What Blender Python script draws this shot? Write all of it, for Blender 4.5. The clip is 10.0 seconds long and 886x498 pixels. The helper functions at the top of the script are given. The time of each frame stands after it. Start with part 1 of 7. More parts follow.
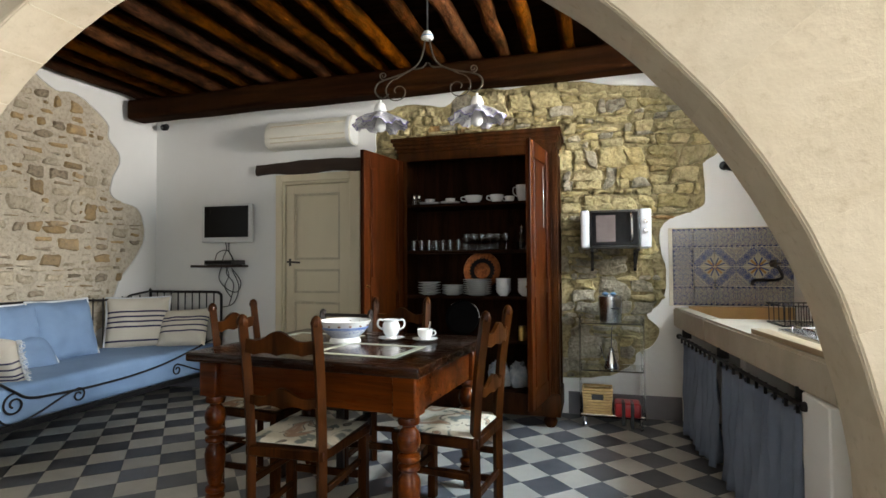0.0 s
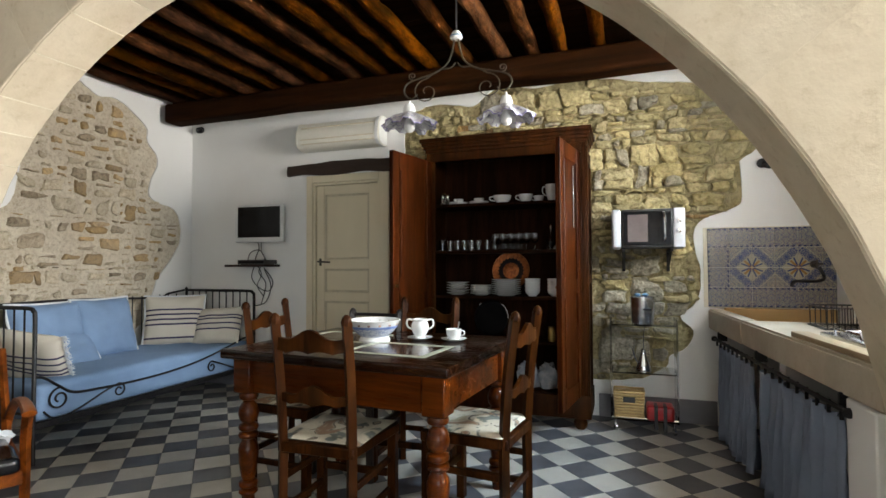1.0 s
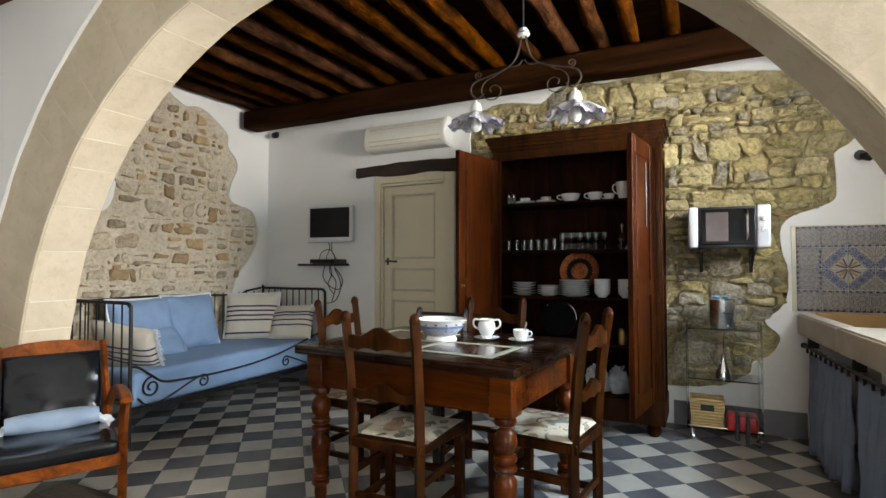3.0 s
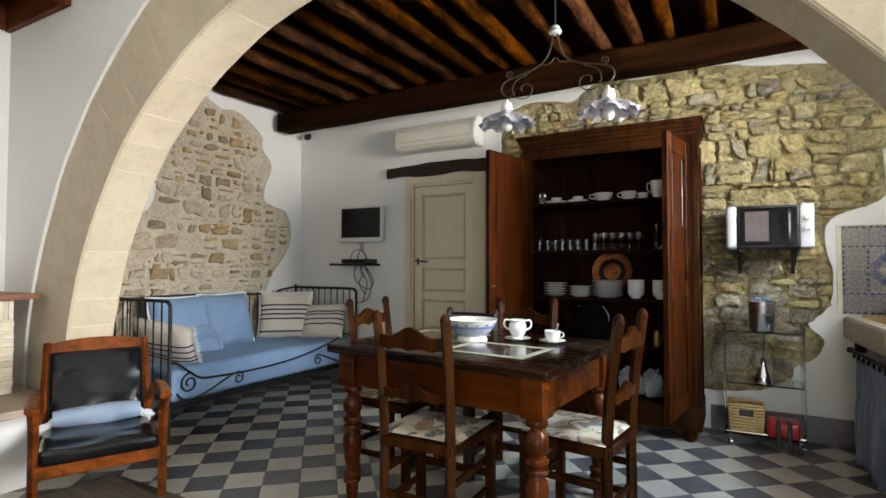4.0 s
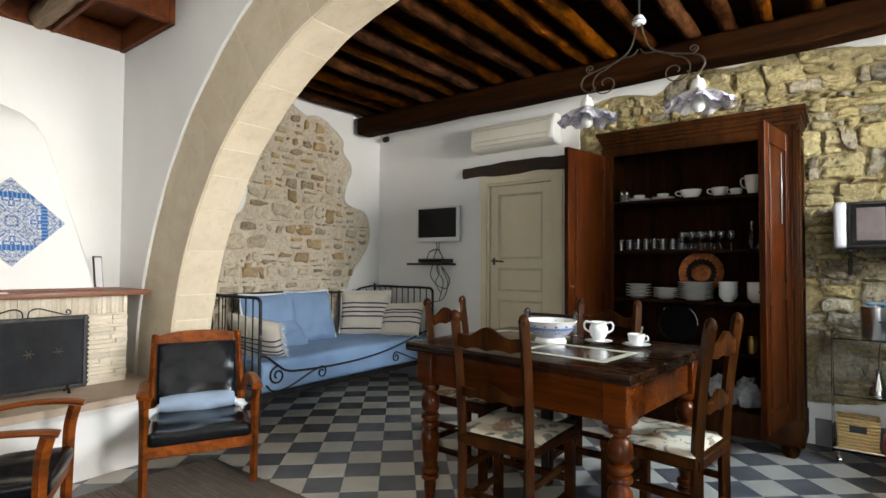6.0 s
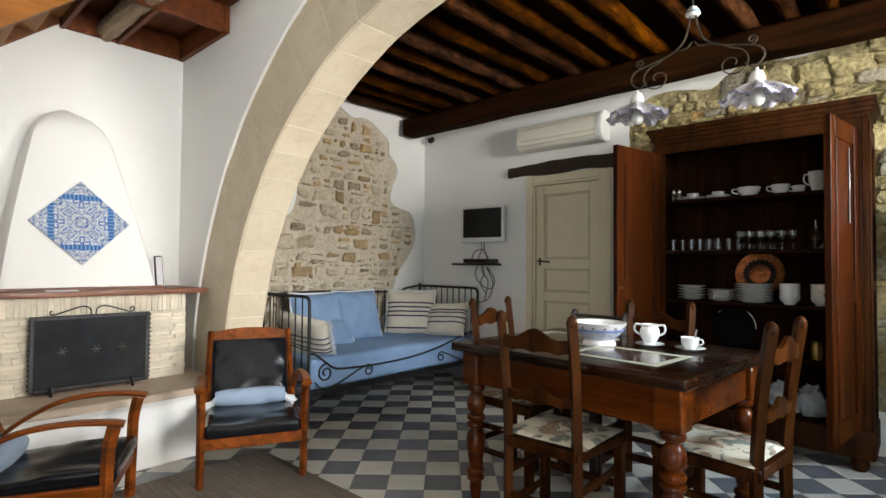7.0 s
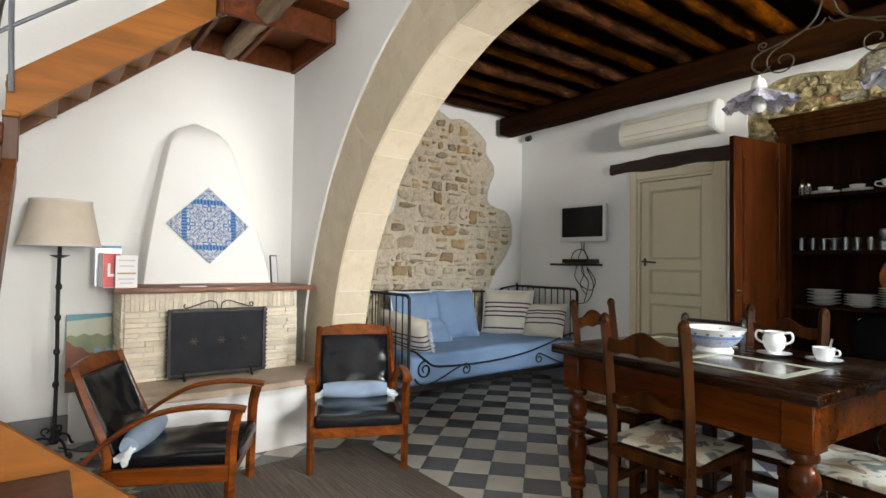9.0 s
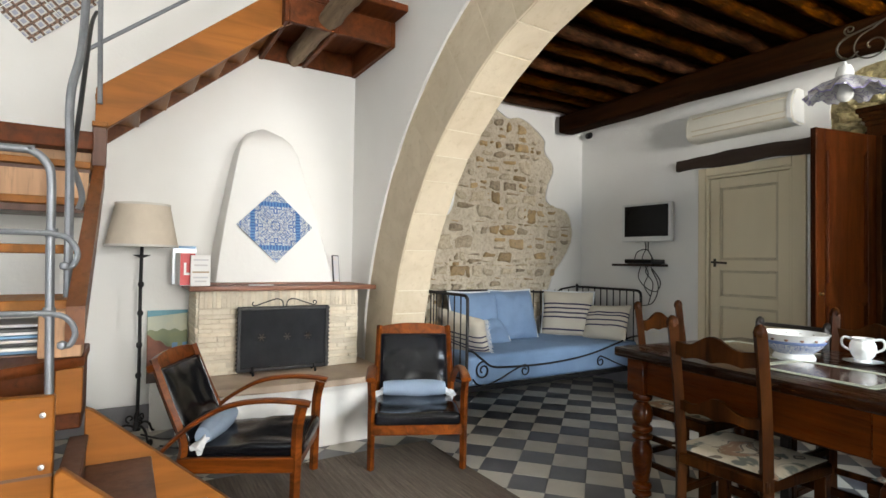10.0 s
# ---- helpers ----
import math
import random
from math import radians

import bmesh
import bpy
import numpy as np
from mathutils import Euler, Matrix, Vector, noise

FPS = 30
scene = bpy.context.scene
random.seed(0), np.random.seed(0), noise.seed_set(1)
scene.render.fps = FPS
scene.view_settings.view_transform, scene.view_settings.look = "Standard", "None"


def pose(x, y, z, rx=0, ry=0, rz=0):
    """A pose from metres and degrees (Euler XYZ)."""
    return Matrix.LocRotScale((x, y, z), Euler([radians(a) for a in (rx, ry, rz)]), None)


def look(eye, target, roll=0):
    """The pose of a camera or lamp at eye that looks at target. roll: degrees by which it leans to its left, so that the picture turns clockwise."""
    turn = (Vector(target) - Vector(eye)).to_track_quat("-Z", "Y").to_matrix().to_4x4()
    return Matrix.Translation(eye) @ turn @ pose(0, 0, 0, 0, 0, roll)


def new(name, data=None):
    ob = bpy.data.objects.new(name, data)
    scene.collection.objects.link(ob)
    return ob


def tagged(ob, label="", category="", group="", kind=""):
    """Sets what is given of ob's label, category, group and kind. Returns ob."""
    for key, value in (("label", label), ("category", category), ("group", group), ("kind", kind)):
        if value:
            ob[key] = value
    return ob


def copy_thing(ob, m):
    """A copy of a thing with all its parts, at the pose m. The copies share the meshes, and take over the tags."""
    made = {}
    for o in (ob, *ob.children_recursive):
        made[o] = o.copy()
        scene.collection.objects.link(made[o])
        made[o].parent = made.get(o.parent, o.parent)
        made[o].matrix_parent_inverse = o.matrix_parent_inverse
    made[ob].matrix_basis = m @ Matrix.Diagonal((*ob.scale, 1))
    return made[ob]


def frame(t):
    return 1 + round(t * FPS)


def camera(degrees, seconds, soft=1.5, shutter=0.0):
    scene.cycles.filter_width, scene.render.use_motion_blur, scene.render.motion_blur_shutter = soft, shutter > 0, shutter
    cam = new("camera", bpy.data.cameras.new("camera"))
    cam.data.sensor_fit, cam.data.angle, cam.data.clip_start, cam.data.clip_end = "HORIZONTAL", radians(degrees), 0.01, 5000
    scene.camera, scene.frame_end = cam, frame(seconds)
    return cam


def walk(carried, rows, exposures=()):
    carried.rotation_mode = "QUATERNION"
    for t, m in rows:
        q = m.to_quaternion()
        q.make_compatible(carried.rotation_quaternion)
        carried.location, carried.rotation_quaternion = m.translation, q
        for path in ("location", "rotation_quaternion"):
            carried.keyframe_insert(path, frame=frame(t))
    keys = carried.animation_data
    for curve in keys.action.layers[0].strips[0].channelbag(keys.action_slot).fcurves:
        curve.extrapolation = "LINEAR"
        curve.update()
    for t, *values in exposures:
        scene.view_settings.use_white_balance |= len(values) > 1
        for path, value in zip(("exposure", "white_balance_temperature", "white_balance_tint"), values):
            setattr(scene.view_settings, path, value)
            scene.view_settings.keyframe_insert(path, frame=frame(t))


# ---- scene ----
# ---------------- camera ----------------
cam = camera(80.32, 10.0, soft=1.5)
PATH = [
    (0.0, pose(0.029, 0.002, 1.2, 91.70, 0.40, 16.00)), (0.5, pose(0.027, 0.002, 1.2, 91.71, 0.33, 17.50)),
    (1.0, pose(0.024, 0.002, 1.2, 91.71, 0.28, 19.05)), (1.5, pose(0.021, 0.002, 1.2, 91.72, 0.23, 20.66)),
    (2.0, pose(0.018, 0.002, 1.2, 91.71, 0.17, 22.47)), (2.5, pose(0.015, 0.002, 1.2, 91.71, 0.10, 24.28)),
    (3.0, pose(0.012, 0.002, 1.2, 91.70, 0.05, 26.08)), (4.5, pose(0.003, 0.001, 1.2, 91.71, -0.14, 30.91)),
    (5.0, pose(0.000, 0.000, 1.2, 91.70, -0.18, 32.75)), (5.5, pose(-0.004, -0.001, 1.2, 91.67, -0.25, 35.02)),
    (7.0, pose(-0.016, -0.005, 1.2, 91.63, -0.49, 42.23)), (7.5, pose(-0.020, -0.006, 1.2, 91.60, -0.56, 44.62)),
    (8.0, pose(-0.024, -0.008, 1.2, 91.56, -0.60, 47.04)), (8.5, pose(-0.028, -0.010, 1.2, 91.54, -0.66, 49.63)),
    (9.0, pose(-0.032, -0.013, 1.2, 91.50, -0.77, 52.61)), (9.5, pose(-0.037, -0.015, 1.2, 91.46, -0.84, 55.48)),
    (10.0, pose(-0.041, -0.019, 1.2, 91.41, -0.91, 58.81)),
]
walk(cam, PATH)

# ---------------- light ----------------
world = bpy.data.worlds.new("sky")
scene.world = world
world.use_nodes = True
sky = world.node_tree.nodes.new("ShaderNodeTexSky")
sky.sky_type = 'NISHITA'
sky.sun_disc = False
sky.sun_elevation, sky.sun_rotation = radians(48), radians(200)
world.node_tree.links.new(sky.outputs[0], world.node_tree.nodes["Background"].inputs[0])
world.node_tree.nodes["Background"].inputs[1].default_value = 0.1
sun = new("sun", bpy.data.lights.new("sun", 'SUN'))
sun.data.energy, sun.data.angle, sun.data.color = 2.5, radians(0.5), (1.0, 0.95, 0.88)
sun.matrix_world = look((0, -4, 6), (-0.6, 0.5, 0))


def window_light(name, m, sx, sy, watts, colour):
    """Area lamp for daylight, set at an opening out of view."""
    lamp = new(name, bpy.data.lights.new(name, 'AREA'))
    lamp.data.shape, lamp.data.size, lamp.data.size_y = 'RECTANGLE', sx, sy
    lamp.data.energy, lamp.data.color = watts, colour
    lamp.matrix_world = m
    return lamp


window_light("kitchen_window_light", look((2.45, 2.70, 1.98), (-4.2, 2.95, 1.98)), 1.4, 1.0, 320, (1.0, 0.97, 0.91))
window_light("kitchen_sky_light", look((2.5, 2.68, 2.98), (-0.2, 2.95, 0.0)), 1.4, 1.0, 270, (0.60, 0.80, 1.0))
# Lamp at an added, unseen side window, far off to light the arch evenly.
window_light("unseen_side_light", look((4.87, 0.85, 1.75), (-4.3, 1.0, 1.5)), 1.1, 1.8, 300, (1.0, 0.99, 0.95))
window_light("front_door_light", look((1.45, -2.93, 1.25), (-2.4, 2.0, 1.3)), 1.6, 2.3, 58, (0.82, 0.92, 1.0))

# ---------------- materials ----------------
def nodes_of(name):
    m = bpy.data.materials.new(name)
    m.use_nodes = True
    nt = m.node_tree
    return m, nt, nt.nodes["Principled BSDF"]


def nd(nt, kind, **inputs):
    n = nt.nodes.new(kind)
    for k, v in inputs.items():
        n.inputs[k.replace("_", " ")].default_value = v
    return n


def mixc(nt, fac, a, b, mode='MIX'):
    n = nt.nodes.new("ShaderNodeMix")
    n.data_type, n.blend_type = 'RGBA', mode
    put(nt, n.inputs[0], fac)
    put(nt, n.inputs[6], a)
    put(nt, n.inputs[7], b)
    return n.outputs[2]


def put(nt, sock, v):
    if isinstance(v, bpy.types.NodeSocket):
        nt.links.new(v, sock)
    elif isinstance(v, tuple) and len(v) == 3:
        sock.default_value = (*v, 1)
    else:
        sock.default_value = v


def calc(nt, op, a, b=0.0, c=0.0):
    n = nt.nodes.new("ShaderNodeMath")
    n.operation = op
    for k, v in enumerate((a, b, c)):
        put(nt, n.inputs[k], v)
    return n.outputs[0]


def ramp(nt, fac, lo, hi):
    n = nt.nodes.new("ShaderNodeMapRange")
    n.clamp = True
    put(nt, n.inputs[0], fac)
    n.inputs[1].default_value, n.inputs[2].default_value = lo, hi
    return n.outputs[0]


def coords(nt, stretch=(1, 1, 1), kind="Object"):
    tc = nt.nodes.new("ShaderNodeTexCoord")
    mp = nt.nodes.new("ShaderNodeMapping")
    mp.inputs["Scale"].default_value = stretch
    nt.links.new(tc.outputs[kind], mp.inputs[0])
    return mp.outputs[0]


def noise_of(nt, vec, scale, detail=4.0, rough=0.6, distort=0.0):
    n = nd(nt, "ShaderNodeTexNoise", Scale=scale, Detail=detail, Roughness=rough, Distortion=distort)
    nt.links.new(vec, n.inputs["Vector"])
    return n.outputs["Fac"]


def bump_to(nt, bsdf, height, strength, dist=0.01):
    b = nd(nt, "ShaderNodeBump", Strength=strength, Distance=dist)
    nt.links.new(height, b.inputs["Height"])
    nt.links.new(b.outputs[0], bsdf.inputs["Normal"])


def surface(name, c1, c2, scale=4.0, fine=40.0, rough=0.6, rvar=0.15, metal=0.0, bump=0.15, dist=0.004, stretch=(1, 1, 1),
            c3=None, rnd=0.0, distort=0.0, coat=0.0, spec=0.5, third=0.35, island=False):
    """Two scales of variation in colour, gloss and relief; rnd spreads the brightness from object to object."""
    m, nt, b = nodes_of(name)
    v = coords(nt, stretch)
    if rnd:
        oi = nt.nodes.new("ShaderNodeObjectInfo")
        add = nt.nodes.new("ShaderNodeVectorMath")
        add.operation = 'ADD'
        nt.links.new(v, add.inputs[0])
        off = calc(nt, 'MULTIPLY', oi.outputs["Random"], 57.0)
        nt.links.new(off, add.inputs[1])
        v = add.outputs[0]
    big = noise_of(nt, v, scale, 4, 0.6, distort)
    small = noise_of(nt, v, fine, 5, 0.65)
    col = mixc(nt, ramp(nt, big, 0.32, 0.68), c1, c2)
    if c3:
        col = mixc(nt, ramp(nt, small, 0.72 - third, 0.9 - third * 0.5), col, c3)
    if rnd:
        src = oi.outputs["Random"]
        if island:
            src = nt.nodes.new("ShaderNodeNewGeometry").outputs["Random Per Island"]
        hsv = nt.nodes.new("ShaderNodeHueSaturation")
        put(nt, hsv.inputs["Color"], col)
        put(nt, hsv.inputs["Value"], calc(nt, 'MULTIPLY_ADD', src, rnd, 1.0 - rnd / 2))
        r2 = calc(nt, 'FRACT', calc(nt, 'MULTIPLY', src, 7.31))
        put(nt, hsv.inputs["Saturation"], calc(nt, 'MULTIPLY_ADD', r2, rnd * 0.35, 1.0 - rnd * 0.15))
        col = hsv.outputs[0]
    put(nt, b.inputs["Base Color"], col)
    put(nt, b.inputs["Roughness"], calc(nt, 'MULTIPLY_ADD', small, rvar * 2, rough - rvar))
    b.inputs["Metallic"].default_value = metal
    b.inputs["Specular IOR Level"].default_value = spec
    b.inputs["Coat Weight"].default_value = coat
    b.inputs["Coat Roughness"].default_value = 0.12
    if bump:
        h = calc(nt, 'MULTIPLY_ADD', big, 0.6, small)
        bump_to(nt, b, h, bump, dist)
    return m


def wood(name, c1, c2, axis=2, rough=0.4, coat=0.0, grain=14.0, bump=0.08, rnd=0.0, streak=True, spec=0.3):
    st = [grain, grain, grain]
    st[axis] = grain * 0.09
    return surface(name, tuple(1.15 * c for c in c1), tuple(0.8 * c for c in c2), 1.0, 5.0, rough, 0.14, 0, bump * 2, 0.003, tuple(st), rnd=rnd, distort=0.8, coat=coat, spec=spec,
                   c3=tuple(0.45 * c for c in c2) if streak else None, third=0.18)


def glassy(name, colour=(1, 1, 1), rough=0.02, ior=1.45):
    m, nt, b = nodes_of(name)
    b.inputs["Base Color"].default_value = (*colour, 1)
    b.inputs["Roughness"].default_value = rough
    b.inputs["IOR"].default_value = ior
    b.inputs["Transmission Weight"].default_value = 1.0
    return m


PLASTER = surface("white_plaster", (0.82, 0.81, 0.785), (0.78, 0.77, 0.74), 1.2, 26, 0.85, 0.08, 0, 0.25, 0.006)
LIME = surface("limestone_block", (0.62, 0.535, 0.40), (0.53, 0.445, 0.315), 3.0, 22, 0.9, 0.06, 0, 0.4, 0.008, c3=(0.44, 0.355, 0.24), rnd=0.05, third=0.16, distort=1.6)
LIME_JOINT = surface("lime_joint", (0.74, 0.69, 0.57), (0.64, 0.58, 0.45), 5, 50, 0.95, 0.05, 0, 0.4, 0.004)
MORTAR_L = surface("pale_lime_mortar", (0.68, 0.61, 0.485), (0.55, 0.475, 0.36), 7, 38, 0.95, 0.04, 0, 1.0, 0.02, c3=(0.38, 0.31, 0.215), third=0.27, distort=1.0)
MORTAR_B = surface("ochre_lime_mortar", (0.50, 0.42, 0.225), (0.30, 0.24, 0.12), 8, 34, 0.95, 0.04, 0, 1.0, 0.035, c3=(0.14, 0.105, 0.05), third=0.27, distort=1.0)
STONE_L = surface("ochre_brown_field_stone", (0.50, 0.345, 0.165), (0.37, 0.27, 0.155), 13, 45, 0.92, 0.05, 0, 1.0, 0.016, c3=(0.20, 0.15, 0.095), rnd=0.5, third=0.22, distort=0.8)
STONE_LG = surface("grey_brown_field_stone", (0.44, 0.36, 0.25), (0.29, 0.23, 0.155), 15, 45, 0.92, 0.05, 0, 1.0, 0.018, c3=(0.16, 0.125, 0.085), rnd=0.5, third=0.26, distort=1.2)
STONE_LP = surface("pale_limewashed_stone", (0.62, 0.54, 0.40), (0.47, 0.395, 0.275), 12, 45, 0.92, 0.05, 0, 1.0, 0.018, c3=(0.32, 0.255, 0.17), rnd=0.3, third=0.24, distort=1.0)
STONE_B = surface("ochre_field_stone", (0.68, 0.58, 0.315), (0.50, 0.41, 0.20), 11, 36, 0.92, 0.05, 0, 1.0, 0.045, c3=(0.29, 0.225, 0.11), rnd=0.42, third=0.26, distort=1.4)
STONE_G = surface("grey_field_stone", (0.55, 0.49, 0.37), (0.34, 0.295, 0.21), 13, 38, 0.92, 0.05, 0, 1.0, 0.04, c3=(0.15, 0.125, 0.085), rnd=0.5, third=0.27, distort=1.4)
STONE_R = surface("rusty_field_stone", (0.50, 0.34, 0.15), (0.36, 0.22, 0.10), 13, 38, 0.92, 0.05, 0, 1.0, 0.03, c3=(0.2, 0.13, 0.07), rnd=0.4, third=0.25, distort=1.2)
TILE_D = surface("grey_cement_tile", (0.080, 0.081, 0.090), (0.118, 0.116, 0.123), 6, 60, 0.34, 0.10, 0, 0.08, 0.002, c3=(0.19, 0.183, 0.178), rnd=0.3, third=0.12)
TILE_W = surface("cream_cement_tile", (0.51, 0.48, 0.415), (0.44, 0.41, 0.355), 6, 60, 0.34, 0.10, 0, 0.08, 0.002, c3=(0.39, 0.36, 0.305), rnd=0.18, third=0.12)
GROUT = surface("tile_grout", (0.30, 0.28, 0.25), (0.24, 0.22, 0.2), 8, 60, 0.9, 0.05)
BASEGREY = surface("grey_base_paint", (0.16, 0.155, 0.165), (0.2, 0.19, 0.2), 5, 40, 0.6, 0.1)
MAHOGANY = wood("dark_mahogany", (0.036, 0.0105, 0.0016), (0.013, 0.004, 0.0010), 2, 0.5, 0.0, spec=0.06)
# Mahogany darkened for the cupboard inside: the recess's shade is in the colour.
MAHOGANY_SHADED = wood("shaded_inside_wood", (0.024, 0.008, 0.003), (0.012, 0.0042, 0.0018), 2, 0.8, spec=0.04)
DOORWOOD = wood("red_brown_panel_wood", (0.044, 0.0090, 0.0009), (0.018, 0.0038, 0.0005), 2, 0.45, 0.0, spec=0.06)
TABLEWOOD = wood("polished_table_wood", (0.084, 0.0175, 0.0014), (0.032, 0.0062, 0.0007), 0, 0.30, 0.3, spec=0.06)
TABLETOP = wood("dark_gloss_tabletop", (0.018, 0.005, 0.0012), (0.008, 0.0024, 0.0008), 0, 0.26, 0.45, spec=0.08)
CHAIRWOOD = wood("walnut_chair_wood", (0.042, 0.0118, 0.0016), (0.015, 0.0043, 0.0008), 2, 0.42, 0.05, spec=0.05)
BLACKWOOD = wood("black_stained_wood", (0.018, 0.014, 0.012), (0.03, 0.022, 0.018), 2, 0.45)
BEAMWOOD = wood("red_brown_beam", (0.024, 0.0076, 0.0018), (0.008, 0.0028, 0.0009), 0, 0.85, 0, 9, 0.2, spec=0.03)
LOGWOOD = surface("rough_log", (0.078, 0.0225, 0.0027), (0.011, 0.0039, 0.0009), 7, 34, 0.9, 0.06, 0, 1.0, 0.016, stretch=(1, 0.35, 1), c3=(0.007, 0.0033, 0.0013), rnd=0.9, third=0.28, distort=1.2, spec=0.02)
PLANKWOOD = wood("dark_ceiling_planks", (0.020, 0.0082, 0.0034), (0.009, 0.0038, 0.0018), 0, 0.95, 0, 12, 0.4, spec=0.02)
GREYLOG = wood("grey_brown_log", (0.22, 0.15, 0.09), (0.15, 0.10, 0.06), 0, 0.75, 0, 12, 0.5)
STAIRWOOD = wood("orange_pine_stair", (0.27, 0.094, 0.015), (0.22, 0.075, 0.012), 1, 0.42, 0.06, 9, streak=False, spec=0.15)
STAIRWOOD_X = wood("orange_pine_tread", (0.26, 0.098, 0.018), (0.20, 0.075, 0.014), 0, 0.42, 0.06, 9, streak=False, spec=0.15)
STAIRDARK = wood("dark_red_stair", (0.115, 0.030, 0.007), (0.070, 0.018, 0.005), 0, 0.5, 0.03, 9, spec=0.12)
STAIRMID = wood("red_brown_stringer", (0.16, 0.052, 0.012), (0.11, 0.034, 0.008), 0, 0.45, 0.03, 9)
STAIREDGE = wood("brown_stair_side", (0.115, 0.055, 0.036), (0.085, 0.04, 0.027), 2, 0.5, 0.03, 9, streak=False)
ARMWOOD = wood("amber_armchair_wood", (0.170, 0.041, 0.0045), (0.075, 0.0165, 0.002), 1, 0.36, 0.2, spec=0.12)
LINTEL = wood("black_brown_lintel", (0.030, 0.018, 0.013), (0.05, 0.03, 0.02), 0, 0.75, 0, 12, 0.5)
MANTEL = wood("brown_mantel_board", (0.19, 0.07, 0.035), (0.12, 0.045, 0.025), 1, 0.5, 0.1, 10)
DOORCREAM = surface("cream_painted_door", (0.74, 0.65, 0.465), (0.69, 0.60, 0.425), 3, 45, 0.5, 0.1, 0, 0.12, 0.002, stretch=(1, 1, 0.3))
DOORLINE = wood("darker_cream_trim", (0.56, 0.48, 0.34), (0.60, 0.52, 0.37), 2, 0.6, 0, 10, 0.1, streak=False)
IRON = surface("black_wrought_iron", (0.014, 0.014, 0.016), (0.03, 0.028, 0.027), 30, 200, 0.5, 0.12, 0.6, 0.3, 0.002)
BRONZE = surface("dull_bronze_iron", (0.085, 0.068, 0.05), (0.05, 0.042, 0.033), 30, 200, 0.5, 0.12, 0.6, 0.2, 0.002)
LEATHER = surface("black_leather", (0.004, 0.0045, 0.006), (0.007, 0.007, 0.009), 6, 140, 0.2, 0.03, 0, 0.03, 0.001, spec=0.3)
BLUEFAB = surface("pale_blue_cotton", (0.205, 0.305, 0.46), (0.165, 0.25, 0.39), 4, 220, 0.9, 0.05, 0, 0.35, 0.003)
ROLLFAB = surface("washed_blue_cotton", (0.30, 0.375, 0.48), (0.23, 0.30, 0.40), 6, 220, 0.9, 0.05, 0, 0.35, 0.003)
BAGFILM = surface("cloudy_plastic_film", (0.20, 0.235, 0.28), (0.36, 0.37, 0.38), 18, 60, 0.25, 0.1, 0, 0.4, 0.006)
BLUEBED = surface("pale_blue_bedcover", (0.195, 0.295, 0.45), (0.16, 0.245, 0.385), 3, 180, 0.9, 0.05, 0, 0.35, 0.004)
PIPING = surface("white_piping", (0.74, 0.76, 0.78), (0.66, 0.68, 0.7), 10, 150, 0.9)
CURTAIN = surface("grey_blue_curtain", (0.19, 0.225, 0.30), (0.145, 0.175, 0.24), 4, 220, 0.92, 0.05, 0, 0.3, 0.003)
CERAMIC = surface("white_glazed_china", (0.80, 0.80, 0.78), (0.74, 0.74, 0.72), 6, 40, 0.12, 0.05, 0, 0.02)
STEEL = surface("brushed_steel", (0.72, 0.73, 0.75), (0.62, 0.63, 0.65), 20, 120, 0.24, 0.08, 1.0, 0.05)
TUBE = surface("grey_painted_tube", (0.24, 0.25, 0.27), (0.18, 0.19, 0.21), 15, 90, 0.45, 0.1, 0.6, 0.05)
CHROME = surface("chrome", (0.75, 0.76, 0.78), (0.7, 0.7, 0.72), 10, 60, 0.1, 0.04, 1.0, 0.0)
COPPER = surface("hammered_copper", (0.30, 0.10, 0.034), (0.13, 0.045, 0.018), 45, 120, 0.32, 0.1, 1.0, 0.7, 0.005)
BRASS = surface("dull_brass", (0.45, 0.30, 0.10), (0.33, 0.22, 0.08), 30, 90, 0.35, 0.1, 1.0, 0.1)
PLASTICW = surface("white_plastic", (0.72, 0.72, 0.70), (0.68, 0.68, 0.66), 4, 60, 0.4, 0.06, 0, 0.02)
ACWHITE = surface("ivory_plastic", (0.72, 0.69, 0.60), (0.68, 0.65, 0.56), 4, 60, 0.4, 0.06, 0, 0.02)
PLASTICK = surface("black_plastic", (0.012, 0.012, 0.013), (0.02, 0.02, 0.02), 8, 80, 0.35, 0.1, 0, 0.05)
SCREEN = surface("dark_screen_glass", (0.004, 0.004, 0.005), (0.006, 0.006, 0.007), 3, 40, 0.18, 0.04, 0, 0.0, spec=0.15)
SILVERP = surface("silver_plastic", (0.62, 0.64, 0.68), (0.56, 0.58, 0.62), 5, 60, 0.35, 0.06, 0.35, 0.02)
SINKSTONE = surface("pale_stone_counter", (0.52, 0.455, 0.355), (0.41, 0.345, 0.255), 4, 40, 0.65, 0.12, 0, 0.3, 0.005, c3=(0.38, 0.31, 0.21), third=0.14)
SINKIN = surface("ochre_sink_lining", (0.42, 0.26, 0.10), (0.33, 0.20, 0.08), 5, 50, 0.7, 0.1, 0, 0.3, 0.004)
BOARDWOOD = wood("pale_board", (0.42, 0.32, 0.20), (0.34, 0.25, 0.15), 1, 0.6, 0, 10, streak=False)
SPLITFACE = surface("cream_split_stone", (0.70, 0.635, 0.51), (0.58, 0.50, 0.385), 5, 40, 0.9, 0.06, 0, 0.7, 0.010, c3=(0.44, 0.34, 0.23), rnd=0.24, third=0.15)
HEARTHTOP = surface("grey_brown_hearth_slab", (0.46, 0.36, 0.27), (0.36, 0.28, 0.215), 5, 40, 0.7, 0.1, 0, 0.3, 0.004)
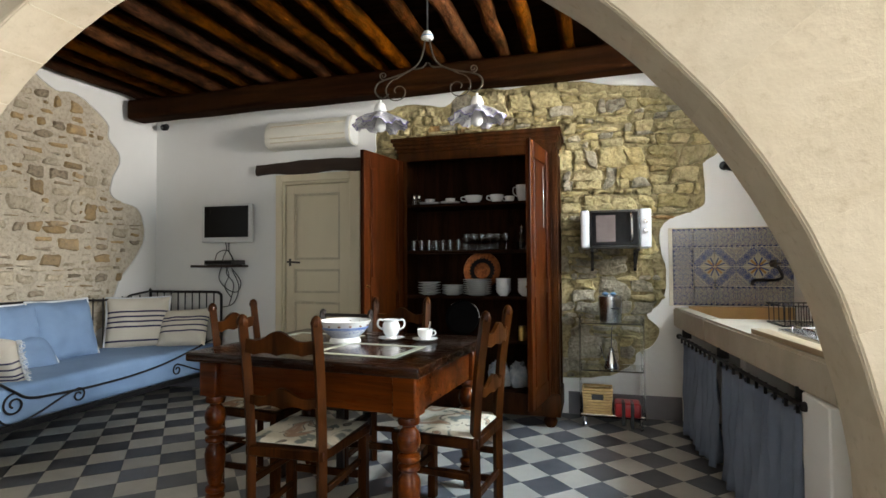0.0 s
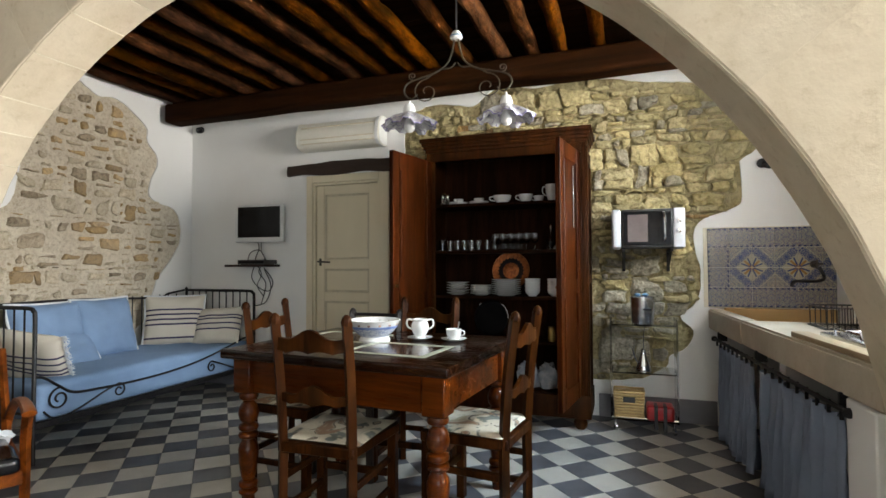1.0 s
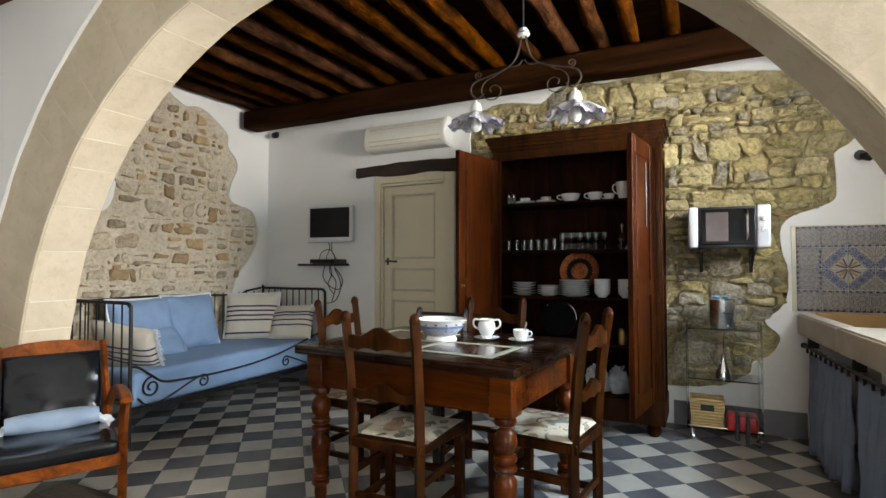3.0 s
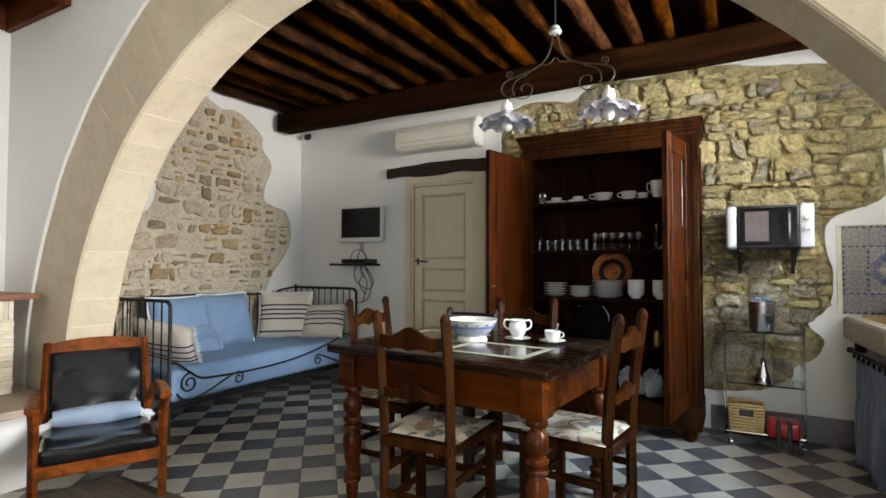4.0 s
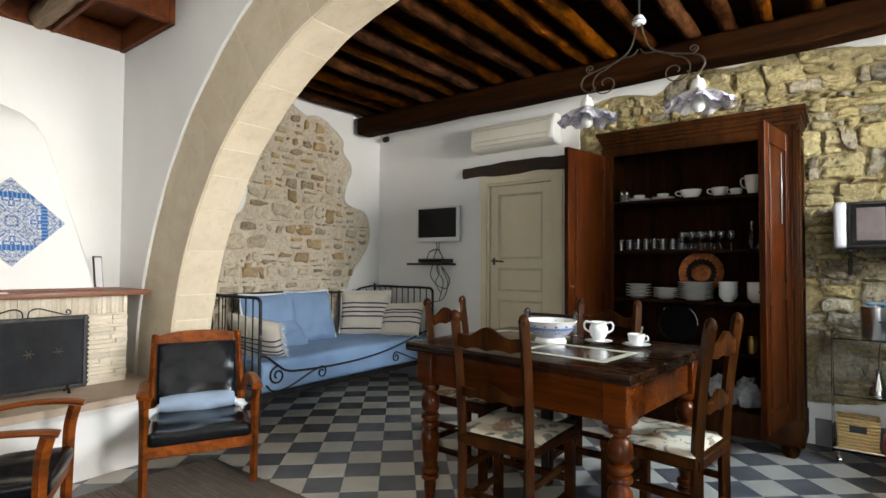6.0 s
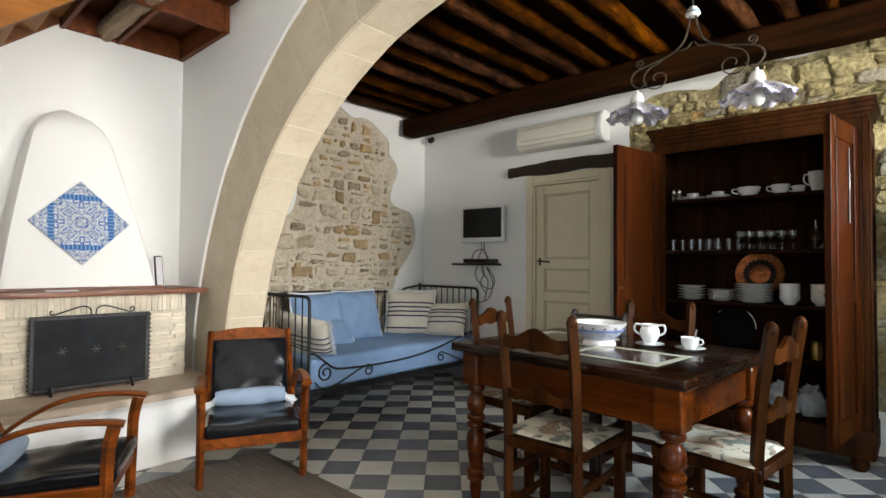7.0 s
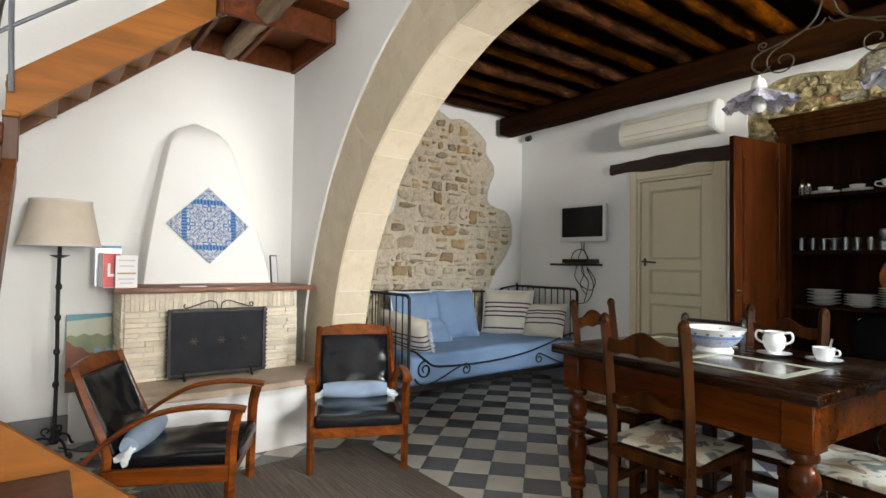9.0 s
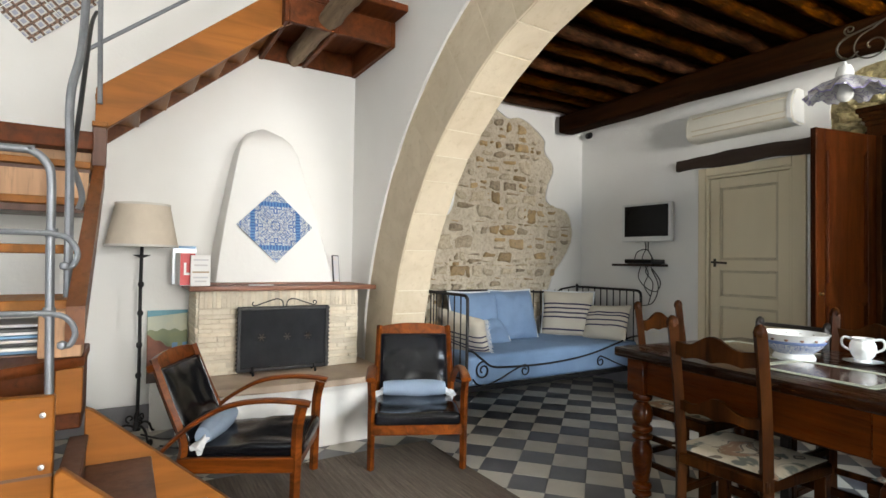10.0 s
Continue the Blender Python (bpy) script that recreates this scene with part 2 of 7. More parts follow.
SHADE = surface("pleated_beige_fabric", (0.68, 0.60, 0.49), (0.60, 0.52, 0.42), 6, 160, 0.9, 0.05, 0, 0.3, 0.002)
SHADERIM = surface("cream_shade_trim", (0.70, 0.67, 0.62), (0.64, 0.61, 0.56), 8, 120, 0.9)
REDPAPER = surface("red_printed_card", (0.55, 0.03, 0.03), (0.45, 0.025, 0.03), 5, 60, 0.45, 0.1, 0, 0.02)
WHITEPAPER = surface("white_printed_card", (0.76, 0.75, 0.73), (0.70, 0.69, 0.68), 5, 60, 0.5, 0.1, 0, 0.02)
BLUEPAPER = surface("blue_printed_card", (0.14, 0.27, 0.42), (0.10, 0.2, 0.34), 5, 60, 0.5, 0.1, 0, 0.02)
PALEPAPER = surface("grey_printed_bars", (0.50, 0.52, 0.58), (0.56, 0.50, 0.46), 25, 90, 0.6, 0.1, 0, 0.0)
WICKER = surface("straw_wicker", (0.50, 0.34, 0.14), (0.36, 0.23, 0.09), 30, 90, 0.8, 0.08, 0, 0.6, 0.006, stretch=(1, 1, 4))
REDBAG = surface("glossy_red_plastic", (0.36, 0.012, 0.014), (0.28, 0.01, 0.012), 8, 60, 0.3, 0.1, 0, 0.1)
CABLE = surface("black_cable", (0.015, 0.015, 0.016), (0.02, 0.02, 0.02), 10, 80, 0.5)
GLASS = glassy("clear_glass", (0.97, 0.98, 0.98))
ACRYL = glassy("clear_acrylic", (0.96, 0.98, 0.98), 0.03, 1.2)
PANE = glassy("window_glass", (0.98, 0.99, 1.0), 0.0, 1.1)
PINKWOOD = wood("pale_rose_post", (0.46, 0.27, 0.15), (0.40, 0.23, 0.12), 2, 0.5, 0, 8)


def rug_material():
    m, nt, b = nodes_of("brown_woven_rug")
    v = coords(nt)
    sep = nt.nodes.new("ShaderNodeSeparateXYZ")
    nt.links.new(v, sep.inputs[0])
    w = noise_of(nt, coords(nt, (3, 55, 1)), 1.0, 6, 0.8)
    weft = calc(nt, 'SINE', calc(nt, 'MULTIPLY', sep.outputs[0], 520.0))
    warp = calc(nt, 'SINE', calc(nt, 'MULTIPLY', sep.outputs[1], 300.0))
    big = noise_of(nt, v, 2.5, 4, 0.6)
    col = mixc(nt, ramp(nt, w, 0.3, 0.7), (0.035, 0.024, 0.017), (0.20, 0.15, 0.11))
    col = mixc(nt, ramp(nt, big, 0.35, 0.8), col, (0.105, 0.082, 0.062))
    put(nt, b.inputs["Base Color"], col)
    b.inputs["Roughness"].default_value = 0.95
    bump_to(nt, b, calc(nt, 'MULTIPLY_ADD', weft, 0.6, calc(nt, 'MULTIPLY_ADD', warp, 0.3, calc(nt, 'MULTIPLY_ADD', big, 2.0, w))), 0.8, 0.006)
    return m


def stripe_material(name, lines, width, base=(0.66, 0.60, 0.50), ink=(0.035, 0.03, 0.075)):
    """Cream woven cloth with dark woven stripes across the local y axis."""
    m, nt, b = nodes_of(name)
    v = coords(nt)
    sep = nt.nodes.new("ShaderNodeSeparateXYZ")
    nt.links.new(v, sep.inputs[0])
    mask = None
    for y in lines:
        d = calc(nt, 'LESS_THAN', calc(nt, 'ABSOLUTE', calc(nt, 'SUBTRACT', sep.outputs[1], y)), width)
        mask = d if mask is None else calc(nt, 'MAXIMUM', mask, d)
    fine = noise_of(nt, v, 160, 3)
    cloth = mixc(nt, fine, base, tuple(0.86 * c for c in base))
    put(nt, b.inputs["Base Color"], mixc(nt, mask, cloth, ink))
    b.inputs["Roughness"].default_value = 0.95
    bump_to(nt, b, fine, 0.4, 0.003)
    return m


def print_material():
    """Cream seat cloth with a loose brown, green and blue printed pattern."""
    m, nt, b = nodes_of("printed_seat_cloth")
    v = coords(nt)
    oi = nt.nodes.new("ShaderNodeObjectInfo")
    add = nt.nodes.new("ShaderNodeVectorMath")
    add.operation = 'ADD'
    nt.links.new(v, add.inputs[0])
    nt.links.new(calc(nt, 'MULTIPLY', oi.outputs["Random"], 31.0), add.inputs[1])
    v2 = add.outputs[0]
    a = noise_of(nt, v2, 5.5, 2, 0.5, 0.9)
    c = noise_of(nt, v2, 8, 3, 0.6, 0.8)
    d = noise_of(nt, v2, 60, 4, 0.7)
    col = mixc(nt, ramp(nt, d, 0.3, 0.8), (0.66, 0.60, 0.47), (0.55, 0.49, 0.37))
    col = mixc(nt, calc(nt, 'MULTIPLY', ramp(nt, a, 0.54, 0.58), 0.85), col, (0.24, 0.115, 0.055))
    col = mixc(nt, calc(nt, 'MULTIPLY', ramp(nt, a, 0.63, 0.65), 0.8), col, (0.52, 0.45, 0.32))
    line = calc(nt, 'LESS_THAN', calc(nt, 'ABSOLUTE', calc(nt, 'SUBTRACT', a, 0.545)), 0.010)
    col = mixc(nt, calc(nt, 'MULTIPLY', line, 0.8), col, (0.06, 0.045, 0.035))
    col = mixc(nt, calc(nt, 'MULTIPLY', ramp(nt, c, 0.57, 0.63), 0.85), col, (0.08, 0.11, 0.105))
    col = mixc(nt, calc(nt, 'MULTIPLY', ramp(nt, calc(nt, 'SUBTRACT', 1.0, c), 0.62, 0.68), 0.5), col, (0.34, 0.32, 0.19))
    put(nt, b.inputs["Base Color"], col)
    b.inputs["Roughness"].default_value = 0.92
    bump_to(nt, b, d, 0.4, 0.003)
    return m


def majolica(name, size, kind, white=(0.62, 0.63, 0.62), blue=(0.045, 0.115, 0.36), ochre=(0.40, 0.24, 0.07)):
    """Hand-painted glazed tile: mirrored scrolls, a frame line and, for borders, a solid band. Local xy, centre at zero."""
    m, nt, b = nodes_of(name)
    sep = nt.nodes.new("ShaderNodeSeparateXYZ")
    v0 = coords(nt, (1 / size,) * 3)
    nt.links.new(v0, sep.inputs[0])
    ax, ay = (calc(nt, 'ABSOLUTE', sep.outputs[k]) for k in (0, 1))
    com = nt.nodes.new("ShaderNodeCombineXYZ")
    put(nt, com.inputs[0], calc(nt, 'MAXIMUM', ax, ay) if kind != "border" else ax)
    put(nt, com.inputs[1], calc(nt, 'MINIMUM', ax, ay) if kind != "border" else ay)
    fine = {"border": 1.0, "quarter": 1.2, "band": 1.0}.get(kind, 1.0)
    n1 = noise_of(nt, com.outputs[0], 11.0 * fine, 1.0, 0.4, 1.6)
    n2 = noise_of(nt, com.outputs[0], 17.0 * fine, 1.0, 0.4, 1.0)
    lines = calc(nt, 'LESS_THAN', calc(nt, 'ABSOLUTE', calc(nt, 'SUBTRACT', n1, 0.5)), 0.065 if kind == "band" else 0.045)
    col = mixc(nt, ramp(nt, n2, 0.60, 0.64), white, tuple(0.5 * (p + q) for p, q in zip(white, blue)))
    col = mixc(nt, calc(nt, 'MULTIPLY', ramp(nt, n2, 0.36, 0.33), 0.0 if kind == "plain" else 0.8), col, ochre)
    col = mixc(nt, lines, col, blue)
    if kind == "quarter":
        px, py = (calc(nt, 'ADD', sep.outputs[k], 0.5) for k in (0, 1))
        dist = calc(nt, 'SQRT', calc(nt, 'ADD', calc(nt, 'POWER', px, 2.0), calc(nt, 'POWER', py, 2.0)))
        across = calc(nt, 'ABSOLUTE', calc(nt, 'SUBTRACT', calc(nt, 'ADD', px, py), 1.0))
        skew = calc(nt, 'ABSOLUTE', calc(nt, 'SUBTRACT', px, py))
        mid = tuple(0.72 * p + 0.28 * q for p, q in zip(white, blue))
        scroll = mixc(nt, calc(nt, 'GREATER_THAN', n2, 0.52), blue, mid)
        col = mixc(nt, calc(nt, 'LESS_THAN', dist, 0.62), col, white)
        petal = calc(nt, 'LESS_THAN', calc(nt, 'ABSOLUTE', calc(nt, 'SUBTRACT', skew, calc(nt, 'MULTIPLY', dist, 0.55))), 0.045)
        col = mixc(nt, calc(nt, 'MULTIPLY', petal, calc(nt, 'LESS_THAN', dist, 0.62)), col, blue)
        col = mixc(nt, calc(nt, 'MULTIPLY', calc(nt, 'LESS_THAN', skew, 0.07), calc(nt, 'LESS_THAN', dist, 0.5)), col, ochre)
        col = mixc(nt, calc(nt, 'LESS_THAN', across, 0.30), col, scroll)
        col = mixc(nt, calc(nt, 'LESS_THAN', calc(nt, 'ABSOLUTE', calc(nt, 'SUBTRACT', across, 0.31)), 0.025), col, white)
        core = calc(nt, 'LESS_THAN', dist, 0.15)
        col = mixc(nt, core, col, mixc(nt, calc(nt, 'GREATER_THAN', n1, 0.5), ochre, blue))
    if kind == "border":
        edge = calc(nt, 'GREATER_THAN', ay, 0.40)
        tooth = calc(nt, 'GREATER_THAN', calc(nt, 'SINE', calc(nt, 'MULTIPLY', sep.outputs[0], 25.0)), 0.1)
        col = mixc(nt, calc(nt, 'MULTIPLY', edge, tooth), col, tuple(0.5 * c for c in blue))
    if kind == "lattice":
        cell = [calc(nt, 'ABSOLUTE', calc(nt, 'SUBTRACT', calc(nt, 'FRACT', calc(nt, 'MULTIPLY_ADD', sep.outputs[k], 4.0, 0.5)), 0.5)) for k in (0, 1)]
        bars = calc(nt, 'MAXIMUM', calc(nt, 'GREATER_THAN', cell[0], 0.36), calc(nt, 'GREATER_THAN', cell[1], 0.36))
        col = mixc(nt, calc(nt, 'LESS_THAN', calc(nt, 'MAXIMUM', cell[0], cell[1]), 0.22), white, tuple(0.45 * p + 0.55 * q for p, q in zip(white, blue)))
        col = mixc(nt, bars, col, mixc(nt, calc(nt, 'GREATER_THAN', n2, 0.5), ochre, tuple(0.4 * c for c in ochre)))
    if kind == "band":
        stripe = calc(nt, 'LESS_THAN', calc(nt, 'ABSOLUTE', calc(nt, 'SUBTRACT', calc(nt, 'ADD', sep.outputs[0], sep.outputs[1]), 0.18)), 0.115)
        dots = calc(nt, 'GREATER_THAN', calc(nt, 'SINE', calc(nt, 'MULTIPLY', calc(nt, 'SUBTRACT', sep.outputs[0], sep.outputs[1]), 40.0)), 0.55)
        col = mixc(nt, stripe, col, mixc(nt, dots, tuple(0.9 * c for c in blue), (0.12, 0.28, 0.50)))
    put(nt, b.inputs["Base Color"], col)
    b.inputs["Roughness"].default_value = 0.2
    b.inputs["Coat Weight"].default_value = 0.2
    bump_to(nt, b, n1, 0.05, 0.002)
    return m



def veined_china():
    """White glazed china with thin violet veins."""
    m, nt, b = nodes_of("violet_veined_china")
    n = noise_of(nt, coords(nt), 26.0, 2.0, 0.5, 0.8)
    vein = ramp(nt, calc(nt, 'ABSOLUTE', calc(nt, 'SUBTRACT', n, 0.5)), 0.034, 0.008)
    put(nt, b.inputs["Base Color"], mixc(nt, calc(nt, 'MULTIPLY', vein, 0.85), (0.55, 0.54, 0.55), (0.18, 0.155, 0.30)))
    b.inputs["Roughness"].default_value = 0.18
    return m


RUG = rug_material()
PRINT = print_material()
STRIPE5 = stripe_material("striped_cotton", (-0.17, -0.045, 0.0, 0.045, 0.09), 0.008)
STRIPE3 = stripe_material("striped_small_cotton", (-0.05, 0.0, 0.05, 0.08), 0.007)
PICTURE = surface("landscape_paint", (0.24, 0.075, 0.035), (0.11, 0.038, 0.025), 9, 30, 0.6, 0.1, 0, 0.1)
PICGREEN = surface("olive_painted_hill", (0.22, 0.24, 0.12), (0.16, 0.20, 0.12), 8, 30, 0.6)
PICDARK = surface("umber_paint", (0.06, 0.028, 0.02), (0.035, 0.02, 0.018), 8, 30, 0.6)
PICSKY = surface("pale_painted_sky", (0.50, 0.50, 0.36), (0.40, 0.44, 0.38), 5, 30, 0.6)
PICBLUE = surface("teal_painted_edge", (0.10, 0.26, 0.33), (0.14, 0.32, 0.38), 5, 30, 0.6)
CHINABLUE = majolica("blue_painted_china", 0.06, "plain", (0.72, 0.73, 0.74))
LAMPCHINA = veined_china()
LAMPEDGE = surface("violet_glaze_edge", (0.16, 0.13, 0.30), (0.32, 0.29, 0.44), 30, 90, 0.2, 0.05, 0, 0.0)
MAJ_QUARTER = majolica("majolica_quarter", 0.145, "quarter", (0.36, 0.325, 0.245), (0.022, 0.04, 0.13), (0.28, 0.15, 0.04))
MAJ_BORDER = majolica("majolica_border", 0.145, "border", (0.30, 0.27, 0.21), (0.022, 0.04, 0.14), (0.24, 0.11, 0.035))
MAJ_DIAMOND = majolica("majolica_diamond", 0.2, "band", (0.62, 0.64, 0.62), (0.022, 0.085, 0.27), (0.42, 0.30, 0.12))
MAJ_DARK = majolica("majolica_dark", 0.25, "lattice", (0.56, 0.54, 0.52), (0.12, 0.15, 0.30), (0.22, 0.13, 0.09))

# ---------------- mesh helpers ----------------
def link(name, bm, material, smooth=True):
    me = bpy.data.meshes.new(name)
    bmesh.ops.recalc_face_normals(bm, faces=bm.faces)
    bm.to_mesh(me)
    bm.free()
    me.materials.append(material)
    if smooth:
        me.polygons.foreach_set("use_smooth", [True] * len(me.polygons))
        me.set_sharp_from_angle(angle=radians(38))
    return new(name, me)


def part(name, bm, material, parent, label=""):
    ob = link(name, bm, material)
    ob.parent = parent
    if label:
        tagged(ob, label)
    return ob


def thing(name, label, category, m=None, group="", kind=""):
    ob = new(name)
    ob.empty_display_size = 0.1
    if m is not None:
        ob.matrix_world = m
    return tagged(ob, label, category, group, kind)


def box(bm, x0, x1, y0, y1, z0, z1, bevel=0.004, seg=1, m=None):
    vs = bmesh.ops.create_cube(bm, size=1.0)["verts"]
    for v in vs:
        v.co = Vector(((x0 + x1) / 2 + v.co.x * (x1 - x0), (y0 + y1) / 2 + v.co.y * (y1 - y0), (z0 + z1) / 2 + v.co.z * (z1 - z0)))
        if m is not None:
            v.co = m @ v.co
    if bevel:
        es = list({e for v in vs for e in v.link_edges})
        bmesh.ops.bevel(bm, geom=es, offset=bevel, segments=seg, affect='EDGES', profile=0.6)
    return bm


def boxb(*a, **k):
    return box(bmesh.new(), *a, **k)


def lathe(profile, n=20, bm=None, centre=(0, 0, 0), wave=None, cap=True):
    """Turned form: profile rows of (radius, z)."""
    bm = bm or bmesh.new()
    rings = []
    for k, (r, z) in enumerate(profile):
        ring = []
        for i in range(n):
            a = 2 * math.pi * i / n
            rr, dz = (r, 0.0) if wave is None else wave(r, z, a, k)
            ring.append(bm.verts.new((centre[0] + rr * math.cos(a), centre[1] + rr * math.sin(a), centre[2] + z + dz)))
        rings.append(ring)
    for a, b in zip(rings, rings[1:]):
        for i in range(n):
            bm.faces.new((a[i], a[(i + 1) % n], b[(i + 1) % n], b[i]))
    for ring, r in ((rings[0], profile[0][0]), (rings[-1], profile[-1][0])):
        if r > 1e-4 and cap:
            bm.faces.new(ring)
    return bm


def tube(pts, r, n=8, bm=None, r1=None, flat=1.0):
    """A bar swept along a line of points."""
    bm = bm or bmesh.new()
    pts = [Vector(p) for p in pts]
    rings = []
    up = Vector((0, 0, 1))
    prev = None
    for k, p in enumerate(pts):
        d = (pts[min(k + 1, len(pts) - 1)] - pts[max(k - 1, 0)]).normalized()
        if prev is None:
            side = d.cross(up if abs(d.z) < 0.95 else Vector((1, 0, 0))).normalized()
        else:
            side = (prev - d * prev.dot(d)).normalized()
        prev = side
        other = d.cross(side)
        rad = r if r1 is None else r + (r1 - r) * k / (len(pts) - 1)
        rings.append([bm.verts.new(p + side * (rad * math.cos(2 * math.pi * i / n)) + other * (rad * flat * math.sin(2 * math.pi * i / n))) for i in range(n)])
    for a, b in zip(rings, rings[1:]):
        for i in range(n):
            bm.faces.new((a[i], a[(i + 1) % n], b[(i + 1) % n], b[i]))
    bm.faces.new(rings[0])
    bm.faces.new(rings[-1][::-1])
    return bm


def curve_pts(pts, steps=6):
    """Points of a smooth line through the given points."""
    p = [Vector(q) for q in pts]
    p = [p[0]] + p + [p[-1]]
    out = []
    for i in range(1, len(p) - 2):
        for s in range(steps):
            t = s / steps
            out.append(0.5 * (2 * p[i] + (p[i + 1] - p[i - 1]) * t + (2 * p[i - 1] - 5 * p[i] + 4 * p[i + 1] - p[i + 2]) * t * t
                              + (3 * p[i] - p[i - 1] - 3 * p[i + 1] + p[i + 2]) * t ** 3))
    out.append(p[-2])
    return out


def spiral(centre, r0, r1, a0, a1, u, v, n=22):
    """Points of a flat scroll in the plane of u and v."""
    c, u, v = Vector(centre), Vector(u), Vector(v)
    return [c + (r0 + (r1 - r0) * k / n) * (math.cos(a0 + (a1 - a0) * k / n) * u + math.sin(a0 + (a1 - a0) * k / n) * v) for k in range(n + 1)]


def prism(outline, depth, to3, bm=None):
    """An outline of (u, v) pushed from 0 to depth; to3 maps (u, v, w) into space."""
    bm = bm or bmesh.new()
    a = [bm.verts.new(to3(u, v, 0.0)) for u, v in outline]
    b = [bm.verts.new(to3(u, v, depth)) for u, v in outline]
    n = len(outline)
    bm.faces.new(a)
    bm.faces.new(b[::-1])
    for i in range(n):
        bm.faces.new((a[i], b[i], b[(i + 1) % n], a[(i + 1) % n]))
    return bm


def inside(p, poly):
    c, n = False, len(poly)
    for i in range(n):
        (x0, y0), (x1, y1) = poly[i], poly[(i + 1) % n]
        if (y0 > p[1]) != (y1 > p[1]) and p[0] < (x1 - x0) * (p[1] - y0) / (y1 - y0) + x0:
            c = not c
    return c


def ragged(poly, step=0.05, amp=0.012, seed=1.0):
    """The outline of broken plaster: smooth through the corners, then roughened."""
    pts = curve_pts([(x, y, 0) for x, y in poly] + [(*poly[0], 0)], 4)[:-1]
    out = []
    for k, p in enumerate(pts):
        q = pts[(k + 1) % len(pts)]
        n = max(1, int((q - p).length / step))
        for i in range(n):
            r = p.lerp(q, i / n)
            d = noise.noise_vector(Vector((r.x * 9, r.y * 9, seed)))
            out.append((r.x + amp * d.x, r.y + amp * d.y))
    return out


def sheet_with_hole(outer, holes, depth, to3):
    """A plaster coat of given thickness round open patches."""
    bm = bmesh.new()
    loops = [outer] + holes
    edges, rings = [], []
    for lp in loops:
        vs = [bm.verts.new(to3(u, v, 0.0)) for u, v in lp]
        rings.append(vs)
        edges += [bm.edges.new((vs[i], vs[(i + 1) % len(vs)])) for i in range(len(vs))]
    bmesh.ops.triangle_fill(bm, use_beauty=True, use_dissolve=False, edges=edges)
    front = to3(0, 0, 0)
    off = to3(0, 0, depth) - front
    for vs in rings:
        back = [bm.verts.new(v.co + off) for v in vs]
        for i in range(len(vs)):
            j = (i + 1) % len(vs)
            bm.faces.new((vs[i], vs[j], back[j], back[i]))
    return bm


def stone(cell, depth, to3, seed, inset=0.006):
    """One rubble stone: an uneven outline, a broken front face that falls away to the joint."""
    bm = bmesh.new()
    cx = sum(p[0] for p in cell) / len(cell)
    cy = sum(p[1] for p in cell) / len(cell)
    size = sum(math.hypot(p[0] - cx, p[1] - cy) for p in cell) / len(cell)
    if size < 0.016:
        bm.free()
        return None
    # corners cut, long sides divided
    ring = []
    for i in range(len(cell)):
        a, b = cell[i], cell[(i + 1) % len(cell)]
        l = math.hypot(a[0] - b[0], a[1] - b[1])
        for t in ((0.18, 0.5, 0.82) if l > 0.075 else (0.22, 0.78) if l > 0.03 else (0.5,)):
            x, y = a[0] + t * (b[0] - a[0]) - cx, a[1] + t * (b[1] - a[1]) - cy
            k = max(0.5, 1 - inset / size) * (1 + 0.16 * noise.noise(Vector(((cx + x) * 22, (cy + y) * 22, seed))))
            ring.append((cx + x * k, cy + y * k))
    if len(ring) < 4:
        bm.free()
        return None
    tilt = noise.noise_vector(Vector((cx * 7, cy * 7, seed)))
    loops = []
    for sc, w in ((1.06, -0.012), (1.0, depth * 0.45), (0.90, depth * 0.90), (0.62, depth), (0.28, depth * 1.04)):
        lp = []
        for u, v in ring:
            du, dv = (u - cx) * sc, (v - cy) * sc
            e = (noise.noise(Vector((cx * 3 + du * 18, cy * 3 + dv * 18, seed))) * 0.65 + noise.noise(Vector((du * 50, dv * 50, seed))) * 0.3) * min(depth, 0.03) if w > 0 else 0
            lp.append(bm.verts.new(to3(cx + du, cy + dv, w + e + (du * tilt.x + dv * tilt.y) * min(0.32, depth * 7) * (w > 0))))
        loops.append(lp)
    n = len(ring)
    for a, b in zip(loops, loops[1:]):
        for i in range(n):
            bm.faces.new((a[i], a[(i + 1) % n], b[(i + 1) % n], b[i]))
    bm.faces.new(loops[-1])
    return bm


# ---------------- the place in numbers ----------------
Y_BACK, X_LEFT, X_RIGHT = 4.37, -4.29, 1.42
ARCH_X, ARCH_Z, ARCH_R = -1.367, 0.386, 2.181
RING_X, RING_Z, RING_R = -1.265, 0.293, 2.7535
ARCH_Y0, ARCH_Y1 = 1.66, 1.94
Z_PLANK = 2.925

# ---------------- floor, walls, ceilings ----------------
ground = tagged(link("floor", boxb(-4.6, 4.9, -3.3, 5.0, -0.2, -0.004, 0), GROUT), "grey and cream chequered cement tile floor", "floor", kind="structure")


def on_back(u, v, w):
    return Vector((u, Y_BACK + 0.03 - w, v))


def on_left(u, v, w):
    return Vector((X_LEFT - 0.03 + w, u, v))


def plate(u0, u1, v0, v1):
    return [(u0, v0), (u1, v0), (u1, v1), (u0, v1)]


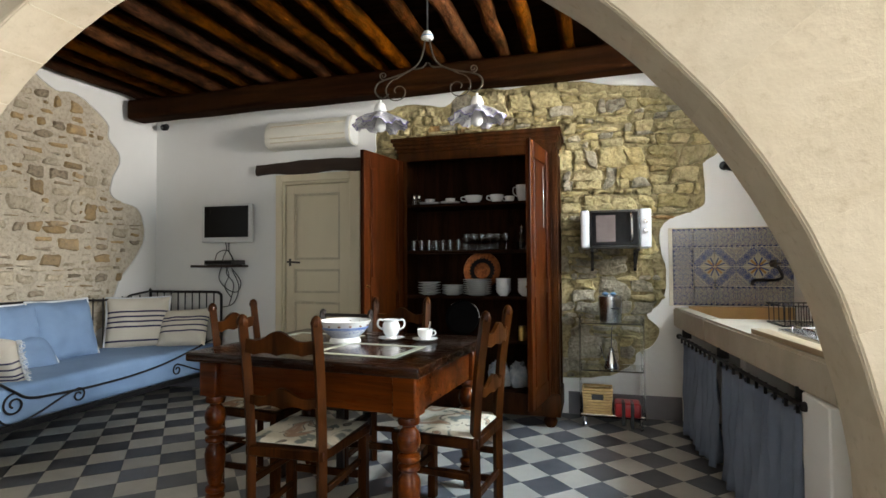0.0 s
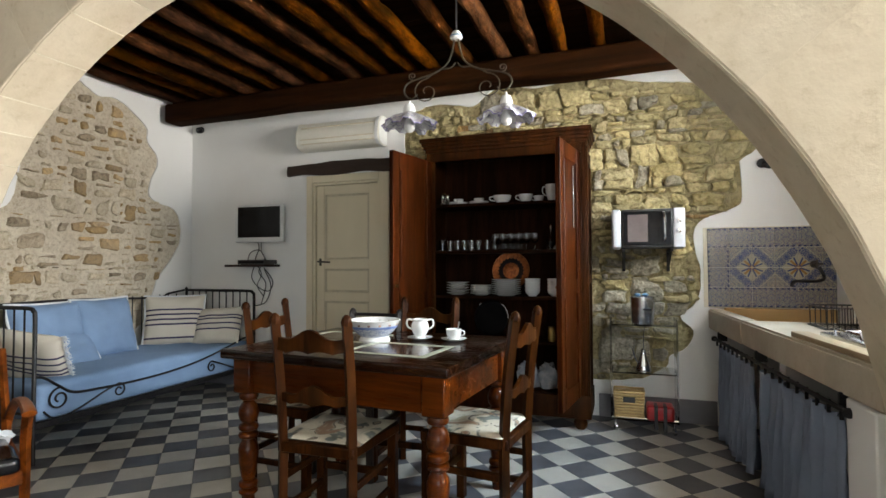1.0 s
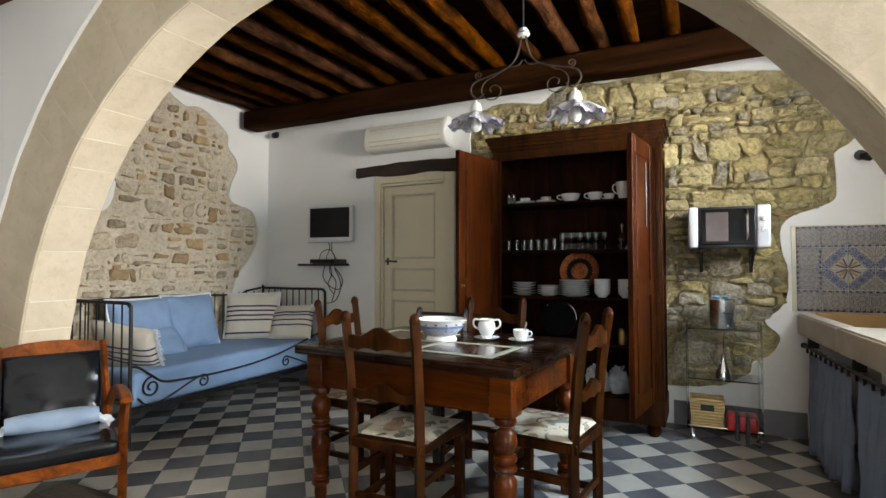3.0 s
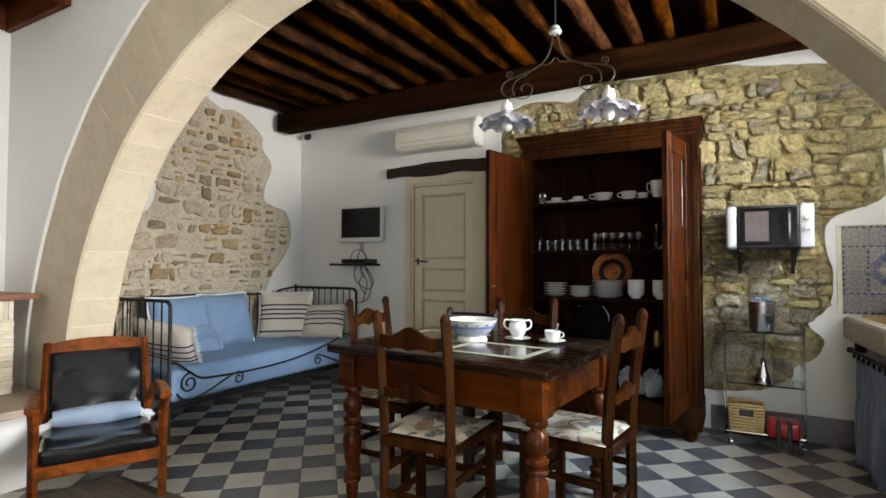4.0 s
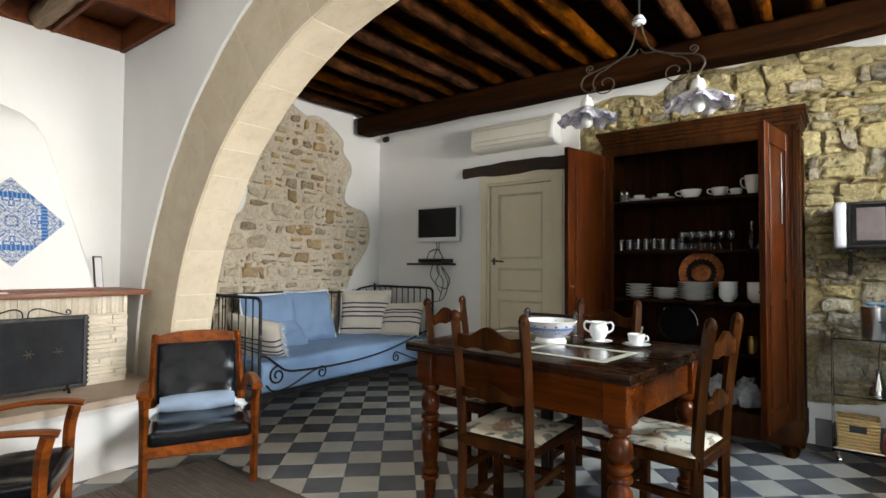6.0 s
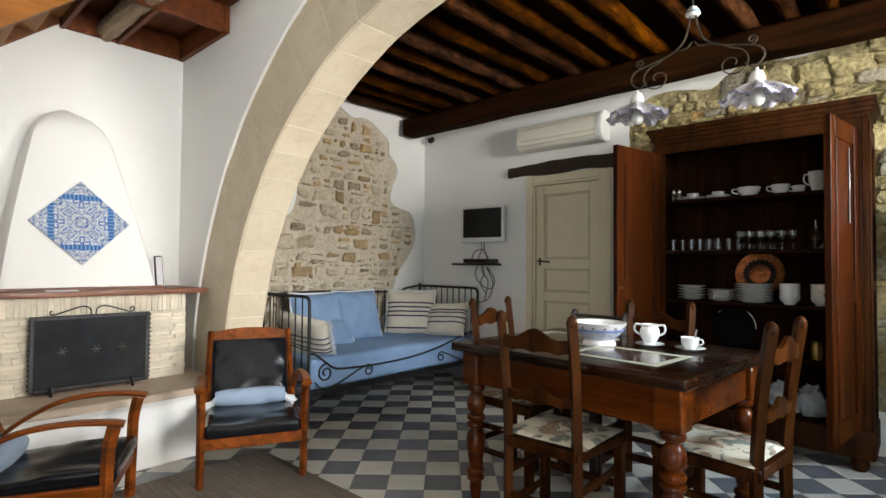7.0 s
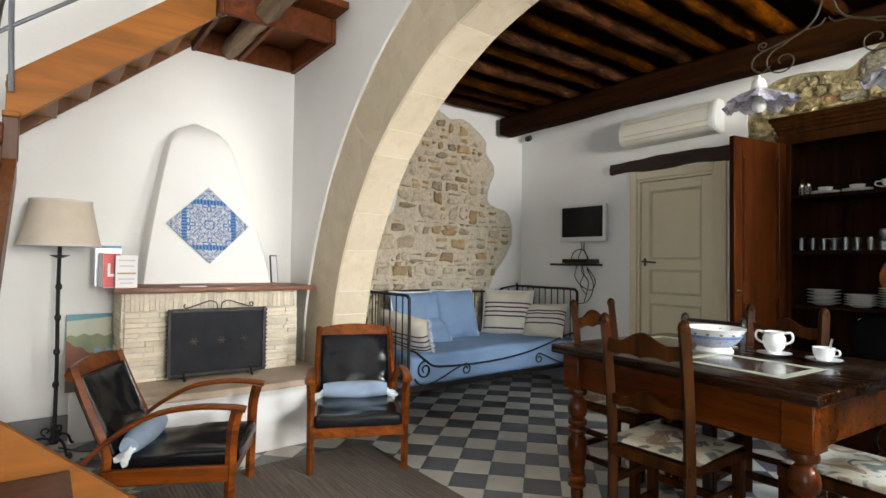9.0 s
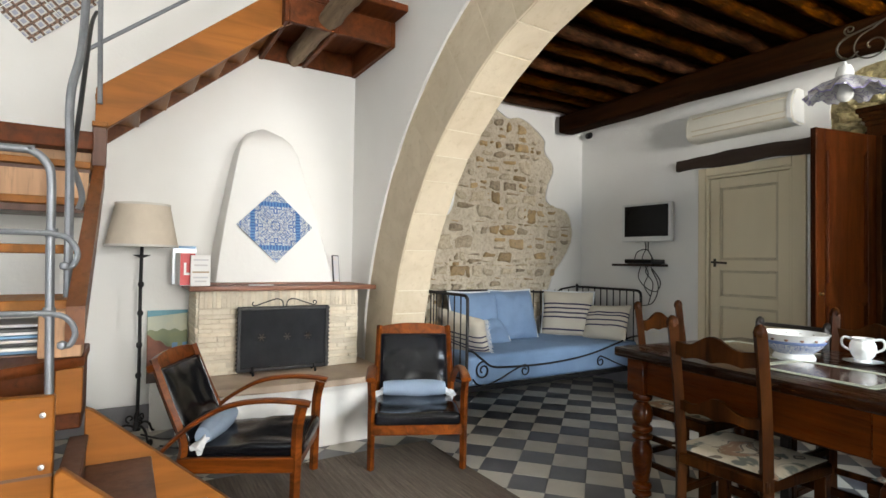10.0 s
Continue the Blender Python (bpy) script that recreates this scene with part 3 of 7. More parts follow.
BACK_PATCH = [(-1.84, 0.9), (-1.85, 2.40), (-1.70, 2.60), (-1.45, 2.62), (-1.2, 2.58), (-1.03, 2.70), (-0.84, 2.71), (-0.65, 2.68), (-0.26, 2.71), (0.18, 2.63),
              (0.58, 2.57), (0.81, 2.36), (0.97, 2.09), (0.85, 1.95), (0.86, 1.70), (0.81, 1.62), (0.56, 1.51), (0.53, 1.31), (0.57, 1.15),
              (0.53, 0.91), (0.42, 0.80), (0.51, 0.69), (0.47, 0.57), (0.35, 0.50), (0.31, 0.40), (0.07, 0.30), (-0.3, 0.28), (-1.0, 0.3), (-1.8, 0.35)]
LEFT_PATCH = [(2.0, 0.6), (2.0, 1.30), (2.36, 1.50), (2.55, 1.62), (2.66, 1.75), (2.72, 2.1), (2.9, 2.5), (3.10, 2.76), (3.20, 2.74), (3.31, 2.69), (3.49, 2.71), (3.79, 2.55), (3.82, 2.39),
              (3.94, 2.24), (3.85, 1.99), (3.87, 1.85), (4.14, 1.77), (4.23, 1.62), (4.19, 1.38), (3.97, 1.10), (3.88, 0.91), (3.7, 0.6), (2.8, 0.55)]
BACK_HOLE = ragged(BACK_PATCH, 0.05, 0.014, 3.0)
LEFT_HOLE = ragged(LEFT_PATCH, 0.05, 0.014, 8.0)

bm = bmesh.new()
box(bm, -4.7, -2.80, Y_BACK + 0.03, Y_BACK + 0.45, 0, 3.3, 0)
box(bm, -2.10, 1.9, Y_BACK + 0.03, Y_BACK + 0.45, 0, 3.3, 0)
box(bm, -2.80, -2.10, Y_BACK + 0.03, Y_BACK + 0.45, 2.02, 3.3, 0)
wall_back = tagged(link("wall_back", bm, MORTAR_B), "rubble stone wall half covered in white plaster", "wall", kind="structure")
outer = [(X_LEFT, 0), (-2.80, 0), (-2.80, 2.02), (-2.10, 2.02), (-2.10, 0), (X_RIGHT, 0), (X_RIGHT, 3.2), (X_LEFT, 3.2)]
part("plaster", sheet_with_hole(outer, [BACK_HOLE], 0.03, lambda u, v, w: on_back(u, v, 0.03 - w)), PLASTER, wall_back, "white lime plaster with a broken edge")

wall_left = tagged(link("wall_left", boxb(X_LEFT - 0.4, X_LEFT - 0.03, -3.2, 4.7, 0, 4.6, 0), MORTAR_L), "white plastered wall with a bare rubble stone patch", "wall", kind="structure")
part("plaster", sheet_with_hole(plate(-3.2, Y_BACK, 0, 4.6), [LEFT_HOLE], 0.03, lambda u, v, w: on_left(u, v, 0.03 - w)), PLASTER, wall_left, "white lime plaster with a broken edge")

# kitchen side wall with its window opening
bm = bmesh.new()
WY0, WY1, WZ0, WZ1 = 2.10, 3.30, 1.64, 2.60
box(bm, X_RIGHT, X_RIGHT + 0.4, ARCH_Y1, WY0, 0, 3.3, 0)
box(bm, X_RIGHT, X_RIGHT + 0.4, WY1, 4.7, 0, 3.3, 0)
box(bm, X_RIGHT, X_RIGHT + 0.4, WY0, WY1, 0, WZ0, 0)
box(bm, X_RIGHT, X_RIGHT + 0.4, WY0, WY1, WZ1, 3.3, 0)
tagged(link("wall_kitchen", bm, PLASTER), "white plastered wall with a window opening", "wall", kind="structure")
# front room walls out of view, with an added door opening and window opening
bm = bmesh.new()
box(bm, -4.6, 0.55, -3.3, -2.9, 0, 4.6, 0)
box(bm, 2.35, 4.9, -3.3, -2.9, 0, 4.6, 0)
box(bm, 0.55, 2.35, -3.3, -2.9, 2.5, 4.6, 0)
tagged(link("wall_entrance", bm, PLASTER), "white plastered wall with a wide door opening", "wall", kind="structure")
# Unseen side wall, set far out so its window light only grazes the arch.
bm = bmesh.new()
box(bm, 4.5, 4.9, -2.9, -0.15, 0, 4.6, 0)
box(bm, 4.5, 4.9, 1.40, 1.63, 0, 4.6, 0)
box(bm, 4.5, 4.9, -0.15, 1.40, 0, 0.85, 0)
box(bm, 4.5, 4.9, -0.15, 1.40, 2.65, 4.6, 0)
tagged(link("wall_side", bm, PLASTER), "white plastered wall with a window opening", "wall", kind="structure")
tagged(link("ceiling_front", boxb(-4.6, 4.9, -3.3, 1.63, 4.6, 4.8, 0), PLASTER), "plain white plaster ceiling", "ceiling", kind="structure")

# arch wall: white plaster round the ring of the arch
def ring_radius(a):
    """The outer edge of the ring, a circle with a centre of its own, seen from the centre of the soffit."""
    dx, dz = RING_X - ARCH_X, RING_Z - ARCH_Z
    along = -dx * math.cos(a) + dz * math.sin(a)
    return along + math.sqrt(along * along + RING_R ** 2 - dx * dx - dz * dz)


arch = []
N = 48
for k in range(N + 1):
    a = math.pi * k / N
    arch.append((ARCH_X - ring_radius(a) * math.cos(a), ARCH_Z + ring_radius(a) * math.sin(a)))
outline = [(X_LEFT - 0.2, 0), (arch[0][0], 0)] + arch + [(arch[-1][0], 0), (4.7, 0), (4.7, 4.6), (X_LEFT - 0.2, 4.6)]
bm = bmesh.new()
vs = [bm.verts.new((u, ARCH_Y0 - 0.02, v)) for u, v in outline]
es = [bm.edges.new((vs[i], vs[(i + 1) % len(vs)])) for i in range(len(vs))]
bmesh.ops.triangle_fill(bm, use_beauty=True, use_dissolve=False, edges=es)
bw = [bm.verts.new((v.co.x, ARCH_Y1, v.co.z)) for v in vs]
for i in range(len(vs)):
    j = (i + 1) % len(vs)
    bm.faces.new((vs[i], vs[j], bw[j], bw[i]))
es = [bm.edges.get((bw[i], bw[(i + 1) % len(bw)])) for i in range(len(bw))]
bmesh.ops.triangle_fill(bm, use_beauty=True, use_dissolve=False, edges=es)
wall_arch = tagged(link("wall_arch", bm, PLASTER), "white plastered wall pierced by a wide stone arch", "wall", kind="structure")


def arch_radius(a):
    """The soffit: a half circle that draws in a little towards one jamb."""
    q = min(1.0, max(0.0, (math.degrees(a) - 95) / 45))
    return ARCH_R - 0.026 * q * q * (3 - 2 * q)


def voussoir(a0, a1, inner, y0, y1, seed, n=5):
    """One cut block of the arch with slightly worn edges."""
    bm = bmesh.new()
    rows = []
    for k in range(n + 1):
        a = a0 + (a1 - a0) * k / n
        c, s = -math.cos(a), math.sin(a)
        r0, r1 = inner + arch_radius(a) - ARCH_R, ring_radius(a)
        rows.append([bm.verts.new((ARCH_X + r * c, y, ARCH_Z + r * s)) for r, y in
                     ((r0 + 0.012, y0), (r1, y0), (r1, y1), (r0 + 0.012, y1), (r0, y1 - 0.012), (r0, y0 + 0.012))])
    for p, q in zip(rows, rows[1:]):
        for i in range(6):
            bm.faces.new((p[i], p[(i + 1) % 6], q[(i + 1) % 6], q[i]))
    bm.faces.new(rows[0])
    bm.faces.new(rows[-1][::-1])
    for v in bm.verts:
        v.co += noise.noise_vector(v.co * 3 + Vector((seed, 0, 0))) * 0.006 + noise.noise_vector(v.co * 11) * 0.0025
    return bm


part("arch_joint", voussoir(0, math.pi, ARCH_R + 0.004, ARCH_Y0 + 0.014, ARCH_Y1 - 0.002, 0, 90), LIME_JOINT, wall_arch, "pale lime joint between the blocks")
part("arch_joint", voussoir(0, math.pi, ARCH_R + 0.004, ARCH_Y0 + 0.0014, ARCH_Y0 + 0.0135, 0, 90), LIME, wall_arch)
a = 0.0
rng = random.Random(4)
while a < math.pi - 0.02:
    b = min(math.pi, a + rng.uniform(0.075, 0.15))
    if math.pi - b < 0.07:
        b = math.pi
    gap = 0.0018 if b < 1.4 else 0.0001
    part("arch_block", voussoir(a + gap, b - gap, ARCH_R + (rng.uniform(0, 0.001) if b < 1.4 else 0.0), ARCH_Y0, ARCH_Y1, 0, 8), LIME, wall_arch)
    a = b
for a, sx in ((0.0, -1), (math.pi, 1)):
    x0, x1 = sorted((ARCH_X + sx * arch_radius(a), ARCH_X + sx * ring_radius(a)))
    part("arch_foot", boxb(x0, x1, ARCH_Y0, ARCH_Y1, 0, ARCH_Z, 0.008), LIME, wall_arch)

# kitchen ceiling: planks on round logs on one squared beam
bm = bmesh.new()
y = 1.9
rng = random.Random(2)
while y < 4.75:
    wdt = rng.uniform(0.14, 0.22)
    box(bm, -4.6, 1.8, y + 0.004, y + wdt, Z_PLANK + rng.uniform(0, 0.008), Z_PLANK + 0.04, 0)
    y += wdt
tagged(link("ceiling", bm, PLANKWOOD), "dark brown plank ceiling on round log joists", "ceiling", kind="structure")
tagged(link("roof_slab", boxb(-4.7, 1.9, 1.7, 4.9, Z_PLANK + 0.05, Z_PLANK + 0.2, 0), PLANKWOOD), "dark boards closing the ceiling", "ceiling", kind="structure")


def log(p0, p1, r, seed, n=14, steps=24, bend=0.32):
    """A round, knotty, slightly bent log."""
    p0, p1 = Vector(p0), Vector(p1)
    bm = bmesh.new()
    d = (p1 - p0).normalized()
    s = d.cross(Vector((0, 0, 1))).normalized()
    u = s.cross(d)
    rings = []
    for k in range(steps + 1):
        c = p0.lerp(p1, k / steps) + noise.noise_vector(Vector((k * 0.35, seed, 0))) * r * bend
        ring = []
        for i in range(n):
            a = 2 * math.pi * i / n
            rr = r * (1 + 0.13 * noise.noise(Vector((math.cos(a) * 3, math.sin(a) * 3 + seed, k * 1.9))) + 0.14 * noise.noise(Vector((math.cos(a) * 1.4, math.sin(a) * 1.4 + seed * 3, k * 0.6))))
            ring.append(bm.verts.new(c + s * (rr * math.cos(a)) + u * (rr * math.sin(a))))
        rings.append(ring)
    for a, b in zip(rings, rings[1:]):
        for i in range(n):
            bm.faces.new((a[i], a[(i + 1) % n], b[(i + 1) % n], b[i]))
    bm.faces.new(rings[0])
    bm.faces.new(rings[-1][::-1])
    return bm


for k, x in enumerate((-4.2, -3.92, -3.64, -3.33, -3.02, -2.76, -2.5, -2.2, -1.96, -1.70, -1.49, -1.18, -0.89, -0.64, -0.43, -0.15, 0.12, 0.4, 0.68, 0.96, 1.22)):
    r = 0.057 + 0.016 * noise.noise(Vector((k * 1.7, 0, 0)))
    ob = tagged(link("ceiling_joist", log((x, 1.9, Z_PLANK - r * 0.95), (x + 0.02, 4.42, Z_PLANK - r * 0.95), r, k + 0.5), LOGWOOD), "round rough brown log under the ceiling planks", "joist", group="ceiling joists", kind="structure")
bm = boxb(-4.225, 1.5, 3.93, 4.13, 2.603, 2.79, 0.035, 3)
bmesh.ops.subdivide_edges(bm, edges=[e for e in bm.edges if abs(e.verts[0].co.x - e.verts[1].co.x) > 1], cuts=24)
for v in bm.verts:
    v.co += noise.noise_vector(v.co * 1.6) * 0.012
tagged(link("ceiling_beam", bm, BEAMWOOD), "squared red-brown timber beam under the joists", "beam", kind="structure")

# grey painted base of the walls
tagged(link("baseboard", boxb(-0.18, 0.66, Y_BACK - 0.014, Y_BACK - 0.001, 0, 0.178, 0.003), BASEGREY), "grey painted plinth band on the wall", "baseboard", kind="structure")
tagged(link("baseboard", boxb(X_LEFT + 0.001, X_LEFT + 0.014, -2.8, 0.4, 0, 0.17, 0.003), BASEGREY), "grey painted plinth band on the wall", "baseboard", kind="structure")
tagged(link("baseboard", boxb(X_LEFT, -2.9, Y_BACK - 0.014, Y_BACK - 0.001, 0, 0.178, 0.003), BASEGREY), "grey painted plinth band on the wall", "baseboard", kind="structure")

# windows and door in the openings out of view
for nm, x, y0, y1, z0, z1 in (("window_1", 4.70, -0.15, 1.40, 0.85, 2.65), ("window_2", X_RIGHT + 0.2, WY0, WY1, WZ0, WZ1)):
    win = thing(nm, "white wooden casement window with clear panes", "window", kind="structure")
    bm = bmesh.new()
    for a, b in ((y0, y0 + 0.05), (y1 - 0.05, y1), ((y0 + y1) / 2 - 0.03, (y0 + y1) / 2 + 0.03)):
        box(bm, x - 0.03, x + 0.03, a, b, z0, z1, 0.004)
    for a, b in ((z0, z0 + 0.05), (z1 - 0.05, z1)):
        box(bm, x - 0.028, x + 0.028, y0 + 0.05, y1 - 0.05, a, b, 0.004)
    part("window_frame", bm, PLASTICW, win)
    pane = part("pane", boxb(x - 0.003, x + 0.003, y0 + 0.05, y1 - 0.05, z0 + 0.05, z1 - 0.05, 0), PANE, win)
    pane.visible_shadow = False

# ---------------- dining table and chairs ----------------
def dining_table(m):
    t = thing("dining_table", "polished red-brown wooden dining table with turned legs", "table", m)
    hw, hd = 0.60, 0.475
    part("tabletop", boxb(-hw, hw, -hd, hd, 0.755, 0.80, 0.012, 3), TABLETOP, t, "dark glossy worn wooden top")
    for sx in (-1, 1):
        for sy in (-1, 1):
            cx, cy = sx * (hw - 0.09), sy * (hd - 0.10)
            bm = boxb(cx - 0.052, cx + 0.052, cy - 0.052, cy + 0.052, 0.585, 0.755, 0.006)
            lathe([(0.028, 0.588), (0.043, 0.580), (0.047, 0.566), (0.043, 0.553), (0.026, 0.545), (0.026, 0.538), (0.037, 0.526), (0.046, 0.506), (0.049, 0.480), (0.043, 0.452), (0.030, 0.439),
                   (0.030, 0.434), (0.045, 0.427), (0.048, 0.416), (0.045, 0.405), (0.030, 0.398), (0.030, 0.394), (0.045, 0.387), (0.048, 0.377), (0.044, 0.367), (0.030, 0.360), (0.032, 0.350),
                   (0.043, 0.335), (0.048, 0.310), (0.047, 0.280), (0.041, 0.222), (0.034, 0.178), (0.029, 0.163), (0.043, 0.154), (0.046, 0.143), (0.042, 0.132), (0.029, 0.125), (0.043, 0.115),
                   (0.045, 0.103), (0.030, 0.088), (0.031, 0.056), (0.024, 0.000)], 22, bm, (cx, cy, 0))
            part("leg", bm, TABLEWOOD, t)
    for sy in (-1, 1):
        y = sy * (hd - 0.085)
        part("apron", boxb(-hw + 0.14, hw - 0.14, y - 0.011, y + 0.011, 0.59, 0.755, 0.003), TABLEWOOD, t)
    for sx in (-1, 1):
        x = sx * (hw - 0.075)
        part("apron", boxb(x - 0.011, x + 0.011, -hd + 0.15, hd - 0.15, 0.59, 0.755, 0.003), TABLEWOOD, t)
    return t


dining_table(pose(-1.18, 2.465, 0, 0, 0, -5.3))


def dining_chair(m, wood_material, seat_material, label, group, straight=False):
    """Ladder-back chair with scalloped rails, square legs and a flat tied cushion; it faces local +y."""
    c = thing("dining_chair", label, "chair", m, group)
    w, d = 0.165, 0.17
    top = 0.92 if straight else 1.0
    for sx in (-1, 1):
        bm = tube(curve_pts([(sx * w, -d, 0), (sx * w, -d, 0.25), (sx * w, -d, 0.45), (sx * w * 1.02, -d - 0.02, 0.72), (sx * w * 1.03, -d - 0.055, top - 0.03)], 4), 0.025, 4)
        lathe([(0.020, 0), (0.024, 0.015), (0.018, 0.035), (0.006, 0.045)], 8, bm, (sx * w * 1.03, -d - 0.056, top - 0.045))
        part("back_post", bm, wood_material, c)
        part("leg", boxb(sx * (w + 0.025) - 0.021, sx * (w + 0.025) + 0.021, d + 0.0, d + 0.042, 0, 0.43, 0.004), wood_material, c)
        for z in (0.13, 0.27):
            part("stretcher", boxb(sx * (w + 0.012) - 0.010, sx * (w + 0.012) + 0.010, -d + 0.02, d, z, z + 0.03, 0.003), wood_material, c)
    part("stretcher", boxb(-w, w, d + 0.01, d + 0.03, 0.20, 0.235, 0.003), wood_material, c)
    part("stretcher", boxb(-w, w, -d - 0.01, -d + 0.01, 0.18, 0.21, 0.003), wood_material, c)
    # seat frame, wider in front
    bm = bmesh.new()
    prism([(-w - 0.015, -d - 0.02), (w + 0.015, -d - 0.02), (w + 0.05, d + 0.045), (-w - 0.05, d + 0.045)], 0.045, lambda u, v, q: Vector((u, v, 0.405 + q)), bm)
    bmesh.ops.bevel(bm, geom=list(bm.edges), offset=0.005, segments=1, affect='EDGES')
    part("seat", bm, wood_material, c)
    # rails of the back
    rails = ((top - 0.165, 0.092, -0.042), (0.615, 0.075, -0.013)) if not straight else ((top - 0.05, 0.04, -0.05), (0.66, 0.05, -0.02))
    for z0, h, dy in rails:
        n = 24
        bm = bmesh.new()
        prof = []
        for k in range(n + 1):
            u = -1 + 2 * k / n
            lift = 0 if straight else 0.018 * math.cos(u * math.pi) + 0.010 * math.cos(2 * u * math.pi)
            drop = 0 if straight else -0.010 * abs(math.sin(u * math.pi * 1.5))
            prof.append((u * w, z0 + h + lift - 0.02, z0 - drop, -d + dy + 0.018 * (u * u - 1)))
        for y0 in (0,):
            fa = [(bm.verts.new((x, y - 0.009, a)), bm.verts.new((x, y - 0.009, b)), bm.verts.new((x, y + 0.009, b)), bm.verts.new((x, y + 0.009, a))) for x, a, b, y in prof]
            for p, q in zip(fa, fa[1:]):
                for i in range(4):
                    bm.faces.new((p[i], p[(i + 1) % 4], q[(i + 1) % 4], q[i]))
            bm.faces.new(fa[0])
            bm.faces.new(fa[-1][::-1])
        part("back_rail", bm, wood_material, c)
    if seat_material:
        bm = pillow_mesh(0.41, 0.38, 0.022, 14, 0.16, 0.015)
        bmesh.ops.transform(bm, matrix=pose(0, 0.015, 0.461), verts=bm.verts)
        part("seat_cushion", bm, seat_material, c, "flat cream cushion with a brown and green print")
    return c


def pillow_mesh(w, h, thick, n=18, crown=0.6, pinch=0.04, seed=0.0):
    """A stuffed cushion: full in the middle, thin at the seams, corners drawn out."""
    bm = bmesh.new()
    grid = {}
    for s in (1, -1):
        for i in range(n + 1):
            for j in range(n + 1):
                u, v = -1 + 2 * i / n, -1 + 2 * j / n
                edge = i in (0, n) or j in (0, n)
                if edge and s < 0:
                    continue
                f = max(0.0, (1 - u ** 4) * (1 - v ** 4)) ** crown
                pu = 1 - pinch * (1 - v * v)
                pv = 1 - pinch * (1 - u * u)
                q = noise.noise(Vector((u * 2.2 + seed, v * 2.2, s * 3 + seed)))
                z = s * thick / 2 * f * (1 + 0.22 * q)
                grid[s, i, j] = bm.verts.new((u * w / 2 * pu, v * h / 2 * pv, z))
    for s in (1, -1):
        for i in range(n):
            for j in range(n):
                f = [grid.get((s, a, b)) or grid[1, a, b] for a, b in ((i, j), (i + 1, j), (i + 1, j + 1), (i, j + 1))]
                try:
                    bm.faces.new(f if s > 0 else f[::-1])
                except ValueError:
                    pass
    return bm


G = "chairs round the dining table"
first = dining_chair(pose(-1.212, 2.105, 0, 0, 0, 1), CHAIRWOOD, PRINT, "dark walnut ladder-back chair with a printed cushion, at the table", G)
for m in (pose(-0.622, 2.42, 0, 0, 0, 83), pose(-1.735, 2.57, 0, 0, 0, -92), pose(-1.125, 2.86, 0, 0, 0, 181)):
    copy_thing(first, m)
dining_chair(pose(-1.50, 2.84, 0, 0, 0, 178), BLACKWOOD, None, "black wooden chair with a straight top rail, at the table", G, True)


def table_runner(m, w, d, label):
    """Pale printed mat with a border, lying flat."""
    t = thing("place_mat", label, "place mat", m, "place mats on the table")
    part("cloth", boxb(-w / 2, w / 2, -d / 2, d / 2, 0.0005, 0.0025, 0.001), MATCENTRE, t)
    for x0, x1, y0, y1 in ((-w / 2, w / 2, -d / 2, -d / 2 + 0.035), (-w / 2, w / 2, d / 2 - 0.035, d / 2), (-w / 2, -w / 2 + 0.035, -d / 2 + 0.035, d / 2 - 0.035), (w / 2 - 0.035, w / 2, -d / 2 + 0.035, d / 2 - 0.035)):
        part("border", boxb(x0, x1, y0, y1, 0.001, 0.004, 0.001), MATEDGE, t)
    return t


MATCENTRE = wood("dark_mat_weave", (0.07, 0.03, 0.018), (0.045, 0.02, 0.012), 0, 0.22, 0.6)
MATEDGE = surface("pale_green_mat_border", (0.40, 0.40, 0.31), (0.33, 0.34, 0.25), 12, 90, 0.5, 0.1, 0, 0.1)
first = table_runner(pose(-0.99, 2.29, 0.80, 0, 0, -5.3), 0.44, 0.34, "dark mat with a pale green border on the tabletop")
copy_thing(first, pose(-1.455, 2.60, 0.80, 0, 0, -5.3))

# bowl, sugar pot and cup
BOWLBLUE = surface("pale_cobalt_glaze", (0.10, 0.17, 0.42), (0.28, 0.36, 0.58), 22, 80, 0.15, 0.05, 0, 0.0)
t = thing("fruit_bowl", "white footed china bowl with blue painted bands", "bowl", pose(-1.22, 2.50, 0.80) @ Matrix.Scale(0.96, 4))
part("foot", lathe([(0.0, 0.002), (0.084, 0.0), (0.086, 0.010), (0.080, 0.020), (0.076, 0.030), (0.0, 0.034)], 28), CERAMIC, t)
part("body", lathe([(0.0, 0.031), (0.076, 0.030), (0.088, 0.040), (0.108, 0.058), (0.1225, 0.078)], 32, cap=False), CHINABLUE, t, "blue and white painted body")
part("blue_band", lathe([(0.1205, 0.0745), (0.1265, 0.081), (0.1285, 0.088), (0.1225, 0.087), (0.1205, 0.0745)], 32, cap=False), BOWLBLUE, t, "cobalt blue band")
part("rim", lathe([(0.121, 0.087), (0.130, 0.100), (0.139, 0.116), (0.141, 0.118), (0.138, 0.120), (0.126, 0.102), (0.116, 0.088), (0.08, 0.05), (0.0, 0.04)], 32,
     wave=lambda r, z, a, k: (r + (0.003 * math.sin(a * 16) if z > 0.11 else 0), 0)), CERAMIC, t)
RUST = surface("rust_brown_glaze", (0.22, 0.10, 0.05), (0.14, 0.09, 0.07), 20, 80, 0.2, 0.05, 0, 0.0)
for k in range(14):
    a = 2 * math.pi * k / 14
    sprig = part("painted_sprig", lathe([(0.0, 0.0), (0.009, 0.001), (0.007, 0.0025), (0.0, 0.003)], 7), RUST, t, "rust-brown painted sprig")
    sprig.matrix_local = Matrix.Rotation(a, 4, 'Z') @ pose(0.1275, 0, 0.097, 0, 62, 0)


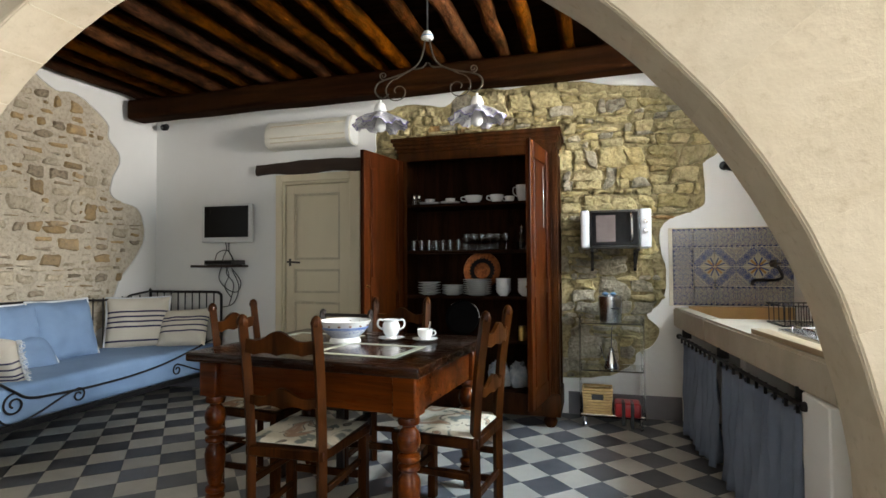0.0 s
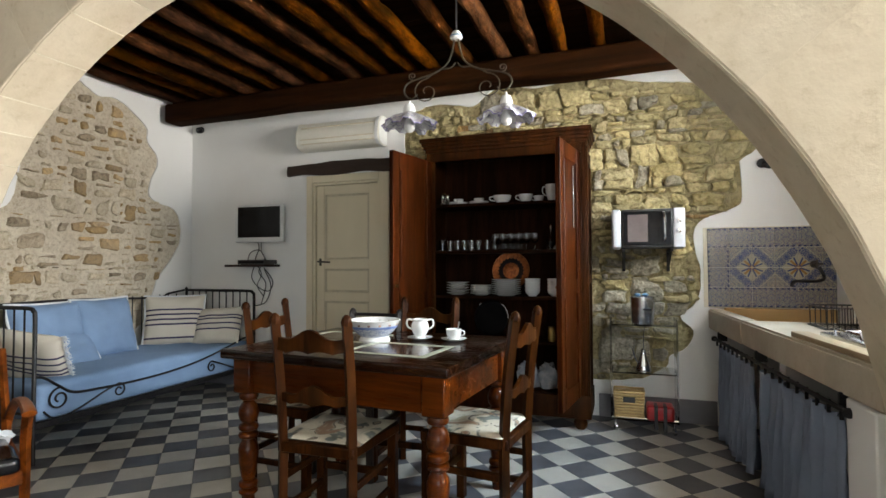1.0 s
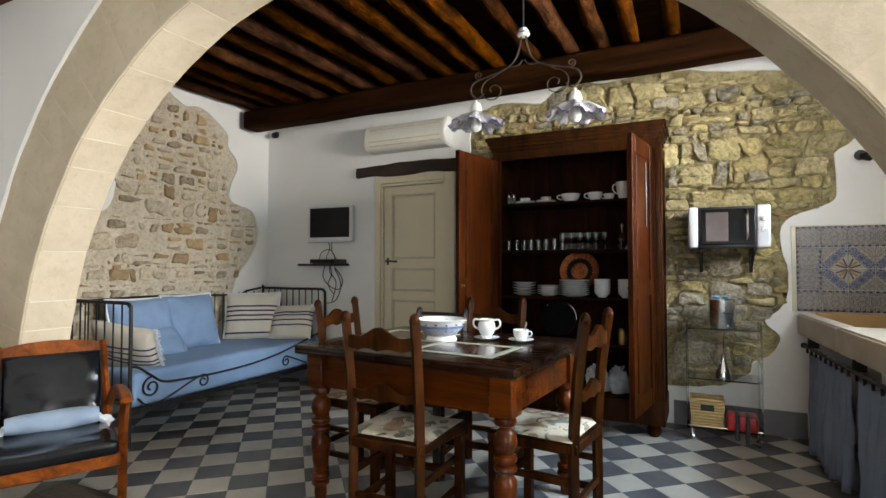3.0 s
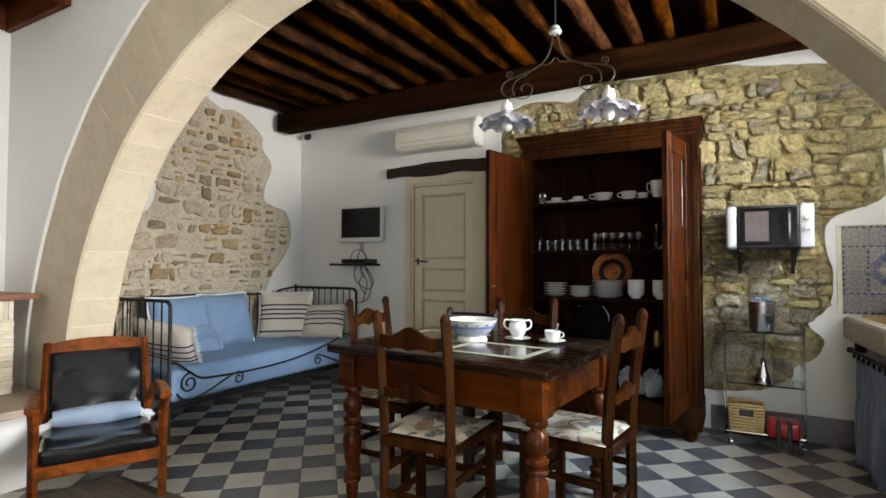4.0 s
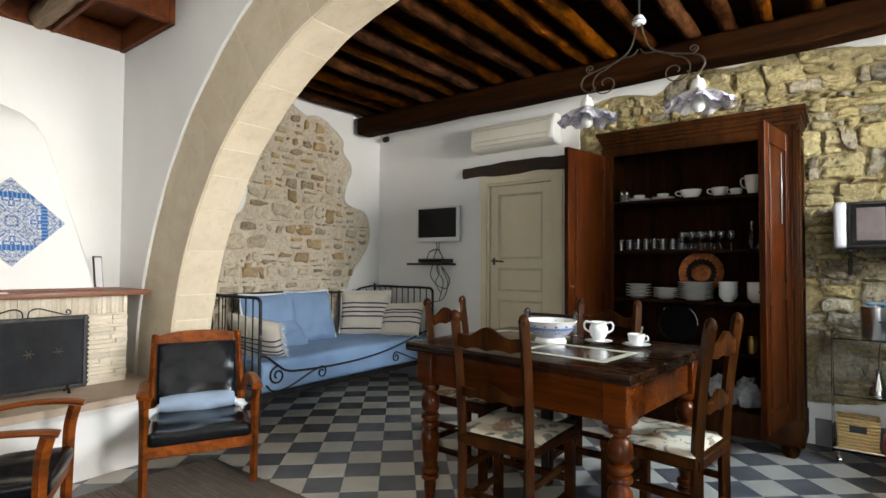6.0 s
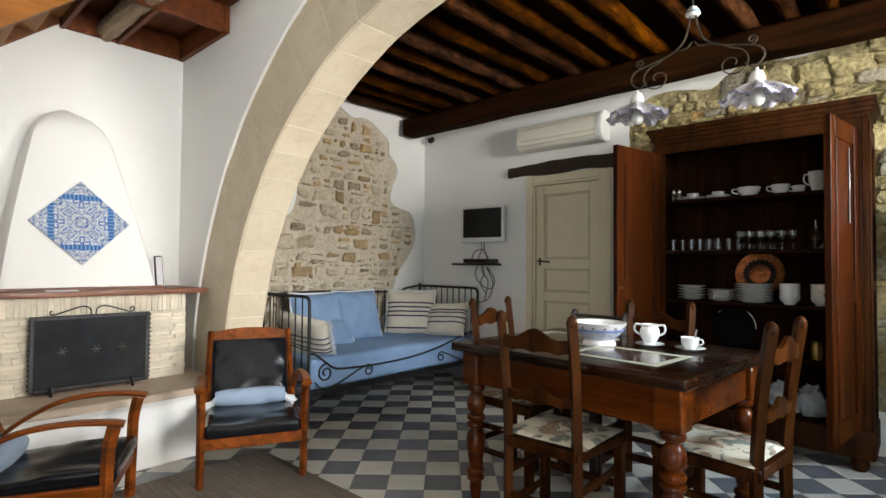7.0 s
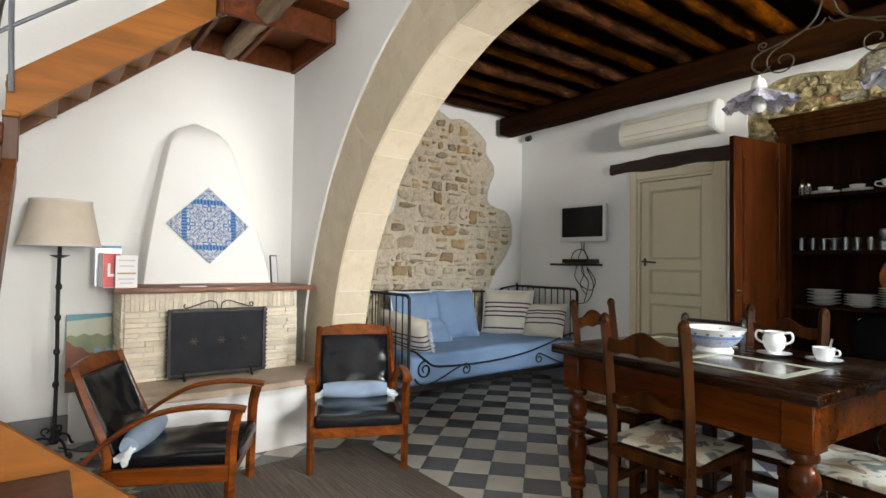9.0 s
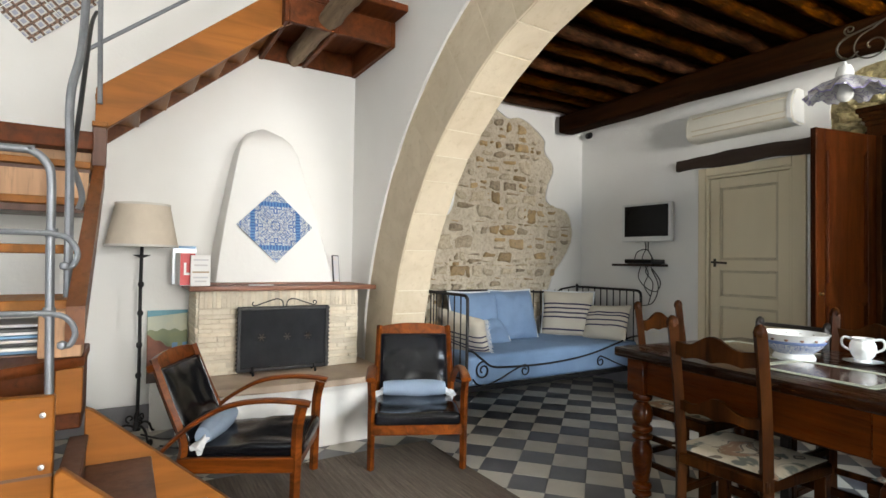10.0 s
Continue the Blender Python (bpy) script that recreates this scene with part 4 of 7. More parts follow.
def handle_pts(r0, z0, z1, out, ang):
    c, s = math.cos(ang), math.sin(ang)
    return [Vector((c * r, s * r, z)) for r, z in ((r0 - 0.006, z1), (r0 + out * 0.7, z1 + 0.004), (r0 + out, z1 - (z1 - z0) * 0.3), (r0 + out * 0.75, z0 + (z1 - z0) * 0.3), (r0 - 0.006, z0))]


def saucer(t, r):
    part("saucer", lathe([(0.0, 0.001), (r * 0.5, 0.0), (r * 0.6, 0.004), (r, 0.014), (r + 0.001, 0.016), (r * 0.62, 0.008), (0.0, 0.006)], 28), CERAMIC, t)


t = thing("sugar_pot", "white china sugar pot with two handles on a saucer", "sugar pot", pose(-1.015, 2.63, 0.80, 0, 0, -8) @ Matrix.Scale(0.96, 4))
saucer(t, 0.072)
part("body", lathe([(r * 0.94, z * 1.16) for r, z in ((0.0, 0.010), (0.034, 0.009), (0.030, 0.018), (0.044, 0.035), (0.053, 0.058), (0.050, 0.075), (0.042, 0.088), (0.047, 0.098), (0.044, 0.099), (0.039, 0.088), (0.046, 0.06), (0.0, 0.02))], 28), CERAMIC, t)
for a in (0, math.pi):
    part("handle", tube(curve_pts(handle_pts(0.045, 0.055, 0.108, 0.030, a + 0.35), 5), 0.0055, 7), CERAMIC, t)
t = thing("cup", "white china cup with a spoon on a saucer", "cup", pose(-0.825, 2.63, 0.80, 0, 0, -10) @ Matrix.Scale(0.96, 4))
saucer(t, 0.070)
part("body", lathe([(0.0, 0.010), (0.026, 0.009), (0.028, 0.014), (0.040, 0.036), (0.043, 0.066), (0.041, 0.066), (0.037, 0.036), (0.0, 0.018)], 26), CERAMIC, t)
part("handle", tube(curve_pts(handle_pts(0.042, 0.030, 0.056, 0.022, 0.0), 5), 0.004, 7), CERAMIC, t)
part("spoon", tube([(0.01, 0.005, 0.02), (0.018, 0.012, 0.06), (0.026, 0.016, 0.105)], 0.0022, 6, flat=2.2), CHROME, t)

# ---------------- wardrobe cupboard ----------------
WX0, WX1, WYF, WYB, WTOP = -1.47, -0.232, 3.93, 4.335, 2.20
t = thing("china_cupboard", "tall dark mahogany cupboard with both doors open", "cupboard")
for x0, x1 in ((WX0, WX0 + 0.03), (WX1 - 0.03, WX1)):
    part("side_panel", boxb(x0, x1, WYF, WYB, 0.10, 2.09, 0.004), MAHOGANY, t)
    xs = x1 if x1 > -0.5 else x0 - 0.012
    bm = bmesh.new()
    for z0, z1 in ((0.18, 0.26), (1.05, 1.12), (1.95, 2.05)):
        box(bm, xs, xs + 0.012, WYF + 0.07, WYB - 0.06, z0, z1, 0.004)
    for y0, y1 in ((WYF + 0.005, WYF + 0.07), (WYB - 0.06, WYB)):
        box(bm, xs, xs + 0.012, y0, y1, 0.16, 2.06, 0.004)
    part("side_frame", bm, MAHOGANY, t)
part("back_panel", boxb(WX0 + 0.03, WX1 - 0.03, WYB - 0.012, WYB, 0.22, 2.09, 0), MAHOGANY_SHADED, t)
for x0, x1 in ((WX0 + 0.03, WX0 + 0.075), (WX1 - 0.085, WX1 - 0.03)):
    part("front_stile", boxb(x0, x1, WYF, WYF + 0.025, 0.25, 2.02, 0.004), MAHOGANY, t)
part("top_rail", boxb(WX0 + 0.03, WX1 - 0.03, WYF, WYF + 0.025, 2.02, 2.09, 0.003), MAHOGANY, t)
bm = bmesh.new()
for k, (dz, o) in enumerate(((2.09, 0.008), (2.12, 0.020), (2.145, 0.032), (2.172, 0.045))):
    box(bm, WX0 - o, WX1 + o, WYF - o, WYB, dz, dz + 0.032, 0.008, 2)
part("cornice", bm, MAHOGANY, t)
part("plinth", boxb(WX0 - 0.02, WX1 + 0.02, WYF - 0.02, WYB, 0.085, 0.25, 0.010, 2), MAHOGANY, t)
for x in (WX0 + 0.06, WX1 - 0.06):
    for y in (WYF + 0.05, WYB - 0.05):
        part("foot", lathe([(0.03, 0.0), (0.045, 0.02), (0.05, 0.05), (0.038, 0.075), (0.045, 0.09)], 16, None, (x, y, 0)), MAHOGANY, t)
SHELVES = (0.262, 0.62, 0.955, 1.31, 1.68)
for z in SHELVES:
    part("shelf", boxb(WX0 + 0.03, WX1 - 0.03, WYF + 0.035, WYB - 0.012, z - 0.022, z, 0.003), MAHOGANY_SHADED, t)


def cupboard_door(hinge, free, sign):
    """Panelled leaf from hinge to free edge."""
    h, f = Vector((*hinge, 0)), Vector((*free, 0))
    wd = (f - h).length
    ang = math.degrees(math.atan2(f.y - h.y, f.x - h.x))
    m = pose(h.x, h.y, 0, 0, 0, ang)
    z0, z1 = 0.255, 2.015
    door = part("door", boxb(0.075, wd - 0.075, -0.005, 0.005, z0 + 0.10, z1 - 0.09, 0, 1, m), DOORWOOD, t)
    for a, b, c, d in ((0, 0.075, z0, z1), (wd - 0.075, wd, z0, z1), (0.075, wd - 0.075, z0, z0 + 0.11), (0.075, wd - 0.075, z1 - 0.10, z1), (0.075, wd - 0.075, 1.0, 1.09)):
        part("door_stile" if d - c > 1 else "door_rail", boxb(a, b, -0.014, 0.014, c, d, 0.004, 1, m), DOORWOOD, door)
    for c, d in ((z0 + 0.11, 1.0), (1.09, z1 - 0.10)):
        bm = bmesh.new()
        box(bm, 0.105, wd - 0.105, -0.011, 0.011, c + 0.03, d - 0.03, 0.006, 1, m)
        part("door_panel", bm, DOORWOOD, door)
    bm = bmesh.new()
    for z in (1.06, 1.02):
        lathe([(0.010, -0.004), (0.012, 0.0), (0.006, 0.006), (0.009, 0.018), (0.0, 0.022)], 10, bm)
    bmesh.ops.transform(bm, matrix=m @ pose(wd - 0.035, sign * 0.014, 1.05, 90 if sign < 0 else -90), verts=bm.verts)
    part("knob", bm, BRASS, door, "small dull brass knob")


cupboard_door((WX1 - 0.06, WYF - 0.016), (-0.372, 3.42), -1)
cupboard_door((WX0 + 0.04, WYF - 0.016), (-1.535, 3.40), 1)
part("mirror_strip", boxb(-0.306, -0.300, 3.72, 3.78, 1.45, 1.88, 0.001), CHROME, t, "narrow bright mirror strip")


# ---------------- things on the shelves ----------------
def plate_stack(m, r, n, label, step=0.011):
    s = thing("plate_stack", label, "plates", m, "stacks of white china")
    for k in range(n):
        z = k * step
        o = part("plate", lathe([(0.0, z + 0.001), (r * 0.55, z), (r * 0.62, z + 0.005), (r, z + 0.0165), (r, z + 0.0185), (r * 0.62, z + 0.009), (0.0, z + 0.006)], 26), CERAMIC, s)
        o.location = (0.002 * math.sin(k * 2.3), 0.002 * math.cos(k * 1.7), 0)
    return s


def bowl_stack(m, r, n, label):
    s = thing("bowl_stack", label, "bowls", m, "stacks of white china")
    for k in range(n):
        z = k * 0.026
        part("bowl", lathe([(0.0, z + 0.002), (r * 0.5, z), (r * 0.55, z + 0.006), (r * 0.9, z + 0.028), (r, z + 0.056), (r * 0.97, z + 0.057), (r * 0.85, z + 0.03), (0.0, z + 0.01)], 26), CERAMIC, s)
    return s


plate_stack(pose(-1.27, 4.12, SHELVES[2]), 0.095, 5, "stack of deep white china plates on a shelf", 0.021)
plate_stack(pose(-1.065, 4.10, SHELVES[2]), 0.09, 5, "low stack of white china plates on a shelf", 0.0155)
plate_stack(pose(-0.855, 4.07, SHELVES[2]), 0.115, 8, "tall stack of white dinner plates on a shelf", 0.0155)
bowl_stack(pose(-0.645, 4.05, SHELVES[2]), 0.060, 4, "stack of white china bowls on a shelf")
bowl_stack(pose(-0.475, 4.05, SHELVES[2]), 0.060, 4, "stack of white china bowls on a shelf")
DARKCOPPER = surface("blackened_copper", (0.012, 0.007, 0.005), (0.008, 0.005, 0.004), 30, 90, 0.6, 0.1, 0.0, 0.2, spec=0.15)
t = thing("copper_platter", "round hammered copper platter leaning on the cupboard back", "platter", pose(-0.845, 4.21, 1.148, 78, 0, 0))
part("rim", lathe([(0.098, 0.0), (0.15, 0.012), (0.153, 0.014), (0.15, 0.018), (0.098, 0.005)], 44, wave=lambda r, z, a, k: (r + (0.004 * math.sin(a * 22) if r > 0.12 else 0), 0), cap=False), COPPER, t)
part("dark_ring", lathe([(0.066, 0.001), (0.099, 0.002), (0.099, 0.008), (0.066, 0.005)], 36, cap=False), DARKCOPPER, t, "blackened chased ring")
part("centre", lathe([(0.0, 0.004), (0.03, 0.007), (0.067, 0.0015), (0.067, -0.001), (0.0, -0.001)], 36), COPPER, t)
for k in range(22):
    a = 2 * math.pi * k / 22
    part("boss", lathe([(0.0, 0.006), (0.007, 0.005), (0.009, 0.0), (0.0, -0.001)], 8, None, (0.100 * math.cos(a), 0.100 * math.sin(a), 0.004)), DARKCOPPER, t)

rng = random.Random(6)


def tumbler(m, r, h, stem=False):
    g = thing("wine_glass" if stem else "drinking_glass", "clear stemmed glass on a cupboard shelf" if stem else "small clear drinking glass on a cupboard shelf", "glass", m, "glasses in the cupboard")
    if stem:
        part("glass_body", lathe([(0.0, 0.0), (r * 0.8, 0.001), (r * 0.8, 0.003), (0.004, 0.007), (0.0035, h * 0.4), (r * 0.7, h * 0.52), (r, h * 0.7), (r * 0.85, h), (r * 0.82, h), (r * 0.95, h * 0.7), (r * 0.6, h * 0.55), (0.0, h * 0.46)], 14), GLASS, g)
    else:
        part("glass_body", lathe([(0.0, 0.0), (r * 0.85, 0.0), (r, h), (r - 0.002, h), (r * 0.85 - 0.002, 0.008), (0.0, 0.007)], 14), GLASS, g)
    return g


gx = -1.375
first = tumbler(pose(gx, 4.05, SHELVES[3]), 0.028, 0.085)
for k in range(1, 8):
    copy_thing(first, pose(gx + 0.062 * k, 4.05 + 0.02 * rng.uniform(-1, 1), SHELVES[3]))
first = tumbler(pose(-0.93, 4.02, SHELVES[3]), 0.034, 0.13, True)
for k in range(1, 10):
    copy_thing(first, pose(-0.93 + 0.062 * (k % 6), 4.02 + 0.12 * (k // 6), SHELVES[3]))
t = thing("decanter", "clear glass decanter with a rounded stopper", "decanter", pose(-0.50, 4.05, SHELVES[3]))
part("body", lathe([(0.0, 0.0), (0.036, 0.0), (0.038, 0.06), (0.030, 0.10), (0.014, 0.13), (0.016, 0.15), (0.013, 0.15), (0.011, 0.13), (0.027, 0.1), (0.034, 0.06), (0.0, 0.006)], 18), GLASS, t)
part("stopper", lathe([(0.008, 0.145), (0.01, 0.155), (0.018, 0.172), (0.014, 0.188), (0.0, 0.192)], 14), CHROME, t)


def china_cup(m, r, h, label, name="china_cup"):
    c = thing(name, label, "cup", m, "china on the top shelf")
    part("body", lathe([(0.0, 0.001), (r * 0.55, 0.0), (r * 0.6, 0.004), (r * 0.9, h * 0.5), (r, h), (r * 0.95, h), (r * 0.84, h * 0.5), (0.0, 0.008)], 22), CERAMIC, c)
    part("handle", tube(curve_pts(handle_pts(r * 0.92, h * 0.3, h * 0.85, r * 0.5, math.pi), 5), 0.004, 6), CERAMIC, c)
    return c


z = SHELVES[4]
for x in (-1.365, -1.325):
    s = thing("salt_shaker", "small steel and glass shaker on a shelf", "shaker", pose(x, 4.03, z), "china on the top shelf")
    part("body", lathe([(0.0, 0.0), (0.016, 0.0), (0.016, 0.06), (0.0, 0.061)], 14), GLASS, s)
    part("cap", lathe([(0.017, 0.058), (0.017, 0.085), (0.012, 0.094), (0.0, 0.096)], 14), CHROME, s)
for x in (-1.24, -1.07):
    s = thing("cup_and_saucer", "low white china cup on stacked saucers", "cup", pose(x, 4.06, z), "china on the top shelf")
    for k in range(2):
        part("saucer", lathe([(0.0, 0.001 + 0.009 * k), (0.045, 0.009 * k), (0.08, 0.010 + 0.009 * k), (0.08, 0.013 + 0.009 * k), (0.0, 0.006 + 0.009 * k)], 22), CERAMIC, s)
    part("body", lathe([(0.0, 0.018), (0.025, 0.017), (0.038, 0.035), (0.042, 0.048), (0.039, 0.048), (0.0, 0.024)], 20), CERAMIC, s)
china_cup(pose(-0.87, 4.02, z), 0.072, 0.056, "wide white china soup cup on a shelf")
china_cup(pose(-0.69, 4.04, z), 0.055, 0.060, "white china breakfast cup on a shelf")
china_cup(pose(-0.595, 4.08, z), 0.04, 0.05, "small white china cup on a shelf")
china_cup(pose(-0.485, 4.00, z), 0.050, 0.120, "tall white china jug on a shelf", "china_jug")

# lower shelves: pan with a steel rim, jars, bagged goods
t = thing("round_pan", "dark round pan with a bright rim on a low shelf", "pan", pose(-1.0, 4.18, SHELVES[1] + 0.145, 80, 0, 0))
part("pan_body", lathe([(0.0, 0.0), (0.13, 0.0), (0.142, 0.03), (0.138, 0.03), (0.126, 0.005), (0.0, 0.004)], 32), surface("blackened_pan", (0.006, 0.006, 0.006), (0.009, 0.008, 0.008), 8, 60, 0.85, 0.08, 0, 0.1, spec=0.05), t)
part("pan_rim", tube([(0.141 * math.cos(a), 0.141 * math.sin(a), 0.03) for a in [2 * math.pi * k / 32 for k in range(13)]], 0.0028, 6), CHROME, t)
for x, mt, lb in ((-0.50, BRASS, "small dark jar with a yellow lid"), (-0.42, CERAMIC, "small white jar")):
    j = thing("jar", lb + " on a shelf", "jar", pose(x, 4.02, SHELVES[1]))
    part("body", lathe([(0.0, 0.0), (0.03, 0.0), (0.032, 0.08), (0.026, 0.095), (0.0, 0.096)], 16), mt, j)
    part("lid", lathe([(0.028, 0.093), (0.028, 0.11), (0.0, 0.112)], 16), BRASS, j)
for x, r, mt, lb in ((-0.68, 0.085, BAGFILM, "crumpled clear bag of goods"), (-0.53, 0.07, BAGFILM, "crumpled cloudy plastic bag"), (-0.38, 0.05, BOARDWOOD, "small tan food packet")):
    j = thing("food_bag", lb + " on the cupboard floor", "bag", pose(x, 4.06, SHELVES[0]))
    part("bag", lathe([(0.0, 0.0), (r, 0.004), (r * 1.08, 0.05), (r * 1.02, 0.10), (r * 0.80, 0.145), (r * 0.62, 0.155), (r * 0.45, 0.175), (0.0, 0.165)], 18,
         wave=lambda q, zz, a, k: (q * (1 + 0.18 * math.sin(a * 3 + k) + 0.10 * math.sin(a * 7 + 2 * k)), 0.02 * math.sin(a * 3 + k) * (zz > 0.08))), mt, j)

# ---------------- door, lintel, wall units ----------------
t = thing("door_1", "closed cream-painted wooden door with three panels", "door", kind="structure")
bm = bmesh.new()
for x0, x1, z0, z1 in ((-2.87, -2.80, 0, 2.06), (-2.10, -2.0, 0, 2.06), (-2.80, -2.10, 1.99, 2.06)):
    box(bm, x0, x1, Y_BACK - 0.022, Y_BACK + 0.12, z0, z1, 0.005)
for x0, x1, z0, z1 in ((-2.80, -2.775, 0, 1.965), (-2.125, -2.10, 0, 1.965), (-2.80, -2.10, 1.965, 1.99)):
    box(bm, x0, x1, Y_BACK - 0.010, Y_BACK + 0.12, z0, z1, 0.004)
part("door_frame", bm, DOORCREAM, t)
leaf = bmesh.new()
dx0, dx1, dy0, dy1 = -2.772, -2.128, Y_BACK + 0.010, Y_BACK + 0.05
PAN = ((0.16, 0.86), (0.945, 1.165), (1.255, 1.875))
box(leaf, dx0, dx0 + 0.085, dy0, dy1, 0.01, 1.96, 0.003)
box(leaf, dx1 - 0.085, dx1, dy0, dy1, 0.01, 1.96, 0.003)
edges_z = [0.01] + [q for p in PAN for q in p] + [1.96]
for a, b in zip(edges_z[::2], edges_z[1::2]):
    box(leaf, dx0 + 0.085, dx1 - 0.085, dy0, dy1, a, b, 0.003)
leaf = part("door_leaf", leaf, DOORCREAM, t)
for a, b in PAN:
    part("door_panel", boxb(dx0 + 0.085, dx1 - 0.085, dy0 + 0.016, dy0 + 0.03, a, b, 0), DOORCREAM, leaf)
    bm = bmesh.new()
    for q in ((dx0 + 0.085, dx0 + 0.105, a, b), (dx1 - 0.105, dx1 - 0.085, a, b), (dx0 + 0.105, dx1 - 0.105, a, a + 0.02), (dx0 + 0.105, dx1 - 0.105, b - 0.02, b)):
        box(bm, q[0], q[1], dy0 + 0.004, dy0 + 0.016, q[2], q[3], 0.004)
    part("moulding", bm, DOORLINE, leaf, "darker cream moulding")
bm = boxb(-2.742, -2.718, dy0 - 0.006, dy0, 1.195, 1.265, 0.002)
tube([(-2.73, dy0, 1.235), (-2.73, dy0 - 0.045, 1.235), (-2.715, dy0 - 0.05, 1.235), (-2.60, dy0 - 0.05, 1.228)], 0.009, 8, bm)
part("door_handle", bm, BRONZE, leaf, "dull bronze lever handle")
for z in (0.35, 1.05, 1.72):
    part("hinge", lathe([(0.0, 0), (0.008, 0.0), (0.008, 0.07), (0.0, 0.072)], 8, None, (dx1 + 0.008, dy0 - 0.008, z)), DOORLINE, t)
bm = bmesh.new()
n = 22
rows = []
for k in range(n + 1):
    x = -3.08 + (1.98 - 0.86 + 0.02) * k / n
    top, bot = 2.16 + 0.028 * math.sin(k / n * 2.6), 2.065 + 0.012 * math.sin(k * 0.5)
    j = noise.noise(Vector((x * 6, 0, 0))) * 0.008
    rows.append([bm.verts.new(p) for p in ((x, Y_BACK - 0.035, bot + j), (x, Y_BACK - 0.042, (top + bot) / 2), (x, Y_BACK - 0.03, top + j), (x, Y_BACK + 0.01, top), (x, Y_BACK + 0.01, bot))])
for a, b in zip(rows, rows[1:]):
    for i in range(5):
        bm.faces.new((a[i], a[(i + 1) % 5], b[(i + 1) % 5], b[i]))
bm.faces.new(rows[0])
bm.faces.new(rows[-1][::-1])
tagged(link("door_lintel", bm, LINTEL), "rough blackened timber lintel over the door", "lintel", kind="structure")

t = thing("air_conditioner", "ivory plastic wall air conditioner with rounded ends", "air conditioner", pose(0, 0, 0))
ax0, ax1 = -2.875, -2.02
prof = [(4.368, 2.29), (4.368, 2.545), (4.30, 2.55), (4.235, 2.53), (4.195, 2.47), (4.18, 2.40), (4.185, 2.34), (4.215, 2.30), (4.27, 2.285)]
part("body", prism(prof, ax1 - ax0, lambda u, v, w: Vector((ax0 + w, u, v))), ACWHITE, t)
for x, wide, sc, mt in ((ax0 - 0.012, 0.04, 1.02, ACWHITE), (ax1 - 0.05, 0.055, 1.05, PLASTICW)):
    big = [(min(4.368, 4.3 + (u - 4.3) * sc), 2.42 + (v - 2.42) * sc) for u, v in prof]
    bm = prism(big, wide, lambda u, v, w: Vector((x + w, u, v)))
    bmesh.ops.bevel(bm, geom=list(bm.edges), offset=0.012, segments=3, affect='EDGES')
    part("end_cap", bm, mt, t)
for z, y in ((2.475, 4.193), (2.365, 4.180), (2.325, 4.192)):
    part("louvre_line", boxb(ax0 + 0.05, ax1 - 0.05, y - 0.004, y + 0.01, z, z + 0.008, 0.001), DOORLINE, t)

t = thing("television", "white-framed flat television with a dark screen on the wall", "television", pose(-3.345, 4.25, 1.61, 0, 0, 4))
bm = boxb(-0.27, 0.27, 0.0, 0.045, -0.185, 0.185, 0.018, 3)
box(bm, -0.22, 0.22, 0.04, 0.075, -0.14, 0.14, 0.015, 2)
part("casing", bm, PLASTICW, t)
part("screen", boxb(-0.235, 0.235, -0.004, 0.004, -0.135, 0.165, 0.003), SCREEN, t, "dark glass screen")
part("bracket", boxb(-0.06, 0.06, 0.07, 0.13, -0.06, 0.06, 0.006), PLASTICK, t)
t = thing("wall_shelf", "small dark wall shelf below the television", "shelf", pose(-3.40, 4.25, 1.21))
part("board", boxb(-0.25, 0.22, -0.12, 0.118, -0.022, 0.0, 0.004), LINTEL, t)
t = thing("decoder_box", "flat black decoder box on the wall shelf", "decoder", pose(-3.36, 4.24, 1.21))
part("case", boxb(-0.14, 0.17, -0.10, 0.09, 0.003, 0.045, 0.005, 2), PLASTICK, t)
part("front", boxb(-0.13, 0.16, -0.104, -0.099, 0.012, 0.036, 0.002), SCREEN, t)
part("foot", boxb(-0.12, 0.15, -0.08, 0.07, 0.0, 0.005, 0), PLASTICK, t)
t = thing("cable_bundle", "loose black cables hanging below the television", "cables", pose(-0.115, 0, 0))
for pts in ([(-3.30, 4.33, 1.43), (-3.28, 4.32, 1.36), (-3.33, 4.33, 1.25), (-3.27, 4.345, 1.12), (-3.32, 4.35, 1.0), (-3.25, 4.35, 0.9)],
            [(-3.26, 4.33, 1.43), (-3.25, 4.32, 1.34), (-3.22, 4.33, 1.26), (-3.30, 4.345, 1.14), (-3.22, 4.35, 1.02), (-3.27, 4.35, 0.82)],
            [(-3.34, 4.33, 1.2), (-3.38, 4.34, 1.08), (-3.3, 4.35, 0.98), (-3.18, 4.35, 0.95), (-3.14, 4.35, 1.05), (-3.24, 4.345, 1.18)],
            [(-3.42, 4.33, 1.26), (-3.36, 4.30, 1.33), (-3.26, 4.31, 1.35), (-3.2, 4.33, 1.25)],
            [(-3.23, 4.34, 1.16), (-3.16, 4.35, 1.0), (-3.22, 4.35, 0.84), (-3.35, 4.352, 0.8)]):
    part("cable", tube(curve_pts(pts, 7), 0.0045, 6), CABLE, t)
